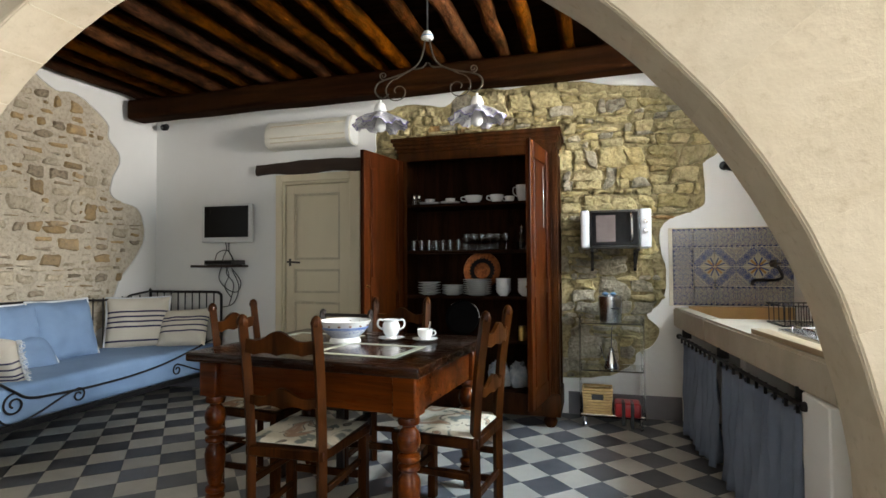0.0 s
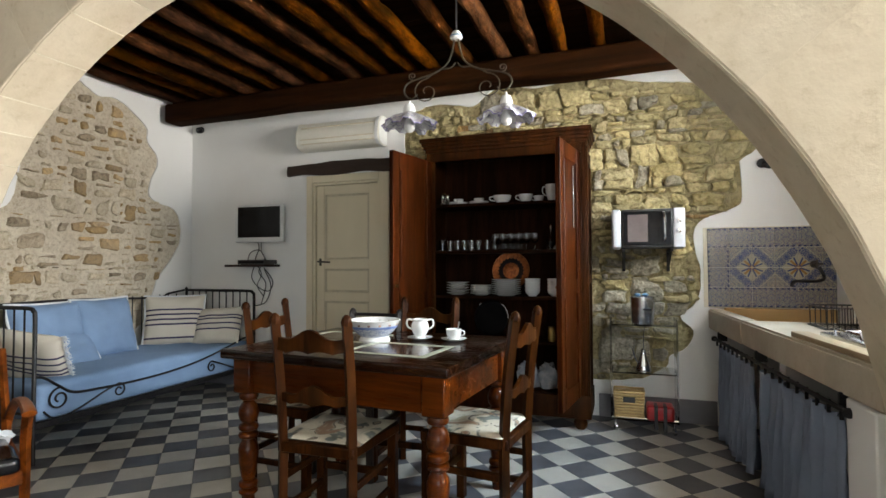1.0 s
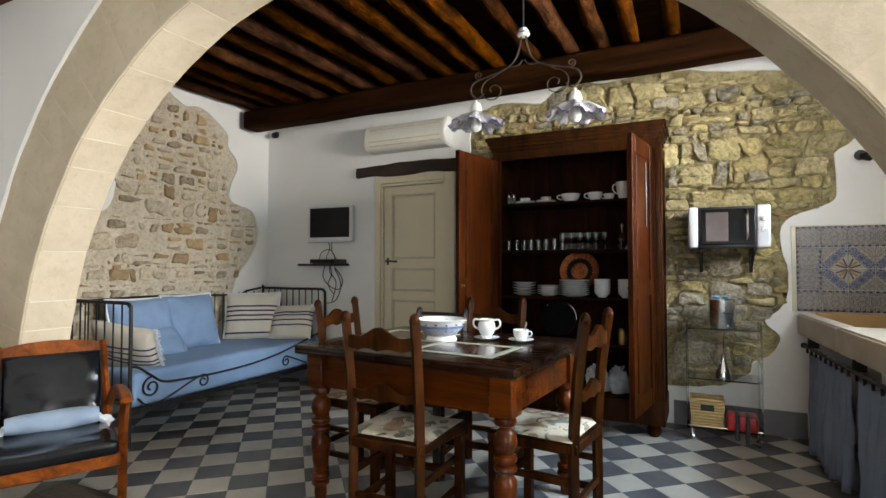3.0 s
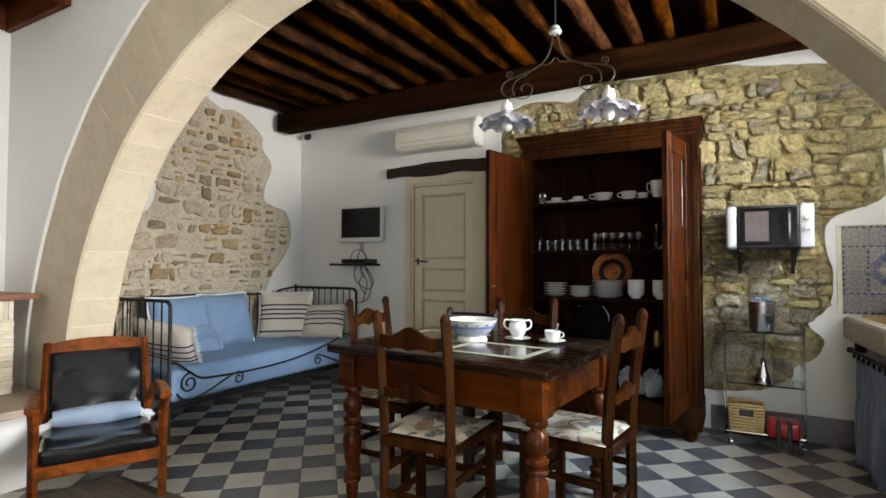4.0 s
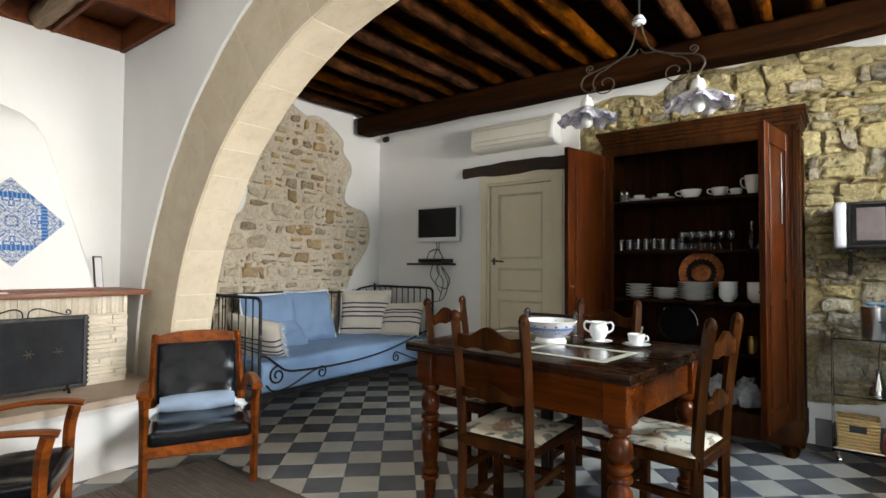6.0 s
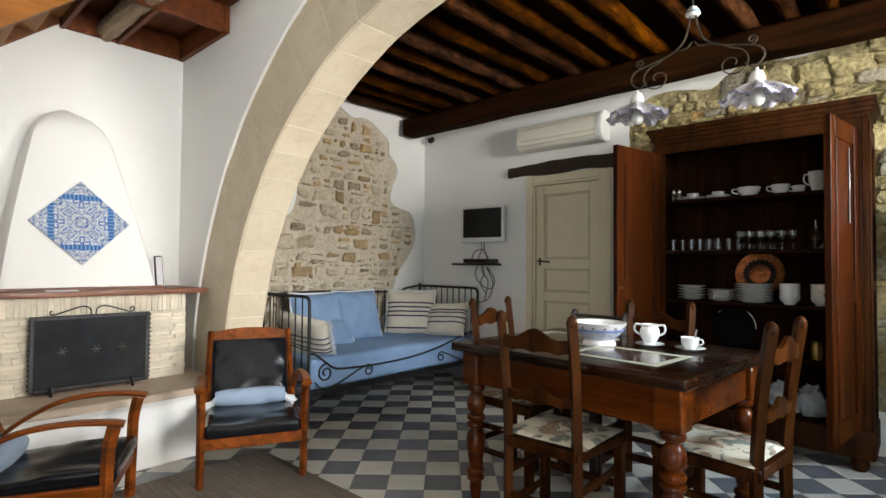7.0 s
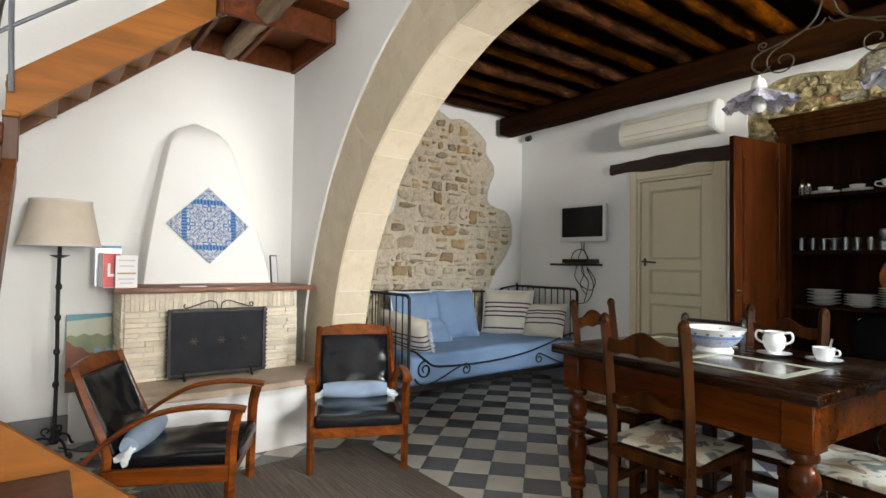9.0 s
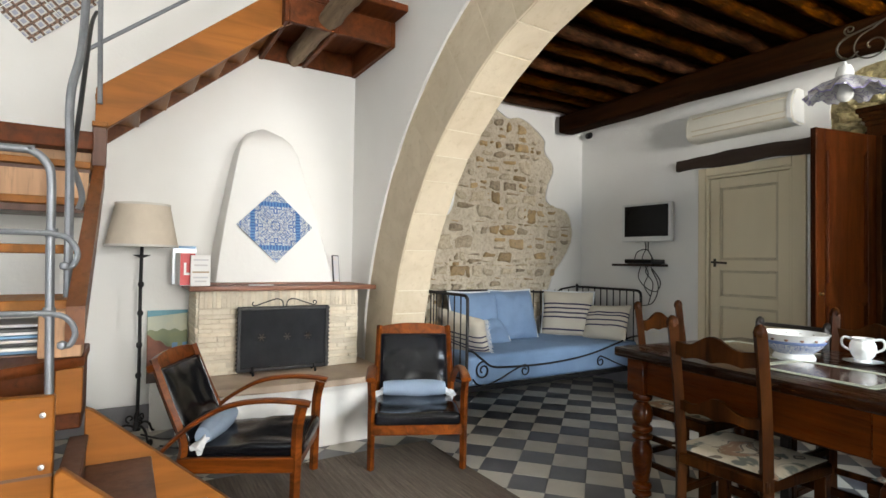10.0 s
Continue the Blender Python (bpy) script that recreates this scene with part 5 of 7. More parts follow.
for x, z, yy in ((-4.17, 2.63, Y_BACK), (0.985, 1.93, Y_BACK)):
    s = thing("wall_spot", "small dark iron spotlight fixed to the wall", "wall lamp", pose(x, yy, z), "wall spots")
    part("plate", lathe([(0.0, 0.0), (0.035, 0.0), (0.035, 0.008), (0.0, 0.01)], 14), IRON, s).matrix_local = pose(0, -0.001, 0, 90)
    part("head", lathe([(0.0, 0.0), (0.026, 0.0), (0.032, 0.05), (0.028, 0.055), (0.0, 0.04)], 14), IRON, s).matrix_local = pose(0.01, -0.03, -0.01, 105, 0, 30)

# ---------------- oven on brackets ----------------
t = thing("mini_oven", "silver and black countertop oven on wall brackets", "oven", pose(0.185, 4.17, 1.31))
part("body", boxb(-0.18, 0.165, -0.17, 0.16, 0.004, 0.28, 0.012, 2), PLASTICK, t)
part("side_cap", boxb(-0.245, -0.18, -0.175, 0.16, 0.0, 0.283, 0.022, 3), SILVERP, t)
part("control_panel", boxb(0.165, 0.245, -0.175, 0.16, 0.0, 0.283, 0.015, 3), SILVERP, t)
part("oven_door", boxb(-0.165, 0.155, -0.182, -0.17, 0.022, 0.262, 0.005), SCREEN, t, "dark glass door")
# Paler plate imitates a window's reflection on the dark door glass.
part("painted_reflection", boxb(-0.135, 0.0, -0.185, -0.181, 0.045, 0.24, 0.002), surface("oven_reflection_tint", (0.075, 0.058, 0.056), (0.13, 0.10, 0.096), 4, 40, 0.25, 0.05), t, "window reflection painted on the door")
part("door_handle", tube(curve_pts([(0.105, -0.18, 0.05), (0.11, -0.205, 0.08), (0.11, -0.21, 0.15), (0.11, -0.205, 0.22), (0.105, -0.18, 0.25)], 5), 0.009, 8), CHROME, t)
for z in (0.12, 0.19):
    k = part("knob", lathe([(0.0, 0.0), (0.017, 0.0), (0.015, 0.018), (0.0, 0.02)], 16), CHROME, t)
    k.matrix_local = pose(0.205, -0.176, z, 90)
t2 = thing("oven_bracket", "pair of black iron wall brackets under the oven", "bracket", pose(0.185, 4.17, 1.31))
for x in (-0.165, 0.155):
    bm = boxb(x - 0.011, x + 0.011, -0.15, 0.198, -0.024, -0.003, 0.003)
    box(bm, x - 0.011, x + 0.011, 0.17, 0.198, -0.17, -0.024, 0.003)
    tube([(x, -0.10, -0.02), (x, 0.18, -0.15)], 0.008, 6, bm)
    part("bracket", bm, IRON, t2)

# ---------------- acrylic trolley ----------------
t = thing("acrylic_trolley", "clear acrylic serving trolley on castors by the wall", "trolley", pose(0.145, 4.14, 0))
for z in (0.095, 0.425, 0.765):
    part("shelf", boxb(-0.215, 0.215, -0.14, 0.15, z - 0.010, z, 0.003), ACRYL, t)
for sx in (-1, 1):
    part("side_sheet", boxb(sx * 0.222 - 0.006, sx * 0.222 + 0.006, -0.12, 0.13, 0.075, 0.80, 0.003), ACRYL, t)
    for sy in (-0.12, 0.13):
        c = part("castor", lathe([(0.0, -0.01), (0.020, -0.010), (0.024, -0.006), (0.024, 0.006), (0.020, 0.010), (0.0, 0.010)], 16), CHROME, t)
        c.matrix_local = pose(sx * 0.195, sy, 0.025, 0, 90, 20)
        part("castor_stem", lathe([(0.006, 0.045), (0.010, 0.05), (0.012, 0.085), (0.0, 0.086)], 10, None, (sx * 0.195, sy, 0)), CHROME, t)
part("edge_rod", tube([(-0.222, -0.125, 0.10), (0.222, -0.125, 0.10)], 0.005, 6), CHROME, t)
t = thing("wicker_basket", "square straw basket with a dark handle slot on the trolley", "basket", pose(0.042, 4.10, 0.095))
bm = boxb(-0.105, 0.105, -0.085, 0.085, 0, 0.012, 0.003)
for k in range(9):
    z = 0.012 + k * 0.02
    o = 0.098 + 0.012 * k / 9
    for x0, x1, y0, y1 in ((-o, o, -0.09, -0.078), (-o, o, 0.078, 0.09), (-o, -o + 0.012, -0.078, 0.078), (o - 0.012, o, -0.078, 0.078)):
        if y0 < -0.08 and 5 <= k <= 6:
            box(bm, x0, -0.04, y0, y1, z, z + 0.018, 0.005)
            box(bm, 0.04, x1, y0, y1, z, z + 0.018, 0.005)
        else:
            box(bm, x0, x1, y0, y1, z, z + 0.018, 0.005)
part("weave", bm, WICKER, t)
# Solid black block fills the basket and stands for the shade within.
part("lining", boxb(-0.09, 0.09, -0.076, 0.076, 0.012, 0.15, 0), PLASTICK, t, "black block for the shaded inside")
t = thing("red_tool_box", "glossy red plastic box with black straps on the trolley", "box", pose(0.25, 4.08, 0.095))
part("body", boxb(-0.09, 0.09, -0.08, 0.08, 0.0, 0.10, 0.018, 3), REDBAG, t)
for x in (-0.03, 0.03):
    part("strap", boxb(x - 0.012, x + 0.012, -0.088, 0.02, -0.06 if x < 0 else -0.075, 0.105, 0.004), PLASTICK, t, "black hanging strap")
t = thing("steel_pot", "brushed steel pot with blue fittings on the trolley", "pot", pose(0.145, 4.13, 0.765))
part("body", lathe([(0.0, 0.0), (0.076, 0.0), (0.080, 0.006), (0.088, 0.19), (0.09, 0.192), (0.085, 0.192), (0.074, 0.01), (0.0, 0.008)], 28), STEEL, t)
for x in (-0.035, 0.02):
    part("bow", lathe([(0.0, 0.0), (0.022, 0.012), (0.024, 0.02), (0.01, 0.03), (0.0, 0.03)], 10, None, (x, 0, 0.19)), BLUEPAPER, t, "glossy blue clip")
part("badge", boxb(0.0, 0.06, -0.086, -0.076, 0.10, 0.112, 0.003), PLASTICK, t)
t = thing("oil_cruet", "steel oil cruet with a thin spout on the trolley", "cruet", pose(0.145, 4.10, 0.425))
part("body", lathe([(0.0, 0.0), (0.052, 0.0), (0.054, 0.012), (0.044, 0.05), (0.020, 0.11), (0.014, 0.14), (0.017, 0.15), (0.012, 0.155), (0.0, 0.156)], 24), CHROME, t)
part("spout", tube(curve_pts([(-0.035, -0.01, 0.05), (-0.06, -0.012, 0.1), (-0.075, -0.014, 0.155), (-0.085, -0.014, 0.17)], 5), 0.006, 8, r1=0.003), CHROME, t)
part("neck", tube([(0, 0, 0.15), (0.004, 0, 0.26), (0.012, 0, 0.33)], 0.003, 6), CHROME, t)

# ---------------- stone sink counter ----------------
def edge_x(y):
    return 0.61 + (4.37 - y) * 0.078


t = thing("stone_counter", "thick pale stone kitchen counter with a shallow sink", "counter", kind="structure")
Y0C = 2.03
def slab(pts, z0, z1, bev=0.012):
    bm = prism(pts, z1 - z0, lambda u, v, w: Vector((u, v, z0 + w)))
    bmesh.ops.bevel(bm, geom=list(bm.edges), offset=bev, segments=2, affect='EDGES')
    return bm
part("slab", slab([(edge_x(Y0C), Y0C), (X_RIGHT, Y0C), (X_RIGHT, 3.55), (edge_x(3.55), 3.55)], 0.715, 0.86), SINKSTONE, t)
part("front_lip", slab([(edge_x(3.55), 3.552), (edge_x(3.55) + 0.10, 3.552), (edge_x(4.3) + 0.10, 4.365), (edge_x(4.36), 4.365)], 0.715, 0.86, 0.010), SINKSTONE, t)
part("sink_floor", boxb(edge_x(4.0) + 0.05, X_RIGHT - 0.002, 3.553, 4.365, 0.715, 0.735, 0.003), SINKIN, t, "ochre sink lining")
part("sink_back", boxb(edge_x(4.3) + 0.102, X_RIGHT - 0.004, 4.335, 4.366, 0.735, 0.872, 0.003), SINKIN, t, "ochre sink lining")
part("sink_side", boxb(edge_x(3.55) + 0.105, X_RIGHT - 0.004, 3.554, 3.58, 0.735, 0.855, 0.003), SINKSTONE, t)
part("end_pier", boxb(0.775, X_RIGHT, 2.05, 2.29, 0, 0.714, 0.006), PLASTER, t, "white plastered pier under the slab")
part("middle_pier", boxb(0.79, X_RIGHT, 3.12, 3.22, 0, 0.714, 0.006), PLASTER, t, "white plastered pier under the slab")
rod = thing("curtain_rod", "black iron curtain rod under the counter edge", "curtain rod")
part("rod", tube([(edge_x(4.16) - 0.005, 4.16, 0.665), (edge_x(2.26) - 0.005, 2.26, 0.665)], 0.010, 8), IRON, rod)
for y in (4.17, 2.25):
    part("finial", lathe([(0.0, -0.02), (0.016, -0.014), (0.020, 0.0), (0.016, 0.014), (0.0, 0.02)], 12, None, (edge_x(y) - 0.005, y, 0.665)), IRON, rod)
for y in (4.10, 3.30, 2.34):
    part("bracket", boxb(edge_x(y) + 0.0, edge_x(y) + 0.06, y - 0.008, y + 0.008, 0.66, 0.72, 0.002), IRON, rod)


def gathered_curtain(y0, y1, folds, seed, label):
    c = thing("sink_curtain", label, "curtain", None, "curtains under the counter")
    bm = bmesh.new()
    n, rows = folds * 10, 12
    grid = []
    for j in range(rows + 1):
        z = 0.63 - (0.63 - 0.012) * j / rows
        row = []
        for i in range(n + 1):
            s = i / n
            y = y0 + (y1 - y0) * s + 0.014 * noise.noise(Vector((s * 9, j * 0.25, seed)))
            amp = 0.012 + 0.030 * j / rows
            x = edge_x(y) + 0.012 + amp * math.sin(s * folds * 2 * math.pi + 0.9 * noise.noise(Vector((s * 5, j * 0.2, seed)))) + 0.02 * noise.noise(Vector((s * 6, j * 0.3, seed + 4)))
            row.append(bm.verts.new((x, y, z + (0.016 * noise.noise(Vector((s * 12, 0, seed))) if j == 0 else 0.03 * (0.4 + noise.noise(Vector((s * 4, 1, seed)))) * j / rows))))
        grid.append(row)
    for a, b in zip(grid, grid[1:]):
        for i in range(n):
            bm.faces.new((a[i], a[i + 1], b[i + 1], b[i]))
    ob = part("cloth", bm, CURTAIN, c)
    sol = ob.modifiers.new("thickness", 'SOLIDIFY')
    sol.thickness = 0.003
    for k in range(folds + 1):
        y = y0 + (y1 - y0) * k / folds
        part("tab", boxb(edge_x(y) - 0.006, edge_x(y) + 0.008, y - 0.0025, y + 0.0025, 0.622, 0.674, 0.001), IRON, c, "dark hanging tab")


gathered_curtain(4.12, 3.36, 8, 1.0, "grey-blue gathered cotton curtain under the counter")
gathered_curtain(3.24, 2.32, 9, 5.0, "grey-blue gathered cotton curtain under the counter")

# tap, drying rack, hob and boards on the counter
t = thing("wall_tap", "old brass wall tap with a dark swivel spout", "tap", pose(1.29, Y_BACK - 0.012, 1.19))
part("valve", lathe([(0.0, 0.0), (0.028, 0.0), (0.022, 0.02), (0.016, 0.05), (0.0, 0.052)], 16), BRONZE, t).matrix_local = pose(0, 0.001, 0, 90)
part("cross_handle", tube([(-0.035, -0.06, 0.0), (0.035, -0.06, 0.0)], 0.007, 8, tube([(0, -0.06, -0.03), (0, -0.06, 0.03)], 0.007, 8)), BRONZE, t)
part("spout", tube(curve_pts([(0.02, -0.03, -0.02), (0.04, -0.06, -0.09), (-0.02, -0.13, -0.115), (-0.17, -0.2, -0.115), (-0.19, -0.2, -0.15)], 6), 0.011, 8), IRON, t)
t = thing("dish_rack", "black wire dish rack on the counter", "dish rack", pose(1.14, 3.25, 0.862))
bm = bmesh.new()
for z in (0.005, 0.11):
    tube([(-0.17, -0.13, z), (0.17, -0.13, z), (0.17, 0.13, z), (-0.17, 0.13, z), (-0.17, -0.13, z)], 0.004, 6, bm)
part("rim", bm, IRON, t)
for k in range(14):
    x = -0.16 + 0.32 * k / 13
    part("wire", tube([(x, -0.13, 0.11), (x, -0.128, 0.008), (x, 0.128, 0.008), (x, 0.13, 0.11)], 0.0028, 5), IRON, t)
t = thing("chopping_board", "thick pale wooden board on the counter edge", "board", pose(0.88, 2.45, 0.861, 0, 0, 4.5))
part("board", boxb(-0.10, -0.025, -0.33, 0.40, 0.0, 0.024, 0.006, 2), BOARDWOOD, t)
t = thing("gas_hob", "steel gas hob with iron pan grates", "hob", pose(0.98, 2.50, 0.861, 0, 0, 4))
part("tray", boxb(-0.10, 0.22, -0.33, 0.33, 0.0, 0.028, 0.006, 2), STEEL, t)
for y in (-0.16, 0.16):
    part("burner", lathe([(0.0, 0.028), (0.05, 0.028), (0.045, 0.045), (0.0, 0.048)], 20, None, (0.06, y, 0)), PLASTICK, t)
    bm = bmesh.new()
    for k in range(5):
        x = -0.06 + 0.06 * k
        tube([(x, y - 0.12, 0.028), (x, y - 0.11, 0.048), (x, y + 0.11, 0.048), (x, y + 0.12, 0.028)], 0.006, 6, bm)
    tube([(-0.07, y, 0.05), (0.19, y, 0.05)], 0.006, 6, bm)
    part("grate", bm, CHROME, t)

# glazed tile panel above the sink
panel = thing("tile_panel", "blue, white and ochre glazed tile splashback", "tiles", pose(0, 0, 0), kind="structure")
part("bedding", boxb(0.585, X_RIGHT - 0.001, Y_BACK - 0.008, Y_BACK - 0.001, 0.873, 1.466, 0.001), LIME_JOINT, panel)
def panel_tile_mesh(name, w, h, material):
    bm = boxb(-w / 2 + 0.001, w / 2 - 0.001, -h / 2 + 0.001, h / 2 - 0.001, 0, 0.007, 0.0015)
    me = bpy.data.meshes.new(name)
    bm.to_mesh(me)
    bm.free()
    me.materials.append(material)
    return me
tq, tb = panel_tile_mesh("panel_tile", 0.145, 0.145, MAJ_QUARTER), panel_tile_mesh("border_tile", 0.145, 0.145, MAJ_BORDER)
for i in range(6):
    for j in range(4):
        x, z = 0.612 + 0.0725 + 0.1455 * i, 0.878 + 0.0725 + 0.1455 * j
        if x > X_RIGHT:
            continue
        border = i == 0 or j in (0, 3)
        ob = new("tile", tb if border else tq)
        ob.parent = panel
        turn = (90 if i == 0 and j in (1, 2) else 0) if border else {(0, 0): 180, (1, 0): 270, (1, 1): 0, (0, 1): 90}[(i + 1) % 2, (j + 1) % 2]
        ob.matrix_local = pose(x, Y_BACK - 0.008, z, 90, 0, 0) @ pose(0, 0, 0, 0, 0, turn)

# ---------------- hanging lamp ----------------
LX, LY, LZ = -0.85, 2.78, 0.0
t = thing("pendant_lamp", "wrought iron two-arm pendant with ruffled china shades", "lamp", pose(LX, LY, -0.012, 0, 0, 4) @ Matrix.Diagonal((1.09, 1.0, 1.0, 1.0)))
part("cord", tube([(0, 0, Z_PLANK + 0.012), (0, 0, 2.50)], 0.005, 6), CABLE, t)
part("canopy", lathe([(0.005, 2.525), (0.017, 2.521), (0.027, 2.505), (0.031, 2.490), (0.033, 2.484), (0.029, 2.478), (0.010, 2.474), (0.0, 2.474)], 22), CERAMIC, t, "white china cap with a blue line")
part("cap_line", lathe([(0.0285, 2.4975), (0.0312, 2.4965), (0.0327, 2.4895), (0.0300, 2.489)], 22), BLUEPAPER, t)


def ruffle(r, z, a, k):
    """The china skirt waves more towards its rim, which is scalloped."""
    f = max(0, (r - 0.04) / 0.10)
    return r * (1 + 0.04 * math.sin(a * 8) * (r > 0.06)) + 0.003 * math.sin(a * 32) * (r > 0.13), 0.013 * f * math.sin(a * 8) + 0.005 * (r > 0.12) * math.sin(a * 24) + 0.006 * f * math.sin(a * 3 + 1)


for s in (-1, 1):
    P = lambda *q: [(s * x, 0, z) for x, z in q]
    arm = part("arm", tube(curve_pts(P((0.012, 2.478), (0.02, 2.42), (0.045, 2.35), (0.10, 2.305), (0.18, 2.28), (0.245, 2.262), (0.275, 2.24), (0.284, 2.205), (0.268, 2.175), (0.25, 2.165)), 6), 0.0048, 7), BRONZE, t)
    part("scroll", tube(spiral((s * 0.160, 0, 2.195), 0.075, 0.012, math.pi * 0.5, math.pi * 0.5 - 2.7 * math.pi, (s, 0, 0), (0, 0, 1), 40), 0.0032, 6), BRONZE, arm)
    part("tendril", tube(curve_pts(P((0.005, 2.345), (0.03, 2.318), (0.09, 2.312), (0.16, 2.272)), 6), 0.004, 6), BRONZE, arm)
    part("tendril", tube(spiral((s * 0.238, 0, 2.292), 0.022, 0.005, -math.pi * 0.5, 2.2 * math.pi, (s, 0, 0), (0, 0, 1), 24), 0.0032, 6), BRONZE, arm)
    part("hook", tube(curve_pts(P((0.268, 2.175), (0.245, 2.16), (0.225, 2.17), (0.21, 2.185)), 5) , 0.004, 6), BRONZE, arm)
    shade = part("shade", lathe([(0.012, 2.105), (0.026, 2.101), (0.060, 2.080), (0.100, 2.056), (0.128, 2.034), (0.142, 2.020), (0.140, 2.016), (0.096, 2.050), (0.055, 2.070), (0.012, 2.095)], 96, None, (s * 0.255, 0, -0.014),
        wave=ruffle), LAMPCHINA, t, "ruffled white china shade with violet veins")
    part("violet_edge", lathe([(0.1385, 2.0235), (0.1430, 2.0205), (0.1425, 2.0165), (0.1385, 2.0165), (0.1385, 2.0235)], 96, None, (s * 0.255, 0, -0.014), wave=ruffle, cap=False), LAMPEDGE, shade, "violet painted rim")
    part("holder", lathe([(0.006, 2.165), (0.008, 2.15), (0.022, 2.145), (0.030, 2.125), (0.033, 2.105), (0.028, 2.095), (0.0, 2.092)], 20, None, (s * 0.255, 0, -0.014)), CERAMIC, shade, "white china lamp holder")
    part("bulb", lathe([(0.014, 2.075), (0.022, 2.05), (0.030, 2.02), (0.028, 2.0), (0.016, 1.985), (0.0, 1.981)], 18, None, (s * 0.255, 0, -0.014)), CERAMIC, shade, "white frosted bulb")

# ---------------- daybed ----------------
t = thing("daybed", "black wrought iron daybed with a pale blue cover", "daybed")
BX0, BX1, BY0, BY1 = -4.20, -3.36, 2.215, 4.20


def bed_end(y, x0, x1, top, n, name):
    bm = tube(curve_pts([(x1, y, 0.0), (x1, y, 0.45), (x1, y, top - 0.07), (x1 - 0.015, y, top - 0.018), (x1 - 0.07, y, top), ((x0 + x1) / 2, y, top), (x0 + 0.03, y, top), (x0, y, top - 0.02), (x0, y, 0.45), (x0, y, 0.0)], 5), 0.0125, 8)
    end = part(name, bm, IRON, t)
    part("cross_bar", tube([(x0, y, 0.30), (x1, y, 0.30)], 0.009, 8), IRON, end)
    for k in range(1, n):
        x = x0 + (x1 - x0) * k / n
        bm = tube([(x, y, 0.30), (x, y, top)], 0.0062, 6)
        lathe([(0.0, -0.014), (0.013, -0.006), (0.014, 0.004), (0.0, 0.014)], 8, bm, (x, y, top - 0.002))
        part("spindle", bm, IRON, end)


bed_end(BY0, BX0, BX1, 0.945, 9, "foot_rail")
bed_end(BY1, BX0 + 0.02, BX1 + 0.005, 0.955, 10, "head_rail")
bm = tube(curve_pts([(BX0 - 0.01, BY0 + 0.03, 0.92), (BX0 - 0.01, 3.0, 0.93), (BX0 - 0.01, BY1 - 0.35, 0.90), (BX0 - 0.01, BY1 - 0.2, 0.93), (BX0 - 0.01, BY1, 0.955)], 5), 0.010, 8)
back = part("back_rail", bm, IRON, t)
for k in range(1, 20):
    y = BY0 + (BY1 - BY0) * k / 20
    part("spindle", tube([(BX0 - 0.01, y, 0.30), (BX0 - 0.01, y, 0.925)], 0.006, 6), IRON, back)
part("side_frame", boxb(BX1 - 0.03, BX1 - 0.012, BY0, BY1, 0.205, 0.245, 0.004), IRON, t)
part("side_frame", boxb(BX0 + 0.01, BX0 + 0.028, BY0, BY1, 0.205, 0.245, 0.004), IRON, t)
# sweeping front rail and scrolls
F = BX1 + 0.006
fr = part("front_rail", tube(curve_pts([(F, BY0 + 0.0, 0.53), (F, 2.27, 0.515), (F, 2.36, 0.45), (F, 2.45, 0.392), (F, 2.60, 0.375), (F, 2.9, 0.366), (F, 3.23, 0.375), (F, 3.55, 0.41), (F, 3.86, 0.475), (F, 4.05, 0.52), (F, BY1, 0.53)], 6), 0.0085, 8), IRON, t)
for y, s in ((2.365, 1), (4.07, -1)):
    part("scroll", tube(spiral((F, y, 0.368), 0.072, 0.018, math.pi * 0.42 if s > 0 else math.pi * 0.58, (0.42 + 2.9) * math.pi if s > 0 else (0.58 - 2.9) * math.pi, (0, 1, 0), (0, 0, 1), 44), 0.0065, 7), IRON, fr)
for s, ya, yb in ((1, 2.27, 2.78), (-1, 4.15, 3.66)):
    pts = [(F, ya, 0.31), (F, ya + s * 0.05, 0.262), (F, ya + s * 0.13, 0.252), (F, ya + s * 0.25, 0.285), (F, ya + s * 0.40, 0.345), (F, yb, 0.378)]
    part("tendril", tube(curve_pts(pts, 6), 0.0062, 7), IRON, fr)
    part("scroll", tube(spiral((F, yb, 0.330), 0.048, 0.014, math.pi * 0.5, math.pi * (0.5 - s * 2.4), (0, 1, 0), (0, 0, 1), 34), 0.0055, 7), IRON, fr)
# mattress with rounded, sagging cover
bm = boxb(BX0 + 0.02, BX1 - 0.004, BY0 + 0.02, BY1 - 0.02, 0.245, 0.475, 0.05, 4)
bmesh.ops.subdivide_edges(bm, edges=[e for e in bm.edges if e.calc_length() > 0.3], cuts=14, use_grid_fill=True)
for v in bm.verts:
    q = noise.noise(v.co * 3.2) * 0.016 + noise.noise(v.co * 11) * 0.004
    if v.co.z > 0.40:
        v.co.z += q + 0.012 * math.exp(-((v.co.y - 3.2) / 0.6) ** 2)
    elif v.co.x > -3.4:
        v.co.x += q * 0.7
part("mattress", bm, BLUEBED, t, "pale blue cotton mattress cover")


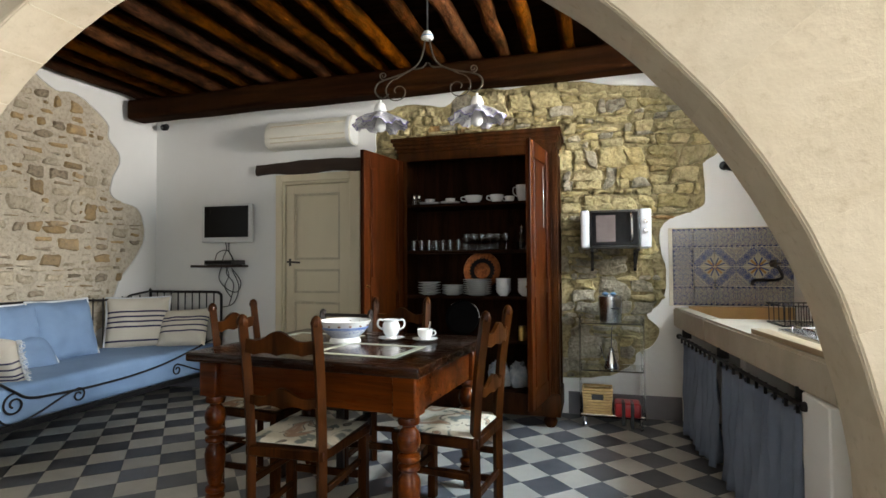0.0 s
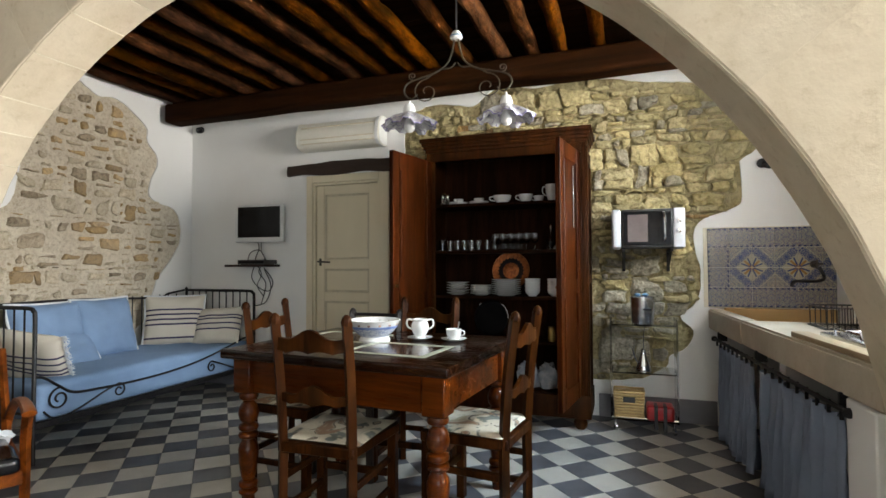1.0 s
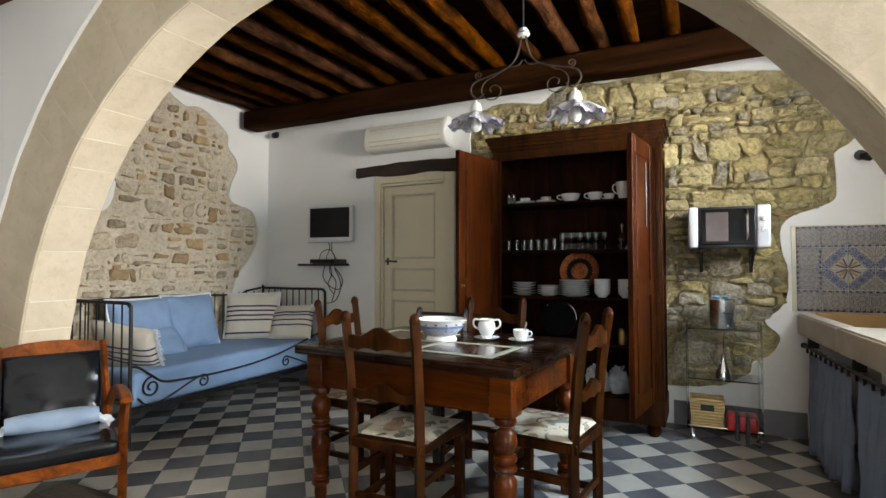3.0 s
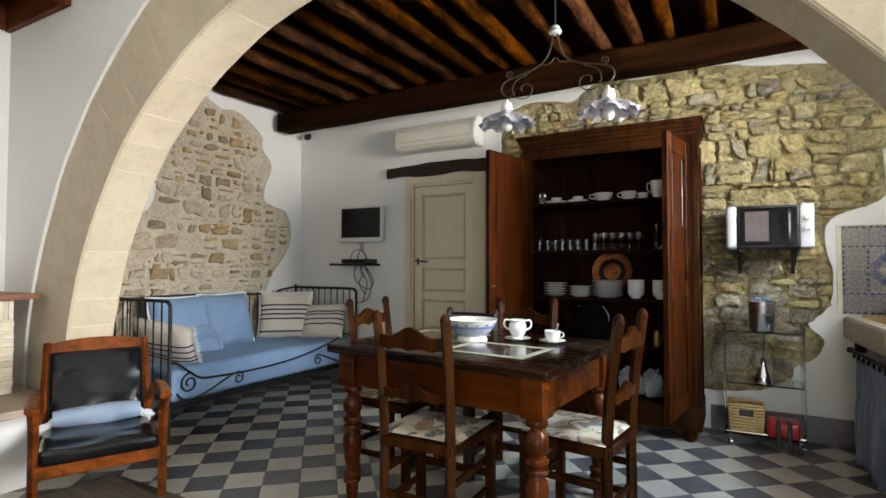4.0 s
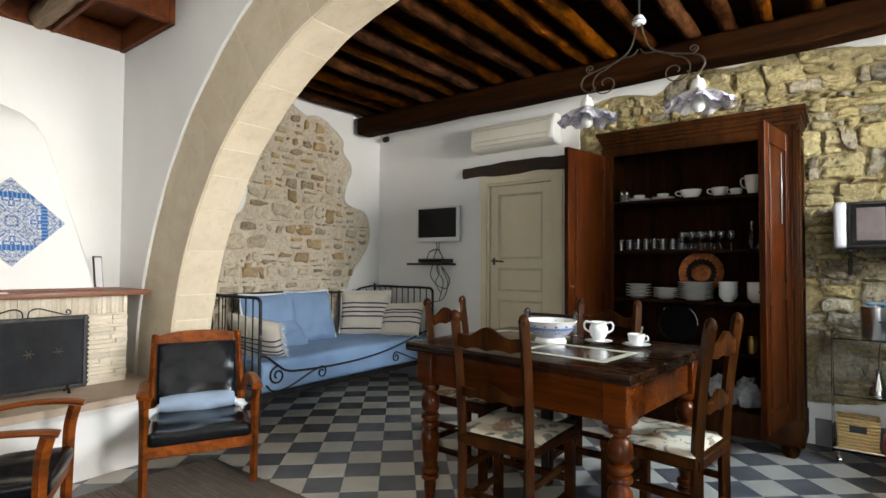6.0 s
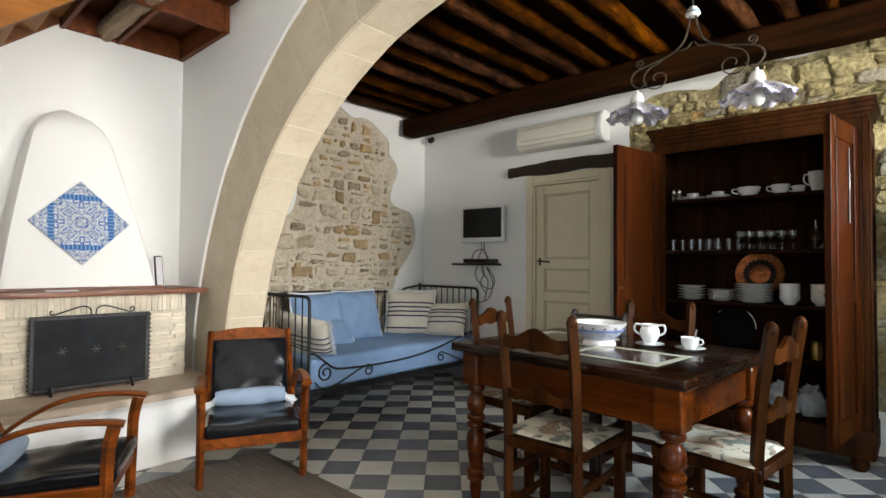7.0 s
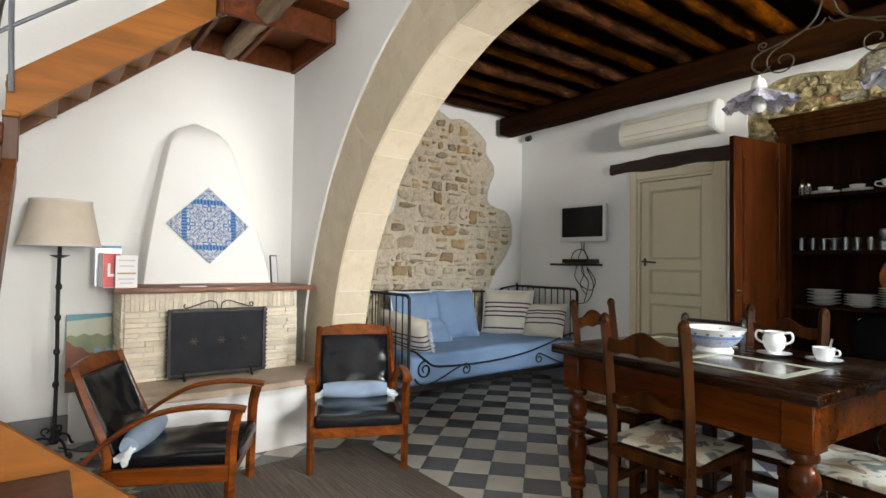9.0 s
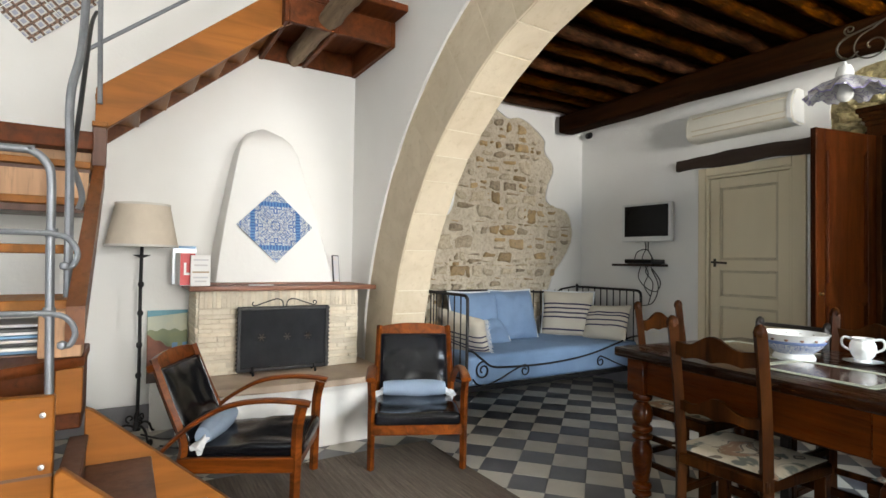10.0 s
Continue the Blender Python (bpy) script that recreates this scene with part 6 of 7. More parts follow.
def cushion(name, label, m, w, h, thick, material, piping=None, seed=0.0, fringe=0):
    c = thing(name, label, "cushion", m, "cushions on the daybed")
    bm = pillow_mesh(w, h, thick, 22, 0.55, 0.05, seed)
    for v in bm.verts:
        v.co.z += 0.010 * noise.noise(Vector((v.co.x * 9, v.co.y * 9, seed)))
    part("cover", bm, material, c)
    if piping:
        pts = []
        n = 14
        for k in range(4 * n + 1):
            q, f = divmod(k, n)
            f = -1 + 2 * f / n
            u, v = ((f, -1), (1, f), (-f, 1), (-1, -f), (-1, -1))[q]
            pts.append((u * w / 2 * (1 - 0.05 * (1 - v * v)), v * h / 2 * (1 - 0.05 * (1 - u * u)), 0.004 * math.sin(k * 0.9 + seed)))
        part("piping", tube(pts, 0.0105, 6), piping, c, "white corded edge")
    if fringe:
        bm = bmesh.new()
        rr = random.Random(int(seed * 10) + 3)
        for k in range(fringe):
            y = -h / 2 + h * k / (fringe - 1)
            x = w / 2 * (1 - 0.05 * (1 - (2 * y / h) ** 2))
            for j in range(3):
                tube([(x - 0.004, y, 0.0), (x + 0.02, y + rr.uniform(-0.01, 0.01), rr.uniform(-0.012, 0.012)), (x + 0.038, y + rr.uniform(-0.016, 0.016), rr.uniform(-0.02, 0.016))], 0.004, 4, bm, 0.002)
        tagged(part("fringe", bm, PIPING, c, "shaggy white fringe"), kind="stuff")
    return c


Z0 = 0.475
cushion("blue_cushion", "large pale blue square cushion leaning on the wall", pose(-4.03, 3.20, Z0 + 0.225, 74, 0, 92), 0.52, 0.49, 0.17, BLUEFAB, PIPING, 1.0)
cushion("blue_cushion", "large pale blue square cushion leaning on the wall", pose(-4.05, 2.76, Z0 + 0.22, 76, 0, 86), 0.52, 0.48, 0.17, BLUEFAB, PIPING, 2.3)
cushion("blue_cushion", "slumped pale blue cushion with white edging", pose(-3.93, 2.82, Z0 + 0.10, 40, 8, 80), 0.42, 0.34, 0.13, BLUEFAB, PIPING, 4.1)
cushion("striped_cushion", "cream cushion with dark woven stripes in the corner", pose(-3.98, 3.86, Z0 + 0.215, 76, 0, 38), 0.52, 0.47, 0.16, STRIPE5, PIPING, 3.2)
cushion("striped_cushion", "smaller cream cushion with dark stripes against the rail", pose(-3.585, 3.99, Z0 + 0.165, 66, -4, 8), 0.48, 0.36, 0.14, STRIPE3, None, 5.7)
cushion("striped_cushion", "cream striped cushion with a shaggy white fringe", pose(-3.66, 2.39, Z0 + 0.135, -62, 8, 18), 0.50, 0.40, 0.13, STRIPE3, None, 7.1, 26)

# ---------------- rug ----------------
t = thing("rug", "brown flat-woven rug on the tiled floor", "rug", pose(-2.12, 0.63, 0.001))
bm = boxb(-1.0, 1.0, -1.10, 1.10, 0, 0.008, 0.003)
bmesh.ops.subdivide_edges(bm, edges=[e for e in bm.edges if e.calc_length() > 0.5], cuts=24, use_grid_fill=True)
for v in bm.verts:
    if v.co.z > 0.004:
        v.co.z += 0.004 * max(0, noise.noise(v.co * 2.5))
    v.co.x += 0.012 * noise.noise(Vector((v.co.y * 2, 0.3, 0)))
    v.co.y += 0.010 * noise.noise(Vector((v.co.x * 2, 4.0, 0)))
part("weave", bm, RUG, t)

# ---------------- fireplace ----------------
FX = -3.80
t = thing("fireplace", "white plastered corner fireplace faced in cream split stone", "fireplace", kind="structure")
YA, YB = 0.40, 1.505
OY0, OY1, OZ0, OZ1 = 0.66, 1.22, 0.43, 0.86
core = bmesh.new()
for q in ((YA, OY0, 0.42, 0.985), (OY1, YB, 0.42, 0.985), (OY0, OY1, OZ1, 0.985)):
    box(core, X_LEFT, FX - 0.012, q[0], q[1], q[2], q[3], 0.002)
part("core", core, SPLITFACE, t)
part("firebox", boxb(X_LEFT + 0.002, X_LEFT + 0.05, OY0, OY1, 0.42, OZ1, 0), PLASTICK, t, "soot-black firebox back")
rng = random.Random(3)
# thin horizontal split stones at the sides, upright ones in the lintel band
for ya, yb in ((YA, OY0), (OY1, YB)):
    z = 0.425
    while z < 0.855:
        h = rng.uniform(0.020, 0.036)
        y = ya
        while y < yb - 0.01:
            l = min(rng.uniform(0.10, 0.26), yb - y)
            if yb - (y + l) < 0.05:
                l = yb - y
            ex = rng.uniform(-0.004, 0.012)
            part("split_stone", boxb(FX - 0.012, FX + ex, y + 0.0004, y + l - 0.0004, z, min(z + h, 0.868) - 0.0006, 0.0028), SPLITFACE, t)
            y += l
        z += h
y = YA
while y < YB - 0.005:
    w = min(rng.uniform(0.018, 0.034), YB - y)
    part("split_stone", boxb(FX - 0.012, FX + rng.uniform(0.002, 0.009), y, y + w - 0.0006, 0.870, 0.984, 0.0025), SPLITFACE, t)
    y += w
z = 0.425
while z < 0.98:
    h = rng.uniform(0.022, 0.036)
    part("split_stone", boxb(X_LEFT + 0.02, FX - 0.014, YA - 0.012 - rng.uniform(0, 0.008), YA, z, min(z + h, 0.984) - 0.0006, 0.0028), SPLITFACE, t)
    z += h
part("mantel", boxb(X_LEFT + 0.001, -3.735, 0.335, 1.625, 0.985, 1.018, 0.006, 2), MANTEL, t, "brown wooden mantel board")
part("hood_base", boxb(X_LEFT + 0.001, -3.90, 0.47, 1.40, 1.018, 1.034, 0.003), MANTEL, t, "dark board under the hood")
# sloping plaster hood with a rounded top
bm = bmesh.new()
rows = []
for k in range(19):
    s = k / 18
    z = 1.034 + 1.185 * s
    half = 0.43 - 0.25 * s ** 1.1
    if s > 0.80:
        q = (s - 0.80) / 0.20
        half *= math.sqrt(max(0.02, 1 - q * q * 0.97))
    fx = -3.93 - 0.20 * s - (0.16 * ((s - 0.86) / 0.14) ** 2 if s > 0.86 else 0)
    fx = max(fx, X_LEFT - 0.01)
    c = 0.935 - 0.05 * s
    rnd = 0.05
    rows.append([bm.verts.new(p) for p in ((X_LEFT - 0.01, c - half, z), (fx - rnd, c - half, z), (fx - rnd * 0.3, c - half + rnd * 0.3 * min(1, half / 0.1), z), (fx, c - half + rnd * min(1, half / 0.1), z), (fx, c, z),
                                           (fx, c + half - rnd * min(1, half / 0.1), z), (fx - rnd * 0.3, c + half - rnd * 0.3 * min(1, half / 0.1), z), (fx - rnd, c + half, z), (X_LEFT - 0.01, c + half, z))])
for a, b in zip(rows, rows[1:]):
    for i in range(8):
        bm.faces.new((a[i], a[i + 1], b[i + 1], b[i]))
bm.faces.new(rows[-1])
for v in bm.verts:
    v.co += noise.noise_vector(v.co * 3) * 0.004
part("hood", bm, PLASTER, t, "smooth white plaster hood")
# raised hearth
outl = [(X_LEFT, 0.30), (-3.52, 0.30), (-3.42, 0.40), (-3.37, 0.75), (-3.36, 1.20), (-3.37, 1.43), (-3.60, 1.62), (X_LEFT, 1.62)]
bm = bmesh.new()
rows = []
for k, z in enumerate((0.0, 0.06, 0.16, 0.26, 0.34, 0.378)):
    o = (0.015, 0.0, -0.02, -0.02, -0.01, 0.02)[k]
    rows.append([bm.verts.new((x + (o if x > -4 else 0), y, z)) for x, y in outl])
for a, b in zip(rows, rows[1:]):
    for i in range(len(outl)):
        j = (i + 1) % len(outl)
        bm.faces.new((a[i], a[j], b[j], b[i]))
bm.faces.new(rows[-1])
bmesh.ops.subdivide_edges(bm, edges=list(bm.edges), cuts=2, use_grid_fill=True)
for v in bm.verts:
    v.co += noise.noise_vector(v.co * 5) * 0.008
part("hearth_base", bm, PLASTER, t, "uneven whitewashed hearth base")
out2 = [(X_LEFT + 0.01, 0.28), (-3.50, 0.28), (-3.39, 0.38), (-3.34, 0.75), (-3.33, 1.20), (-3.34, 1.44), (-3.58, 1.625), (X_LEFT + 0.01, 1.625)]
bm = prism(out2, 0.042, lambda u, v, w: Vector((u, v, 0.380 + w)))
bmesh.ops.bevel(bm, geom=list(bm.edges), offset=0.008, segments=2, affect='EDGES')
part("hearth_slab", bm, HEARTHTOP, t, "grey-brown hearth slab")
part("ash_door", boxb(-3.392, -3.372, 0.72, 0.95, 0.10, 0.22, 0.004), BASEGREY, t, "grey ash door")
# painted tile lozenge on the hood
lo = thing("tile_lozenge", "blue and white glazed tile lozenge on the hood", "tiles", pose(-3.988, 0.922, 1.443, 90 - 9.7, 0, 90), kind="structure")
mt = panel_tile_mesh("lozenge_tile", 0.195, 0.195, MAJ_DIAMOND)
for i in (-0.5, 0.5):
    for j in (-0.5, 0.5):
        ob = new("tile", mt)
        ob.parent = lo
        ob.matrix_local = pose(0, 0, 0, 0, 0, 45) @ pose(i * 0.1945, j * 0.1945, 0.004, 0, 0, {(1, 1): 0, (0, 1): 90, (0, 0): 180, (1, 0): 270}[i > 0, j > 0])
lo = thing("tile_lozenge", "brown and blue glazed tile lozenge high on the wall", "tiles", pose(X_LEFT + 0.004, -0.57, 2.92, 90, 0, 90), kind="structure")
mt = panel_tile_mesh("lozenge_tile", 0.25, 0.25, MAJ_DARK)
for i in (-0.5, 0.5):
    for j in (-0.5, 0.5):
        ob = new("tile", mt)
        ob.parent = lo
        ob.matrix_local = pose(0, 0, 0, 0, 0, 45) @ pose(i * 0.255, j * 0.255, 0.0)

# fire screen
t = thing("fire_screen", "black iron fire screen with mesh and scrolled top", "fire screen", pose(-3.715, 0.935, 0.424, 0, 0, -2.5) @ Matrix.Diagonal((1.0, 0.945, 1.0, 1.0)))
bm = bmesh.new()
for a, b, c, d in ((-0.325, -0.30, 0.02, 0.455), (0.30, 0.325, 0.02, 0.455), (-0.30, 0.30, 0.43, 0.455), (-0.30, 0.30, 0.02, 0.045)):
    box(bm, -0.010, 0.010, a, b, c, d, 0.003)
part("frame", bm, IRON, t)
part("mesh_panel", boxb(-0.002, 0.002, -0.30, 0.30, 0.045, 0.43, 0), surface("black_wire_mesh", (0.006, 0.0065, 0.008), (0.014, 0.014, 0.016), 8, 350, 0.6, 0.1, 0, 0.6, 0.002, spec=0.12), t)
for y in (-0.16, 0.02, 0.17):
    bm = bmesh.new()
    for k in range(6):
        a = math.pi * k / 3
        tube([(0.004, y, 0.245), (0.006, y + 0.016 * math.cos(a), 0.245 + 0.016 * math.sin(a)), (0.004, y + 0.026 * math.cos(a), 0.245 + 0.026 * math.sin(a))], 0.0035, 5, bm)
    part("rosette", bm, BRONZE, t, "small dull metal rosette")
for s in (-1, 1):
    twist = bmesh.new()
    for k in range(15):
        tube([(0.004, s * 0.318, 0.03 + 0.028 * k), (0.010, s * 0.330, 0.044 + 0.028 * k), (0.004, s * 0.318, 0.058 + 0.028 * k)], 0.0045, 5, twist)
    part("twisted_bar", twist, IRON, t, "twisted iron side bar")
    part("top_scroll", tube(curve_pts([(0, s * 0.012, 0.455), (0, s * 0.02, 0.49), (0, s * 0.06, 0.505), (0, s * 0.13, 0.485), (0, s * 0.20, 0.462)], 5) + spiral((0, s * 0.215, 0.478), 0.018, 0.006, -math.pi / 2, s * 1.4 * math.pi, (0, 1, 0), (0, 0, 1), 16)[1:], 0.0042, 6), IRON, t)
    part("foot", tube(curve_pts([(0.05, s * 0.22, 0.004), (0.02, s * 0.22, 0.03), (0.0, s * 0.22, 0.045), (-0.05, s * 0.22, 0.004)], 5), 0.009, 7), IRON, t)

# things on the mantel
t = thing("mantel_box", "red and white printed cardboard box on the mantel", "box", pose(-3.93, 0.325, 1.018, 0, 0, 4))
part("carton", boxb(-0.09, 0.09, -0.045, 0.045, 0.0, 0.215, 0.003), WHITEPAPER, t)
part("red_face", boxb(0.090, 0.0915, -0.044, 0.044, 0.004, 0.211, 0), REDPAPER, t, "red printed face")
bm = boxb(0.0915, 0.093, -0.022, -0.008, 0.07, 0.15, 0)
box(bm, 0.0915, 0.093, -0.008, 0.020, 0.07, 0.085, 0)
part("white_letter", bm, WHITEPAPER, t, "white letter L")
t = thing("mantel_book", "white booklet with faint print on the mantel", "book", pose(-3.805, 0.405, 1.018, 0, 0, 3))
part("cover", boxb(-0.012, 0.012, -0.06, 0.06, 0.0, 0.20, 0.002), WHITEPAPER, t)
for z, w, mt in ((0.165, 0.045, PALEPAPER), (0.13, 0.04, PALEPAPER), (0.085, 0.05, BOARDWOOD), (0.05, 0.045, PALEPAPER), (0.025, 0.035, PALEPAPER)):
    part("print_bar", boxb(0.0125, 0.0135, -w, w, z, z + 0.010, 0), mt, t)
t = thing("glass_frame", "clear glass picture frame leaning on the wall", "frame", pose(-4.06, 0.315, 1.018, 0, 0, 3))
part("frame", boxb(-0.01, 0.01, -0.06, 0.09, 0.0, 0.265, 0.003), SILVERP, t)
part("blue_edge", boxb(0.010, 0.012, -0.055, 0.085, 0.245, 0.262, 0), BLUEPAPER, t)
t = thing("picture_frame", "small dark picture frame standing behind the hood", "frame", pose(-4.03, 1.43, 1.018, 0, -9, 8))
part("frame", boxb(-0.008, 0.008, -0.045, 0.012, 0.0, 0.225, 0.003), PLASTICK, t)
part("picture", boxb(0.008, 0.0095, -0.038, 0.005, 0.01, 0.215, 0), PALEPAPER, t)
t = thing("mantel_paper", "folded pale leaflet lying on the mantel", "leaflet", pose(-3.80, 0.80, 1.018, 0, 0, 85))
part("sheet", boxb(-0.09, 0.07, -0.03, 0.03, 0.0, 0.006, 0.001), PALEPAPER, t)

# ---------------- standing lamp ----------------
t = thing("floor_lamp", "black wrought iron floor lamp with a pleated beige shade", "floor lamp", pose(-4.05, 0.075, 0))
part("stem", tube(curve_pts([(0, 0, 0.06), (0.004, 0.003, 0.5), (-0.002, -0.002, 0.95), (0, 0, 1.36)], 6), 0.011, 8), IRON, t)
bm = bmesh.new()
for z in (0.42, 0.62, 0.83, 1.02):
    lathe([(0.010, -0.02), (0.017, -0.012), (0.019, 0.0), (0.017, 0.012), (0.010, 0.02)], 10, bm, (0, 0, z))
part("collar", bm, IRON, t)
part("drip_plate", lathe([(0.0, 1.195), (0.018, 1.198), (0.05, 1.212), (0.052, 1.216), (0.018, 1.208), (0.0, 1.206)], 20), IRON, t)
base = part("base", lathe([(0.0, 0.055), (0.022, 0.06), (0.026, 0.09), (0.016, 0.12), (0.022, 0.15), (0.012, 0.18), (0.0, 0.18)], 12), IRON, t)
for k in range(3):
    a = 2 * math.pi * k / 3 + 0.4
    d = Vector((math.cos(a), math.sin(a), 0))
    pts = [Vector((0, 0, 0.08)) + d * 0.01, Vector((0, 0, 0.10)) + d * 0.06, Vector((0, 0, 0.075)) + d * 0.12, Vector((0, 0, 0.02)) + d * 0.155, Vector((0, 0, 0.010)) + d * 0.19]
    part("foot", tube(curve_pts(pts, 5) + spiral(tuple(d * 0.19 + Vector((0, 0, 0.028))), 0.018, 0.006, -math.pi / 2, 1.2 * math.pi, tuple(d), (0, 0, 1), 14)[1:], 0.008, 7), IRON, base)
    part("leaf_scroll", tube(spiral(tuple(d * 0.04 + Vector((0, 0, 0.14))), 0.028, 0.006, -math.pi / 2, 1.6 * math.pi, tuple(d), (0, 0, 1), 20), 0.006, 6), IRON, base)
N2 = 96
part("shade", lathe([(0.213, 1.275), (0.160, 1.545), (0.158, 1.545), (0.211, 1.275)], N2, wave=lambda r, z, a, k: (r + 0.0022 * math.sin(a * 48), 0)), SHADE, t, "pleated beige fabric shade")
for z, r in ((1.275, 0.213), (1.545, 0.160)):
    part("shade_trim", lathe([(r - 0.003, z - 0.006), (r + 0.004, z - 0.006), (r + 0.004, z + 0.008), (r - 0.003, z + 0.008)], 48), SHADERIM, t)
part("shade_ring", tube([(0.03 * math.cos(a), 0.03 * math.sin(a), 1.37) for a in [2 * math.pi * k / 16 for k in range(17)]] + [(0.16, 0, 1.40)], 0.003, 5), IRON, t)

# painting on the floor against the wall
t = thing("painting", "unframed landscape painting in russet and teal leaning on the wall", "painting", pose(-4.20, 0.25, 0.33, 0, -6, 2))
part("canvas", boxb(-0.012, 0.012, -0.125, 0.13, 0.0, 0.50, 0.003), PICSKY, t, "pale painted sky")
part("teal_edge", prism([(-0.125, 0.455), (0.13, 0.478), (0.13, 0.50), (-0.125, 0.50)], 0.002, lambda u, v, w: Vector((0.012 + w, u, v))), PICBLUE, t)
for k, (base, rise, mt, lb) in enumerate(((0.345, 0.02, PICGREEN, "far green hills"), (0.285, 0.07, PICTURE, "russet mountain"), (0.12, 0.05, PICDARK, "dark brown foreground"))):
    top = [(-0.125 + 0.255 * i / 16, base + rise * math.sin(0.6 + 2.3 * i / 16 + 1.9 * k) + 0.008 * math.sin(i * 1.3 + k)) for i in range(17)]
    part("painted_hill", prism([(-0.125, 0.002)] + top + [(0.13, 0.002)], 0.0012 * (k + 1), lambda u, v, w: Vector((0.0122 + w, u, v))), mt, t, lb)
for u, v, w, h, mt in ((0.03, 0.14, 0.035, 0.13, BLUEPAPER), (0.067, 0.13, 0.028, 0.10, WHITEPAPER), (0.097, 0.15, 0.03, 0.12, BLUEPAPER)):
    part("painted_house", boxb(0.0145, 0.0168, u, u + w, v, v + h, 0), mt, t, "pale blue painted house")
part("stand", boxb(-0.05, -0.02, -0.10, 0.10, -0.33, 0.0, 0.004), PLASTER, t, "white plaster block beneath")
t = thing("lamp_cable", "black lamp cable lying on the floor", "cable")
part("cable", tube(curve_pts([(-4.05, 0.1, 0.03), (-3.95, 0.22, 0.012), (-3.86, 0.33, 0.03), (-3.76, 0.40, 0.012), (-3.72, 0.30, 0.010), (-3.82, 0.2, 0.010)], 7), 0.006, 6), CABLE, t)


# ---------------- leather armchairs ----------------
def armchair(m, label):
    """Low amber wood armchair with bowed arms, black leather and a pale blue lumbar roll; it faces local +y."""
    c = thing("armchair", label, "armchair", m, "leather armchairs")
    w = 0.265
    for s in (-1, 1):
        part("front_leg", tube(curve_pts([(s * w, 0.30, 0.0), (s * w, 0.305, 0.25), (s * w, 0.31, 0.42), (s * (w + 0.004), 0.33, 0.522)], 4), 0.025, 4, flat=0.8, r1=0.028), ARMWOOD, c)
        part("back_leg", tube(curve_pts([(s * (w - 0.01), -0.36, 0.0), (s * (w - 0.01), -0.27, 0.20), (s * (w - 0.012), -0.24, 0.34), (s * (w - 0.02), -0.33, 0.565), (s * (w - 0.025), -0.40, 0.745)], 4), 0.024, 4, r1=0.020), ARMWOOD, c)
        pts = curve_pts([(s * (w + 0.004), 0.37, 0.532), (s * (w + 0.006), 0.31, 0.545), (s * (w + 0.008), 0.15, 0.552), (s * (w + 0.006), -0.02, 0.526), (s * (w + 0.0), -0.17, 0.45), (s * (w - 0.004), -0.27, 0.37), (s * (w - 0.006), -0.35, 0.29)], 6)
        part("armrest", tube(pts, 0.030, 8, flat=0.55, r1=0.020), ARMWOOD, c)
        part("seat_rail", boxb(s * w - 0.014, s * w + 0.014, -0.26, 0.30, 0.20, 0.275, 0.005), ARMWOOD, c)
    part("front_rail", boxb(-w, w, 0.292, 0.318, 0.205, 0.27, 0.005), ARMWOOD, c)
    part("rear_rail", boxb(-w, w, -0.285, -0.262, 0.16, 0.23, 0.005), ARMWOOD, c)
    # back: curved top rail, frame and padded leather
    bk = pose(0, -0.245, 0.315, 22, 0, 0)
    bm = bmesh.new()
    n = 16
    rows = []
    for k in range(n + 1):
        u = -1 + 2 * k / n
        z = 0.425 + 0.045 * (1 - u * u) ** 0.7 + 0.008
        rows.append([bm.verts.new(bk @ Vector(p)) for p in ((u * 0.262, -0.016, 0.40), (u * 0.262, 0.018, 0.40), (u * 0.262, 0.018, z), (u * 0.262, -0.016, z))])
    for a, b in zip(rows, rows[1:]):
        for i in range(4):
            bm.faces.new((a[i], a[(i + 1) % 4], b[(i + 1) % 4], b[i]))
    bm.faces.new(rows[0])
    bm.faces.new(rows[-1][::-1])
    part("top_rail", bm, ARMWOOD, c)
    bm = pillow_mesh(0.475, 0.415, 0.085, 20, 0.3, 0.01, 2.0)
    bmesh.ops.transform(bm, matrix=bk @ pose(0, 0.004, 0.20, 90, 0, 0), verts=bm.verts)
    part("back_pad", bm, LEATHER, c, "black padded leather back")
    part("pad_piping", tube([bk @ Vector(p) for p in ((-0.225, 0.031, 0.01), (-0.225, 0.031, 0.388), (0.225, 0.031, 0.388), (0.225, 0.031, 0.01))], 0.005, 6), LEATHER, c)
    bm = boxb(-0.248, 0.248, -0.25, 0.335, 0.262, 0.338, 0.03, 4)
    bmesh.ops.subdivide_edges(bm, edges=[e for e in bm.edges if e.calc_length() > 0.25], cuts=8, use_grid_fill=True)
    for v in bm.verts:
        v.co.z += (-0.025 * (0.335 - v.co.y) / 0.58 + 0.012 * noise.noise(v.co * 6 + Vector((3, 0, 0))) + 0.012 * noise.noise(Vector((v.co.x * 5, v.co.y * 16, 1)))) * (v.co.z > 0.30)
    part("seat_cushion", bm, LEATHER, c, "black leather seat cushion")
    # lumbar roll with tied ends
    prof = []
    for k in range(15):
        s = k / 14
        prof.append((max(0.012, 0.057 * min(1, math.sin(math.pi * min(max(s * 1.0, 0.03), 0.97)) ** 0.14)), -0.205 + 0.41 * s))
    bm = lathe(prof, 18, wave=lambda r, z, a, k: (r * (1 + 0.05 * math.sin(a * 3 + z * 20)), 0))
    bmesh.ops.transform(bm, matrix=pose(0, -0.165, 0.360, 0, 90, 0), verts=bm.verts)
    roll = part("lumbar_roll", bm, ROLLFAB, c, "pale blue cotton lumbar roll")
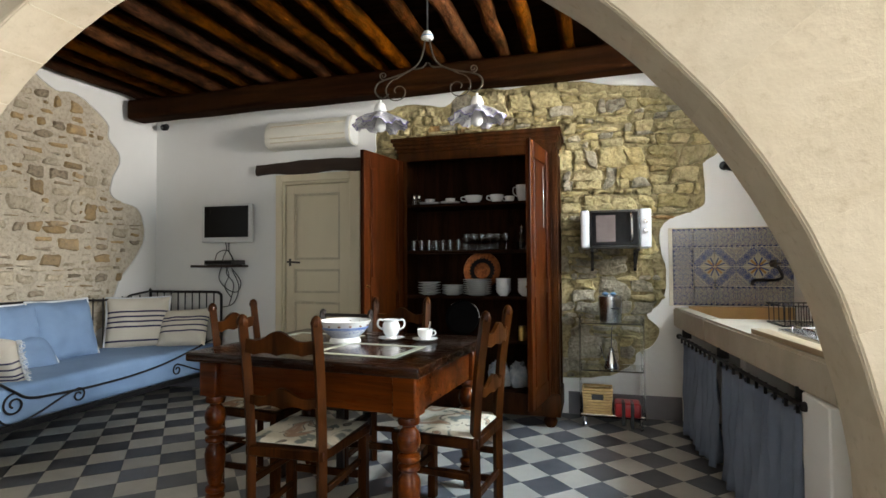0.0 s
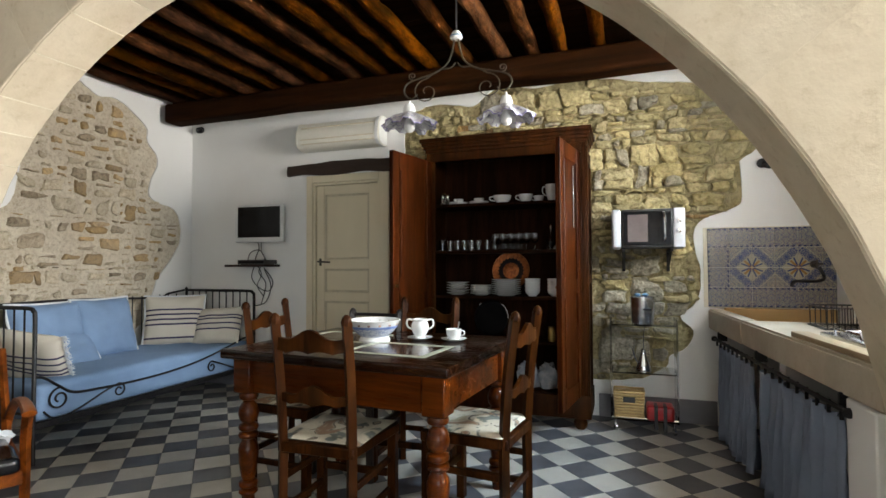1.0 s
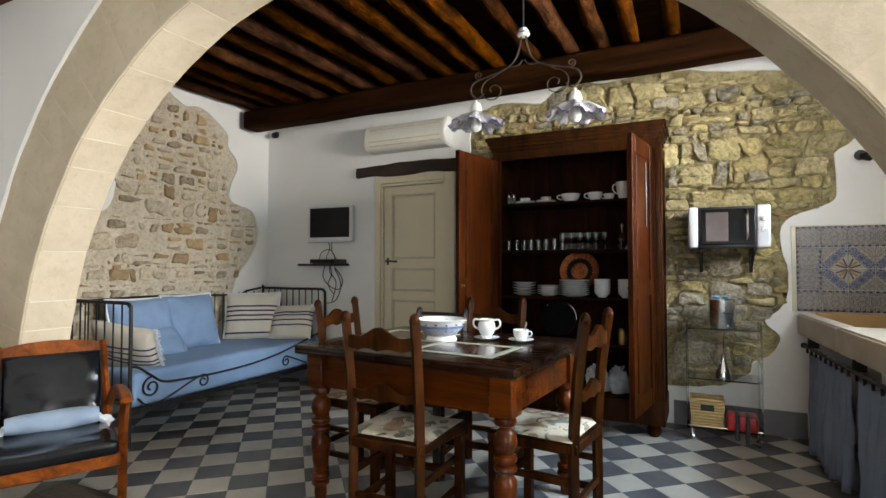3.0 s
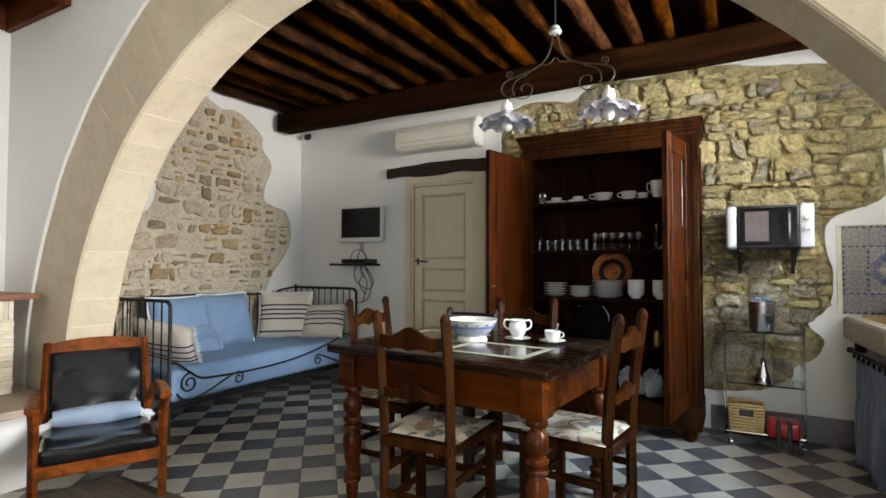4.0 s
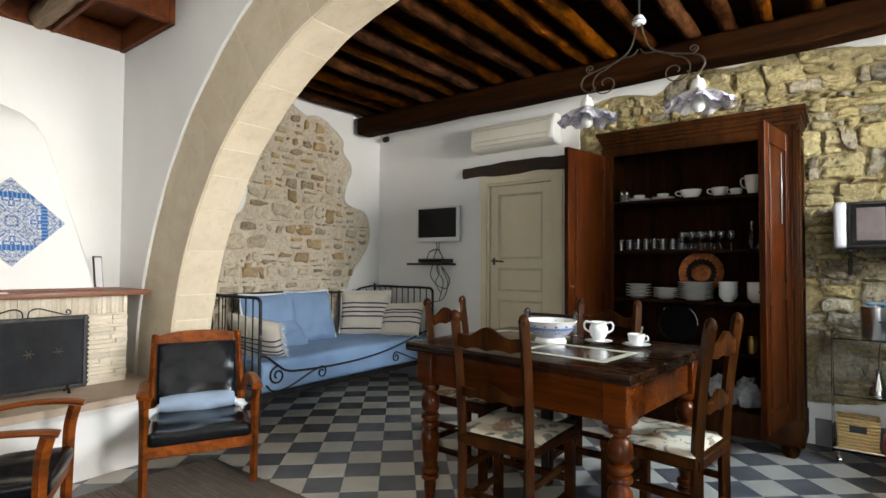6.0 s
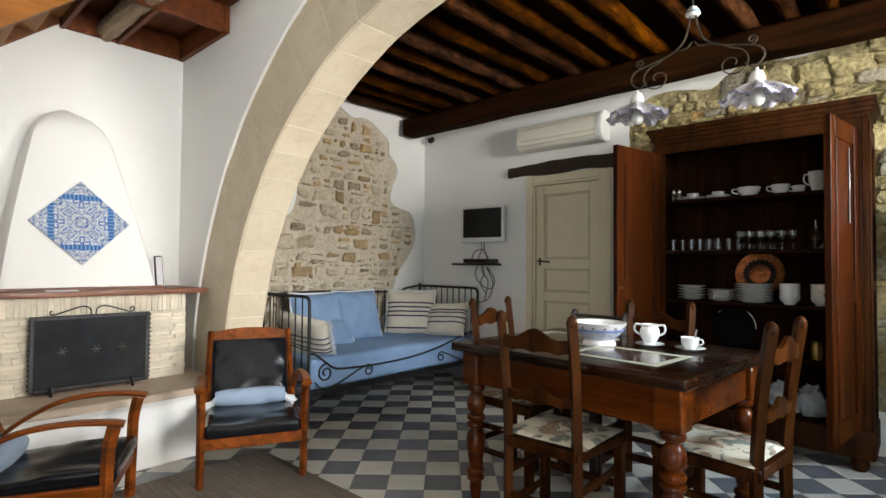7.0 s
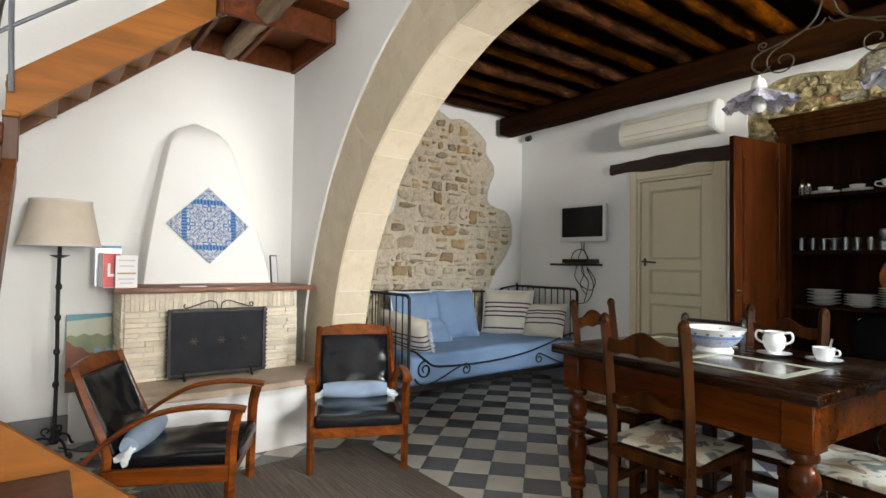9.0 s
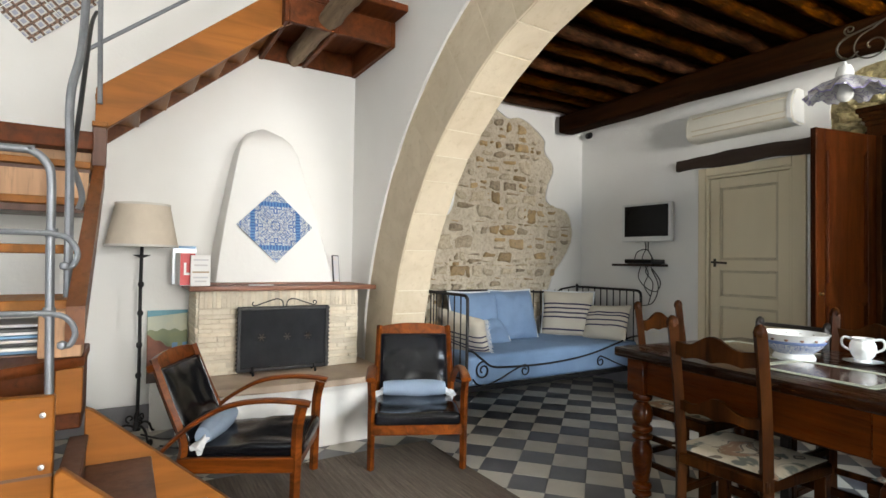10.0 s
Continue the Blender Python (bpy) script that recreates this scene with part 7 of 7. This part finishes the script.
    for s in (-1, 1):
        bm = lathe([(0.0, 0.0), (0.020, 0.004), (0.014, 0.03), (0.024, 0.055), (0.029, 0.085), (0.0, 0.075)], 12, wave=lambda r, z, a, k: (r * (1 + 0.25 * math.sin(a * 4 + k)), 0.008 * math.sin(a * 3)))
        bmesh.ops.transform(bm, matrix=pose(s * 0.195, -0.15, 0.352, 20, s * 125, 0), verts=bm.verts)
        part("tied_end", bm, PIPING, roll, "white tied fabric end")
    return c


armchair(pose(-2.985, 1.575, 0, 0, 0, -115.5), "amber wood armchair in black leather, beside the arch")
armchair(pose(-2.905, 0.555, 0.0, 0, 0, -27.5) @ Matrix.Scale(0.965, 4), "amber wood armchair in black leather, before the fireplace")

# ---------------- staircase ----------------
t = thing("staircase", "open orange pine staircase with grey tubular railings", "staircase", kind="structure")


def raked(x0, x1, pts, material, label=""):
    bm = prism(pts, x1 - x0, lambda u, v, w: Vector((x0 + w, u, v)))
    bmesh.ops.bevel(bm, geom=list(bm.edges), offset=0.004, segments=1, affect='EDGES')
    return part("stringer", bm, material, t, label)


# upper flight along the wall
raked(-3.62, -3.58, [(-0.185, 1.88), (-0.185, 2.155), (0.82, 3.01), (1.0, 3.16), (1.0, 2.86), (0.82, 2.745)], STAIRWOOD, "broad orange pine stringer")
raked(-4.285, -4.25, [(-0.16, 1.955), (-0.16, 2.20), (0.83, 3.04), (0.83, 2.79)], STAIRMID, "brown wall stringer")
for k in range(6):
    y, z = -0.08 + 0.165 * k, 2.12 + 0.145 * k
    part("tread", boxb(-4.25, -3.62, y - 0.11, y + 0.12, z - 0.02, z + 0.012, 0.004), STAIRWOOD_X, t)
    part("riser", boxb(-4.25, -3.62, y + 0.085, y + 0.10, z + 0.012, z + 0.13, 0.002), PLASTER, t, "pale riser board")
# landing box with open joist bays
lb = part("landing_deck", boxb(-4.285, -3.50, 0.84, 1.635, 2.945, 2.985, 0.004), STAIRDARK, t, "dark red landing deck")
for q in ((-4.285, -3.50, 1.60, 1.637), (-4.285, -3.50, 1.17, 1.20), (-4.285, -3.50, 0.835, 0.865)):
    part("landing_joist", boxb(q[0], q[1], q[2], q[3], 2.765, 2.944, 0.004), STAIRDARK, lb)
for q in ((-3.535, -3.50), (-4.285, -4.255)):
    for y0, y1 in ((0.866, 1.169), (1.201, 1.599)):
        part("landing_side", boxb(q[0], q[1], y0, y1, 2.77, 2.944, 0.004), STAIRDARK, lb)
part("landing_rim", boxb(-3.50, -3.30, 1.25, 1.637, 2.95, 3.0, 0.004), STAIRDARK, lb)
lg = thing("log_beam", "grey-brown peeled log carrying the landing", "beam", None, kind="structure")
part("log", log((-4.32, 1.10, 2.83), (-2.6, 1.16, 2.86), 0.068, 9.3, bend=0.12), GREYLOG, lg)
# middle flight climbing towards the wall
bm = prism([(-2.20, 0.90), (-2.20, 1.03), (-3.60, 1.73), (-3.60, 1.60)], 0.055, lambda u, v, w: Vector((u, -0.185 + w, v)))
part("stringer", bm, STAIRMID, t, "red-brown middle stringer")
for k, (x, z) in enumerate(((-2.43, 1.028), (-2.79, 1.227), (-3.15, 1.454), (-3.51, 1.681))):
    part("tread", boxb(x - 0.25, x + 0.13, -1.1, -0.187, z - 0.018, z + 0.018, 0.004), STAIRWOOD_X, t)
    if k > 1:
        part("under_board", boxb(x - 0.24, x + 0.11, -1.1, -0.189, z - 0.052, z - 0.019, 0.002), STAIREDGE, t, "brown board under the tread")
        part("riser", boxb(x - 0.13, x - 0.115, -1.1, -0.189, z + 0.019, z + 0.17, 0.002), PINKWOOD, t, "pale riser board")
part("winder_tread", boxb(-4.28, -3.50, -1.1, -0.187, 1.785, 1.885, 0.004), STAIRDARK, t, "dark red winder tread")
part("newel_block", boxb(-3.64, -3.56, -0.195, -0.126, 1.705, 1.93, 0.005), STAIREDGE, t, "brown newel block")
part("newel_cap", boxb(-3.645, -3.555, -0.198, -0.122, 1.931, 1.96, 0.004), STAIRWOOD_X, t, "pine newel cap")
part("post", boxb(-2.34, -2.22, -0.26, -0.137, 0.857, 1.015, 0.004), PINKWOOD, t, "pale rose post")
part("step_box", boxb(-2.57, -2.272, -1.1, -0.137, 0.60, 0.818, 0.005), STAIRDARK, t, "dark red boxed step")
part("post", boxb(-2.270, -2.238, -0.212, -0.133, 0.661, 0.818, 0.004), STAIRWOOD, t)
bm = prism([(-2.57, -0.13), (-2.245, -0.13), (-2.08, -0.331), (-2.02, -1.1), (-2.57, -1.1)], 0.035, lambda u, v, w: Vector((u, v, 0.82 + w)))
bmesh.ops.bevel(bm, geom=list(bm.edges), offset=0.004, segments=1, affect='EDGES')
part("dark_tread", bm, STAIRDARK, t, "dark red winder tread")
# lower flight of boxed steps going down towards the room
raked(-2.29, -2.25, [(-0.125, 0.0), (-0.125, 0.672), (-0.10, 0.66), (0.345, 0.263), (0.60, 0.03), (0.60, 0.0)], STAIRWOOD, "orange pine stringer of the lower flight")
# The steps' brown carries the shade between the two stringers in its colour.
for k, (y0, y1, z) in enumerate(((-0.168, -0.118, 0.560), (-0.118, 0.076, 0.452), (0.076, 0.27, 0.262), (0.27, 0.455, 0.082))):
    bx = part("step_box", boxb(-2.248, -1.832, y0, y1, 0.0, z, 0.002), STAIREDGE, t, "boxed step coloured brown for shade")
    part("tread", boxb(-2.249, -1.831, y0, y1 + 0.006, z + 0.001, z + 0.022, 0.003), STAIREDGE, bx)
raked(-1.83, -1.79, [(-0.168, 0.0), (-0.168, 0.61), (-0.15, 0.622), (-0.044, 0.522), (0.10, 0.385), (0.45, 0.05), (0.45, 0.0)], STAIRWOOD, "orange pine near stringer")
nb = part("end_board", boxb(-1.94, -1.90, -1.1, -0.18, 0.0, 0.802, 0.005), STAIRWOOD, t, "orange pine end board with steel bolts")
part("seam", boxb(-1.9, -1.897, -1.1, -0.18, 0.575, 0.583, 0), STAIREDGE, nb)
for z in (0.75, 0.604):
    b = part("bolt", lathe([(0.0, 0.0), (0.010, 0.0), (0.008, 0.004), (0.0, 0.005)], 12), STEEL, nb)
    b.matrix_local = pose(-1.898, -0.206, z, 0, 90, 0)
# tubular railing
rl = thing("stair_railing", "grey painted tubular steel railing with curled ends", "railing")
X = -1.93
part("post", tube(curve_pts([(X, -0.196, 0.79), (X, -0.205, 1.2), (X, -0.208, 1.42), (X, -0.225, 1.475), (X, -0.262, 1.502), (X, -0.32, 1.502), (X, -1.0, 1.50)], 6), 0.0115, 10), TUBE, rl)
for z in (1.265, 1.036):
    pts = [(X + 0.02, -1.0, z), (X + 0.02, -0.3, z), (X + 0.02, -0.19, z - 0.004), (X + 0.02, -0.152, z - 0.025), (X + 0.02, -0.138, z - 0.062), (X + 0.02, -0.150, z - 0.094), (X + 0.02, -0.166, z - 0.094)]
    bm = tube(curve_pts(pts, 6), 0.0082, 8)
    lathe([(0.0, -0.014), (0.012, -0.008), (0.014, 0.0), (0.012, 0.008), (0.0, 0.014)], 10, bm, (X + 0.02, -0.168, z - 0.094))
    part("rail", bm, TUBE, rl)
    part("clamp", lathe([(0.015, -0.014), (0.017, 0.0), (0.015, 0.014)], 12, None, (X, -0.203, z)), TUBE, rl)
part("post", tube(curve_pts([(-2.45, -0.197, 0.86), (-2.45, -0.205, 1.5), (-2.45, -0.211, 1.80), (-2.50, -0.185, 2.0), (-2.58, -0.18, 2.3), (-2.6, -0.18, 2.8)], 6), 0.015, 9), TUBE, rl)
part("rail", tube(curve_pts([(-2.45, -0.209, 1.55), (-2.48, -0.185, 1.50), (-2.50, -0.168, 1.43), (-2.49, -0.178, 1.38)], 6), 0.011, 8), TUBE, rl)
part("rail", tube(curve_pts([(-2.47, -0.205, 1.52), (-2.72, -0.2, 1.80), (-3.0, -0.2, 2.1), (-3.3, -0.2, 2.4), (-3.5, -0.19, 2.55)], 5), 0.010, 8), IRON, rl)
part("upper_post", tube([(-3.56, -0.163, 2.06), (-3.56, -0.172, 2.45), (-3.56, -0.18, 3.0)], 0.013, 8), TUBE, rl)
part("hand_rail", tube([(-3.56, -0.26, 2.325), (-3.56, -0.17, 2.405), (-3.56, 0.26, 2.77), (-3.56, 1.0, 3.40)], 0.011, 8), TUBE, rl)
t = thing("magazine_pile", "pile of blue and white magazines under the stairs", "magazines", pose(-2.44, -0.38, 0.857, 0, 0, 3))
rng = random.Random(8)
part("shelf_block", boxb(-0.12, 0.13, -0.6, 0.17, -0.002, 0.004, 0), STAIREDGE, t)
for k in range(8):
    z = 0.004 + 0.013 * k
    o = rng.uniform(-0.015, 0.015)
    part("magazine", boxb(-0.11 + o, 0.12 + o, -0.5, 0.175 + o, z, z + 0.011, 0.002), (BLUEPAPER, WHITEPAPER, PLASTICK, PALEPAPER)[k % 4], t)

# ---------------- rubble stones ----------------
def rubble(poly, heights, widths, gap, jit, seed, slivers=0.25):
    """Roughly coursed rubble: uneven rows of crooked blocks, some split, with thin levelling stones between the rows."""
    rng = random.Random(seed)
    us, vs_ = [p[0] for p in poly], [p[1] for p in poly]
    out = []
    v, row = min(vs_) - 0.05, 0

    def lift(u, r):
        return 0.035 * noise.noise(Vector((u * 1.7, r * 0.9, seed))) + 0.018 * noise.noise(Vector((u * 5.5, r * 1.3, seed)))

    while v < max(vs_):
        thin = rng.random() < slivers
        h = rng.uniform(0.028, 0.045) if thin else rng.uniform(*heights)
        u = min(us) - rng.uniform(0, 0.2)
        while u < max(us):
            w = rng.uniform(*widths) * (0.65 + 0.45 * h / heights[1])
            split = rng.random()
            if h > 0.55 * heights[1] and split < 0.30:
                k = rng.uniform(0.3, 0.7)
                blocks = [(u, u + w, v, v + h * k), (u, u + w, v + h * k, v + h)]
            elif h > 0.7 * heights[1] and split < 0.45:
                k, q = rng.uniform(0.3, 0.6), rng.uniform(0.35, 0.65)
                blocks = [(u, u + w * q, v, v + h * k), (u + w * q, u + w, v, v + h * k), (u, u + w, v + h * k, v + h)]
            elif split > 0.88 and not thin:
                k = rng.uniform(0.3, 0.45)
                blocks = [(u, u + w, v, v + h), (u + w, u + w * (1 + k), v + h * 0.1, v + h * 0.55), (u + w, u + w * (1 + k), v + h * 0.58, v + h * 0.95)]
                w *= 1 + k
            else:
                blocks = [(u, u + w, v, v + h)]
            for a, b, c, d in blocks:
                g = gap * rng.uniform(0.5, 1.5) / 2
                ring = []
                lean = rng.uniform(-0.25, 0.25) * (d - c)
                for x, y in ((a + g, c + g), ((a + b) / 2, c + g), (b - g, c + g), (b - g, (c + d) / 2), (b - g, d - g), ((a + b) / 2, d - g), (a + g, d - g), (a + g, (c + d) / 2)):
                    ring.append((x + rng.uniform(-jit, jit) * min(b - a, 0.14) + lean * (y - c) / (d - c), y + rng.uniform(-jit, jit) * (d - c) + lift(x, row + (y > (c + d) / 2))))
                m = ((a + b) / 2, (c + d) / 2)
                if inside(m, poly) and sum(inside(p, poly) for p in ring) >= 7:
                    out.append((m, math.sqrt((b - a) * (d - c)), ring))
            u += w
        v += h
        row += 1
    return out


def mortar_bed(poly, to3, level, amp, seed, step=0.03):
    """The uneven mortar behind and between the stones."""
    bm = bmesh.new()
    u0, u1 = min(p[0] for p in poly) - 0.03, max(p[0] for p in poly) + 0.03
    v0, v1 = min(p[1] for p in poly) - 0.03, max(p[1] for p in poly) + 0.03
    nu, nv = int((u1 - u0) / step), int((v1 - v0) / step)
    grid = []
    for j in range(nv + 1):
        row = []
        for i in range(nu + 1):
            u, v = u0 + (u1 - u0) * i / nu, v0 + (v1 - v0) * j / nv
            w = level + amp * (0.7 * noise.noise(Vector((u * 9, v * 9, seed))) + 0.5 * noise.noise(Vector((u * 26, v * 26, seed))))
            row.append(bm.verts.new(to3(u, v, min(0.026, max(0.002, w)))))
        grid.append(row)
    for a, b in zip(grid, grid[1:]):
        for i in range(nu):
            bm.faces.new((a[i], a[i + 1], b[i + 1], b[i]))
    return bm


part("mortar_bed", mortar_bed(BACK_HOLE, on_back, 0.010, 0.018, 3.0), MORTAR_B, wall_back, "rough ochre lime mortar")
part("mortar_bed", mortar_bed(LEFT_HOLE, on_left, 0.014, 0.006, 6.0), MORTAR_L, wall_left, "pale lime mortar")
rng = random.Random(11)
for k, (c, r, ring) in enumerate(rubble(BACK_HOLE, (0.06, 0.175), (0.07, 0.25), 0.008, 0.17, 21)):
    if -1.40 < c[0] < -0.24 and c[1] < 2.05:
        continue
    bm = stone(ring, rng.uniform(0.026, 0.060), on_back, k * 0.37, 0.004)
    if bm:
        # Low stones are mostly grey: the cooler light there, put into stone colour.
        low = c[1] < 1.45 + 0.2 * noise.noise(Vector((c[0] * 3, 0, 0)))
        q = rng.random()
        part("stone", bm, STONE_R if q < 0.025 else STONE_G if q < (0.75 if low else 0.16) else STONE_B, wall_back)
for k, (c, r, ring) in enumerate(rubble(LEFT_HOLE, (0.07, 0.18), (0.08, 0.24), 0.030, 0.15, 5, 0.35)):
    if c[0] < 2.2 or rng.random() < 0.10:
        continue
    low = c[1] < 1.25
    bm = stone(ring, 0.033 + rng.uniform(-0.005, 0.008), on_left, k * 0.53, 0.004 + rng.uniform(0, 0.010))
    if bm:
        q = rng.random()
        part("stone", bm, STONE_LP if q < (0.6 if low else 0.34) else STONE_L if q < (0.75 if low else 0.74) else STONE_LG, wall_left)

# ---------------- floor tiles ----------------
TU, TV = Vector((0.1487, 0.1342, 0)), Vector((0.1342, -0.1487, 0))
T0 = Vector((-2.6525, 2.7682, 0))


def tile_mesh(name, material):
    bm = bmesh.new()
    g, top = 0.0012, 0.0
    loops = []
    for inset, z in ((g, -0.004), (g, -0.0015), (g + 0.002, top)):
        p, q = inset / 0.2003, 1 - inset / 0.2003
        loops.append([bm.verts.new(TU * a + TV * b + Vector((0, 0, z))) for a, b in ((p, p), (q, p), (q, q), (p, q))])
    for a, b in zip(loops, loops[1:]):
        for i in range(4):
            bm.faces.new((a[i], a[(i + 1) % 4], b[(i + 1) % 4], b[i]))
    bm.faces.new(loops[-1])
    bmesh.ops.recalc_face_normals(bm, faces=bm.faces)
    me = bpy.data.meshes.new(name)
    bm.to_mesh(me)
    bm.free()
    me.materials.append(material)
    return me


tile_d, tile_w = tile_mesh("tile_dark", TILE_D), tile_mesh("tile_light", TILE_W)
rest = {0: [], 1: []}
rng = random.Random(9)
count = 0
spots = []
for i in range(-45, 60):
    for j in range(-45, 60):
        p = T0 + TU * i + TV * j
        c = p + (TU + TV) / 2
        if -4.45 < c.x < 4.6 and -2.9 < c.y < 4.5:
            spots.append((c.y < 1.75 or c.x < -3.45 or c.x > 1.0, i, j, p))
spots.sort(key=lambda s: (s[0], (s[3].x + 1.5) ** 2 + (s[3].y - 2.9) ** 2))
for late, i, j, p in spots:
    k = (i + j) % 2
    dz = rng.uniform(-0.0006, 0.0006)
    if not late and count < 300:
        ob = new("tile", tile_w if k else tile_d)
        ob.parent = ground
        ob.location = (p.x, p.y, dz)
        count += 1
    else:
        rest[k].append((p, dz))
for k, places in rest.items():
    src = tile_w if k else tile_d
    co = np.array([v.co[:] for v in src.vertices])
    fc = [tuple(f.vertices) for f in src.polygons]
    verts, faces = [], []
    for p, dz in places:
        o = len(verts)
        verts += [tuple(c + np.array((p.x, p.y, dz))) for c in co]
        faces += [tuple(o + n for n in f) for f in fc]
    me = bpy.data.meshes.new("tiles")
    me.from_pydata(verts, [], faces)
    me.materials.append(TILE_W if k else TILE_D)
    ob = tagged(new("tiles", me), "cream cement tiles" if k else "grey cement tiles", kind="stuff")
    ob.parent = ground
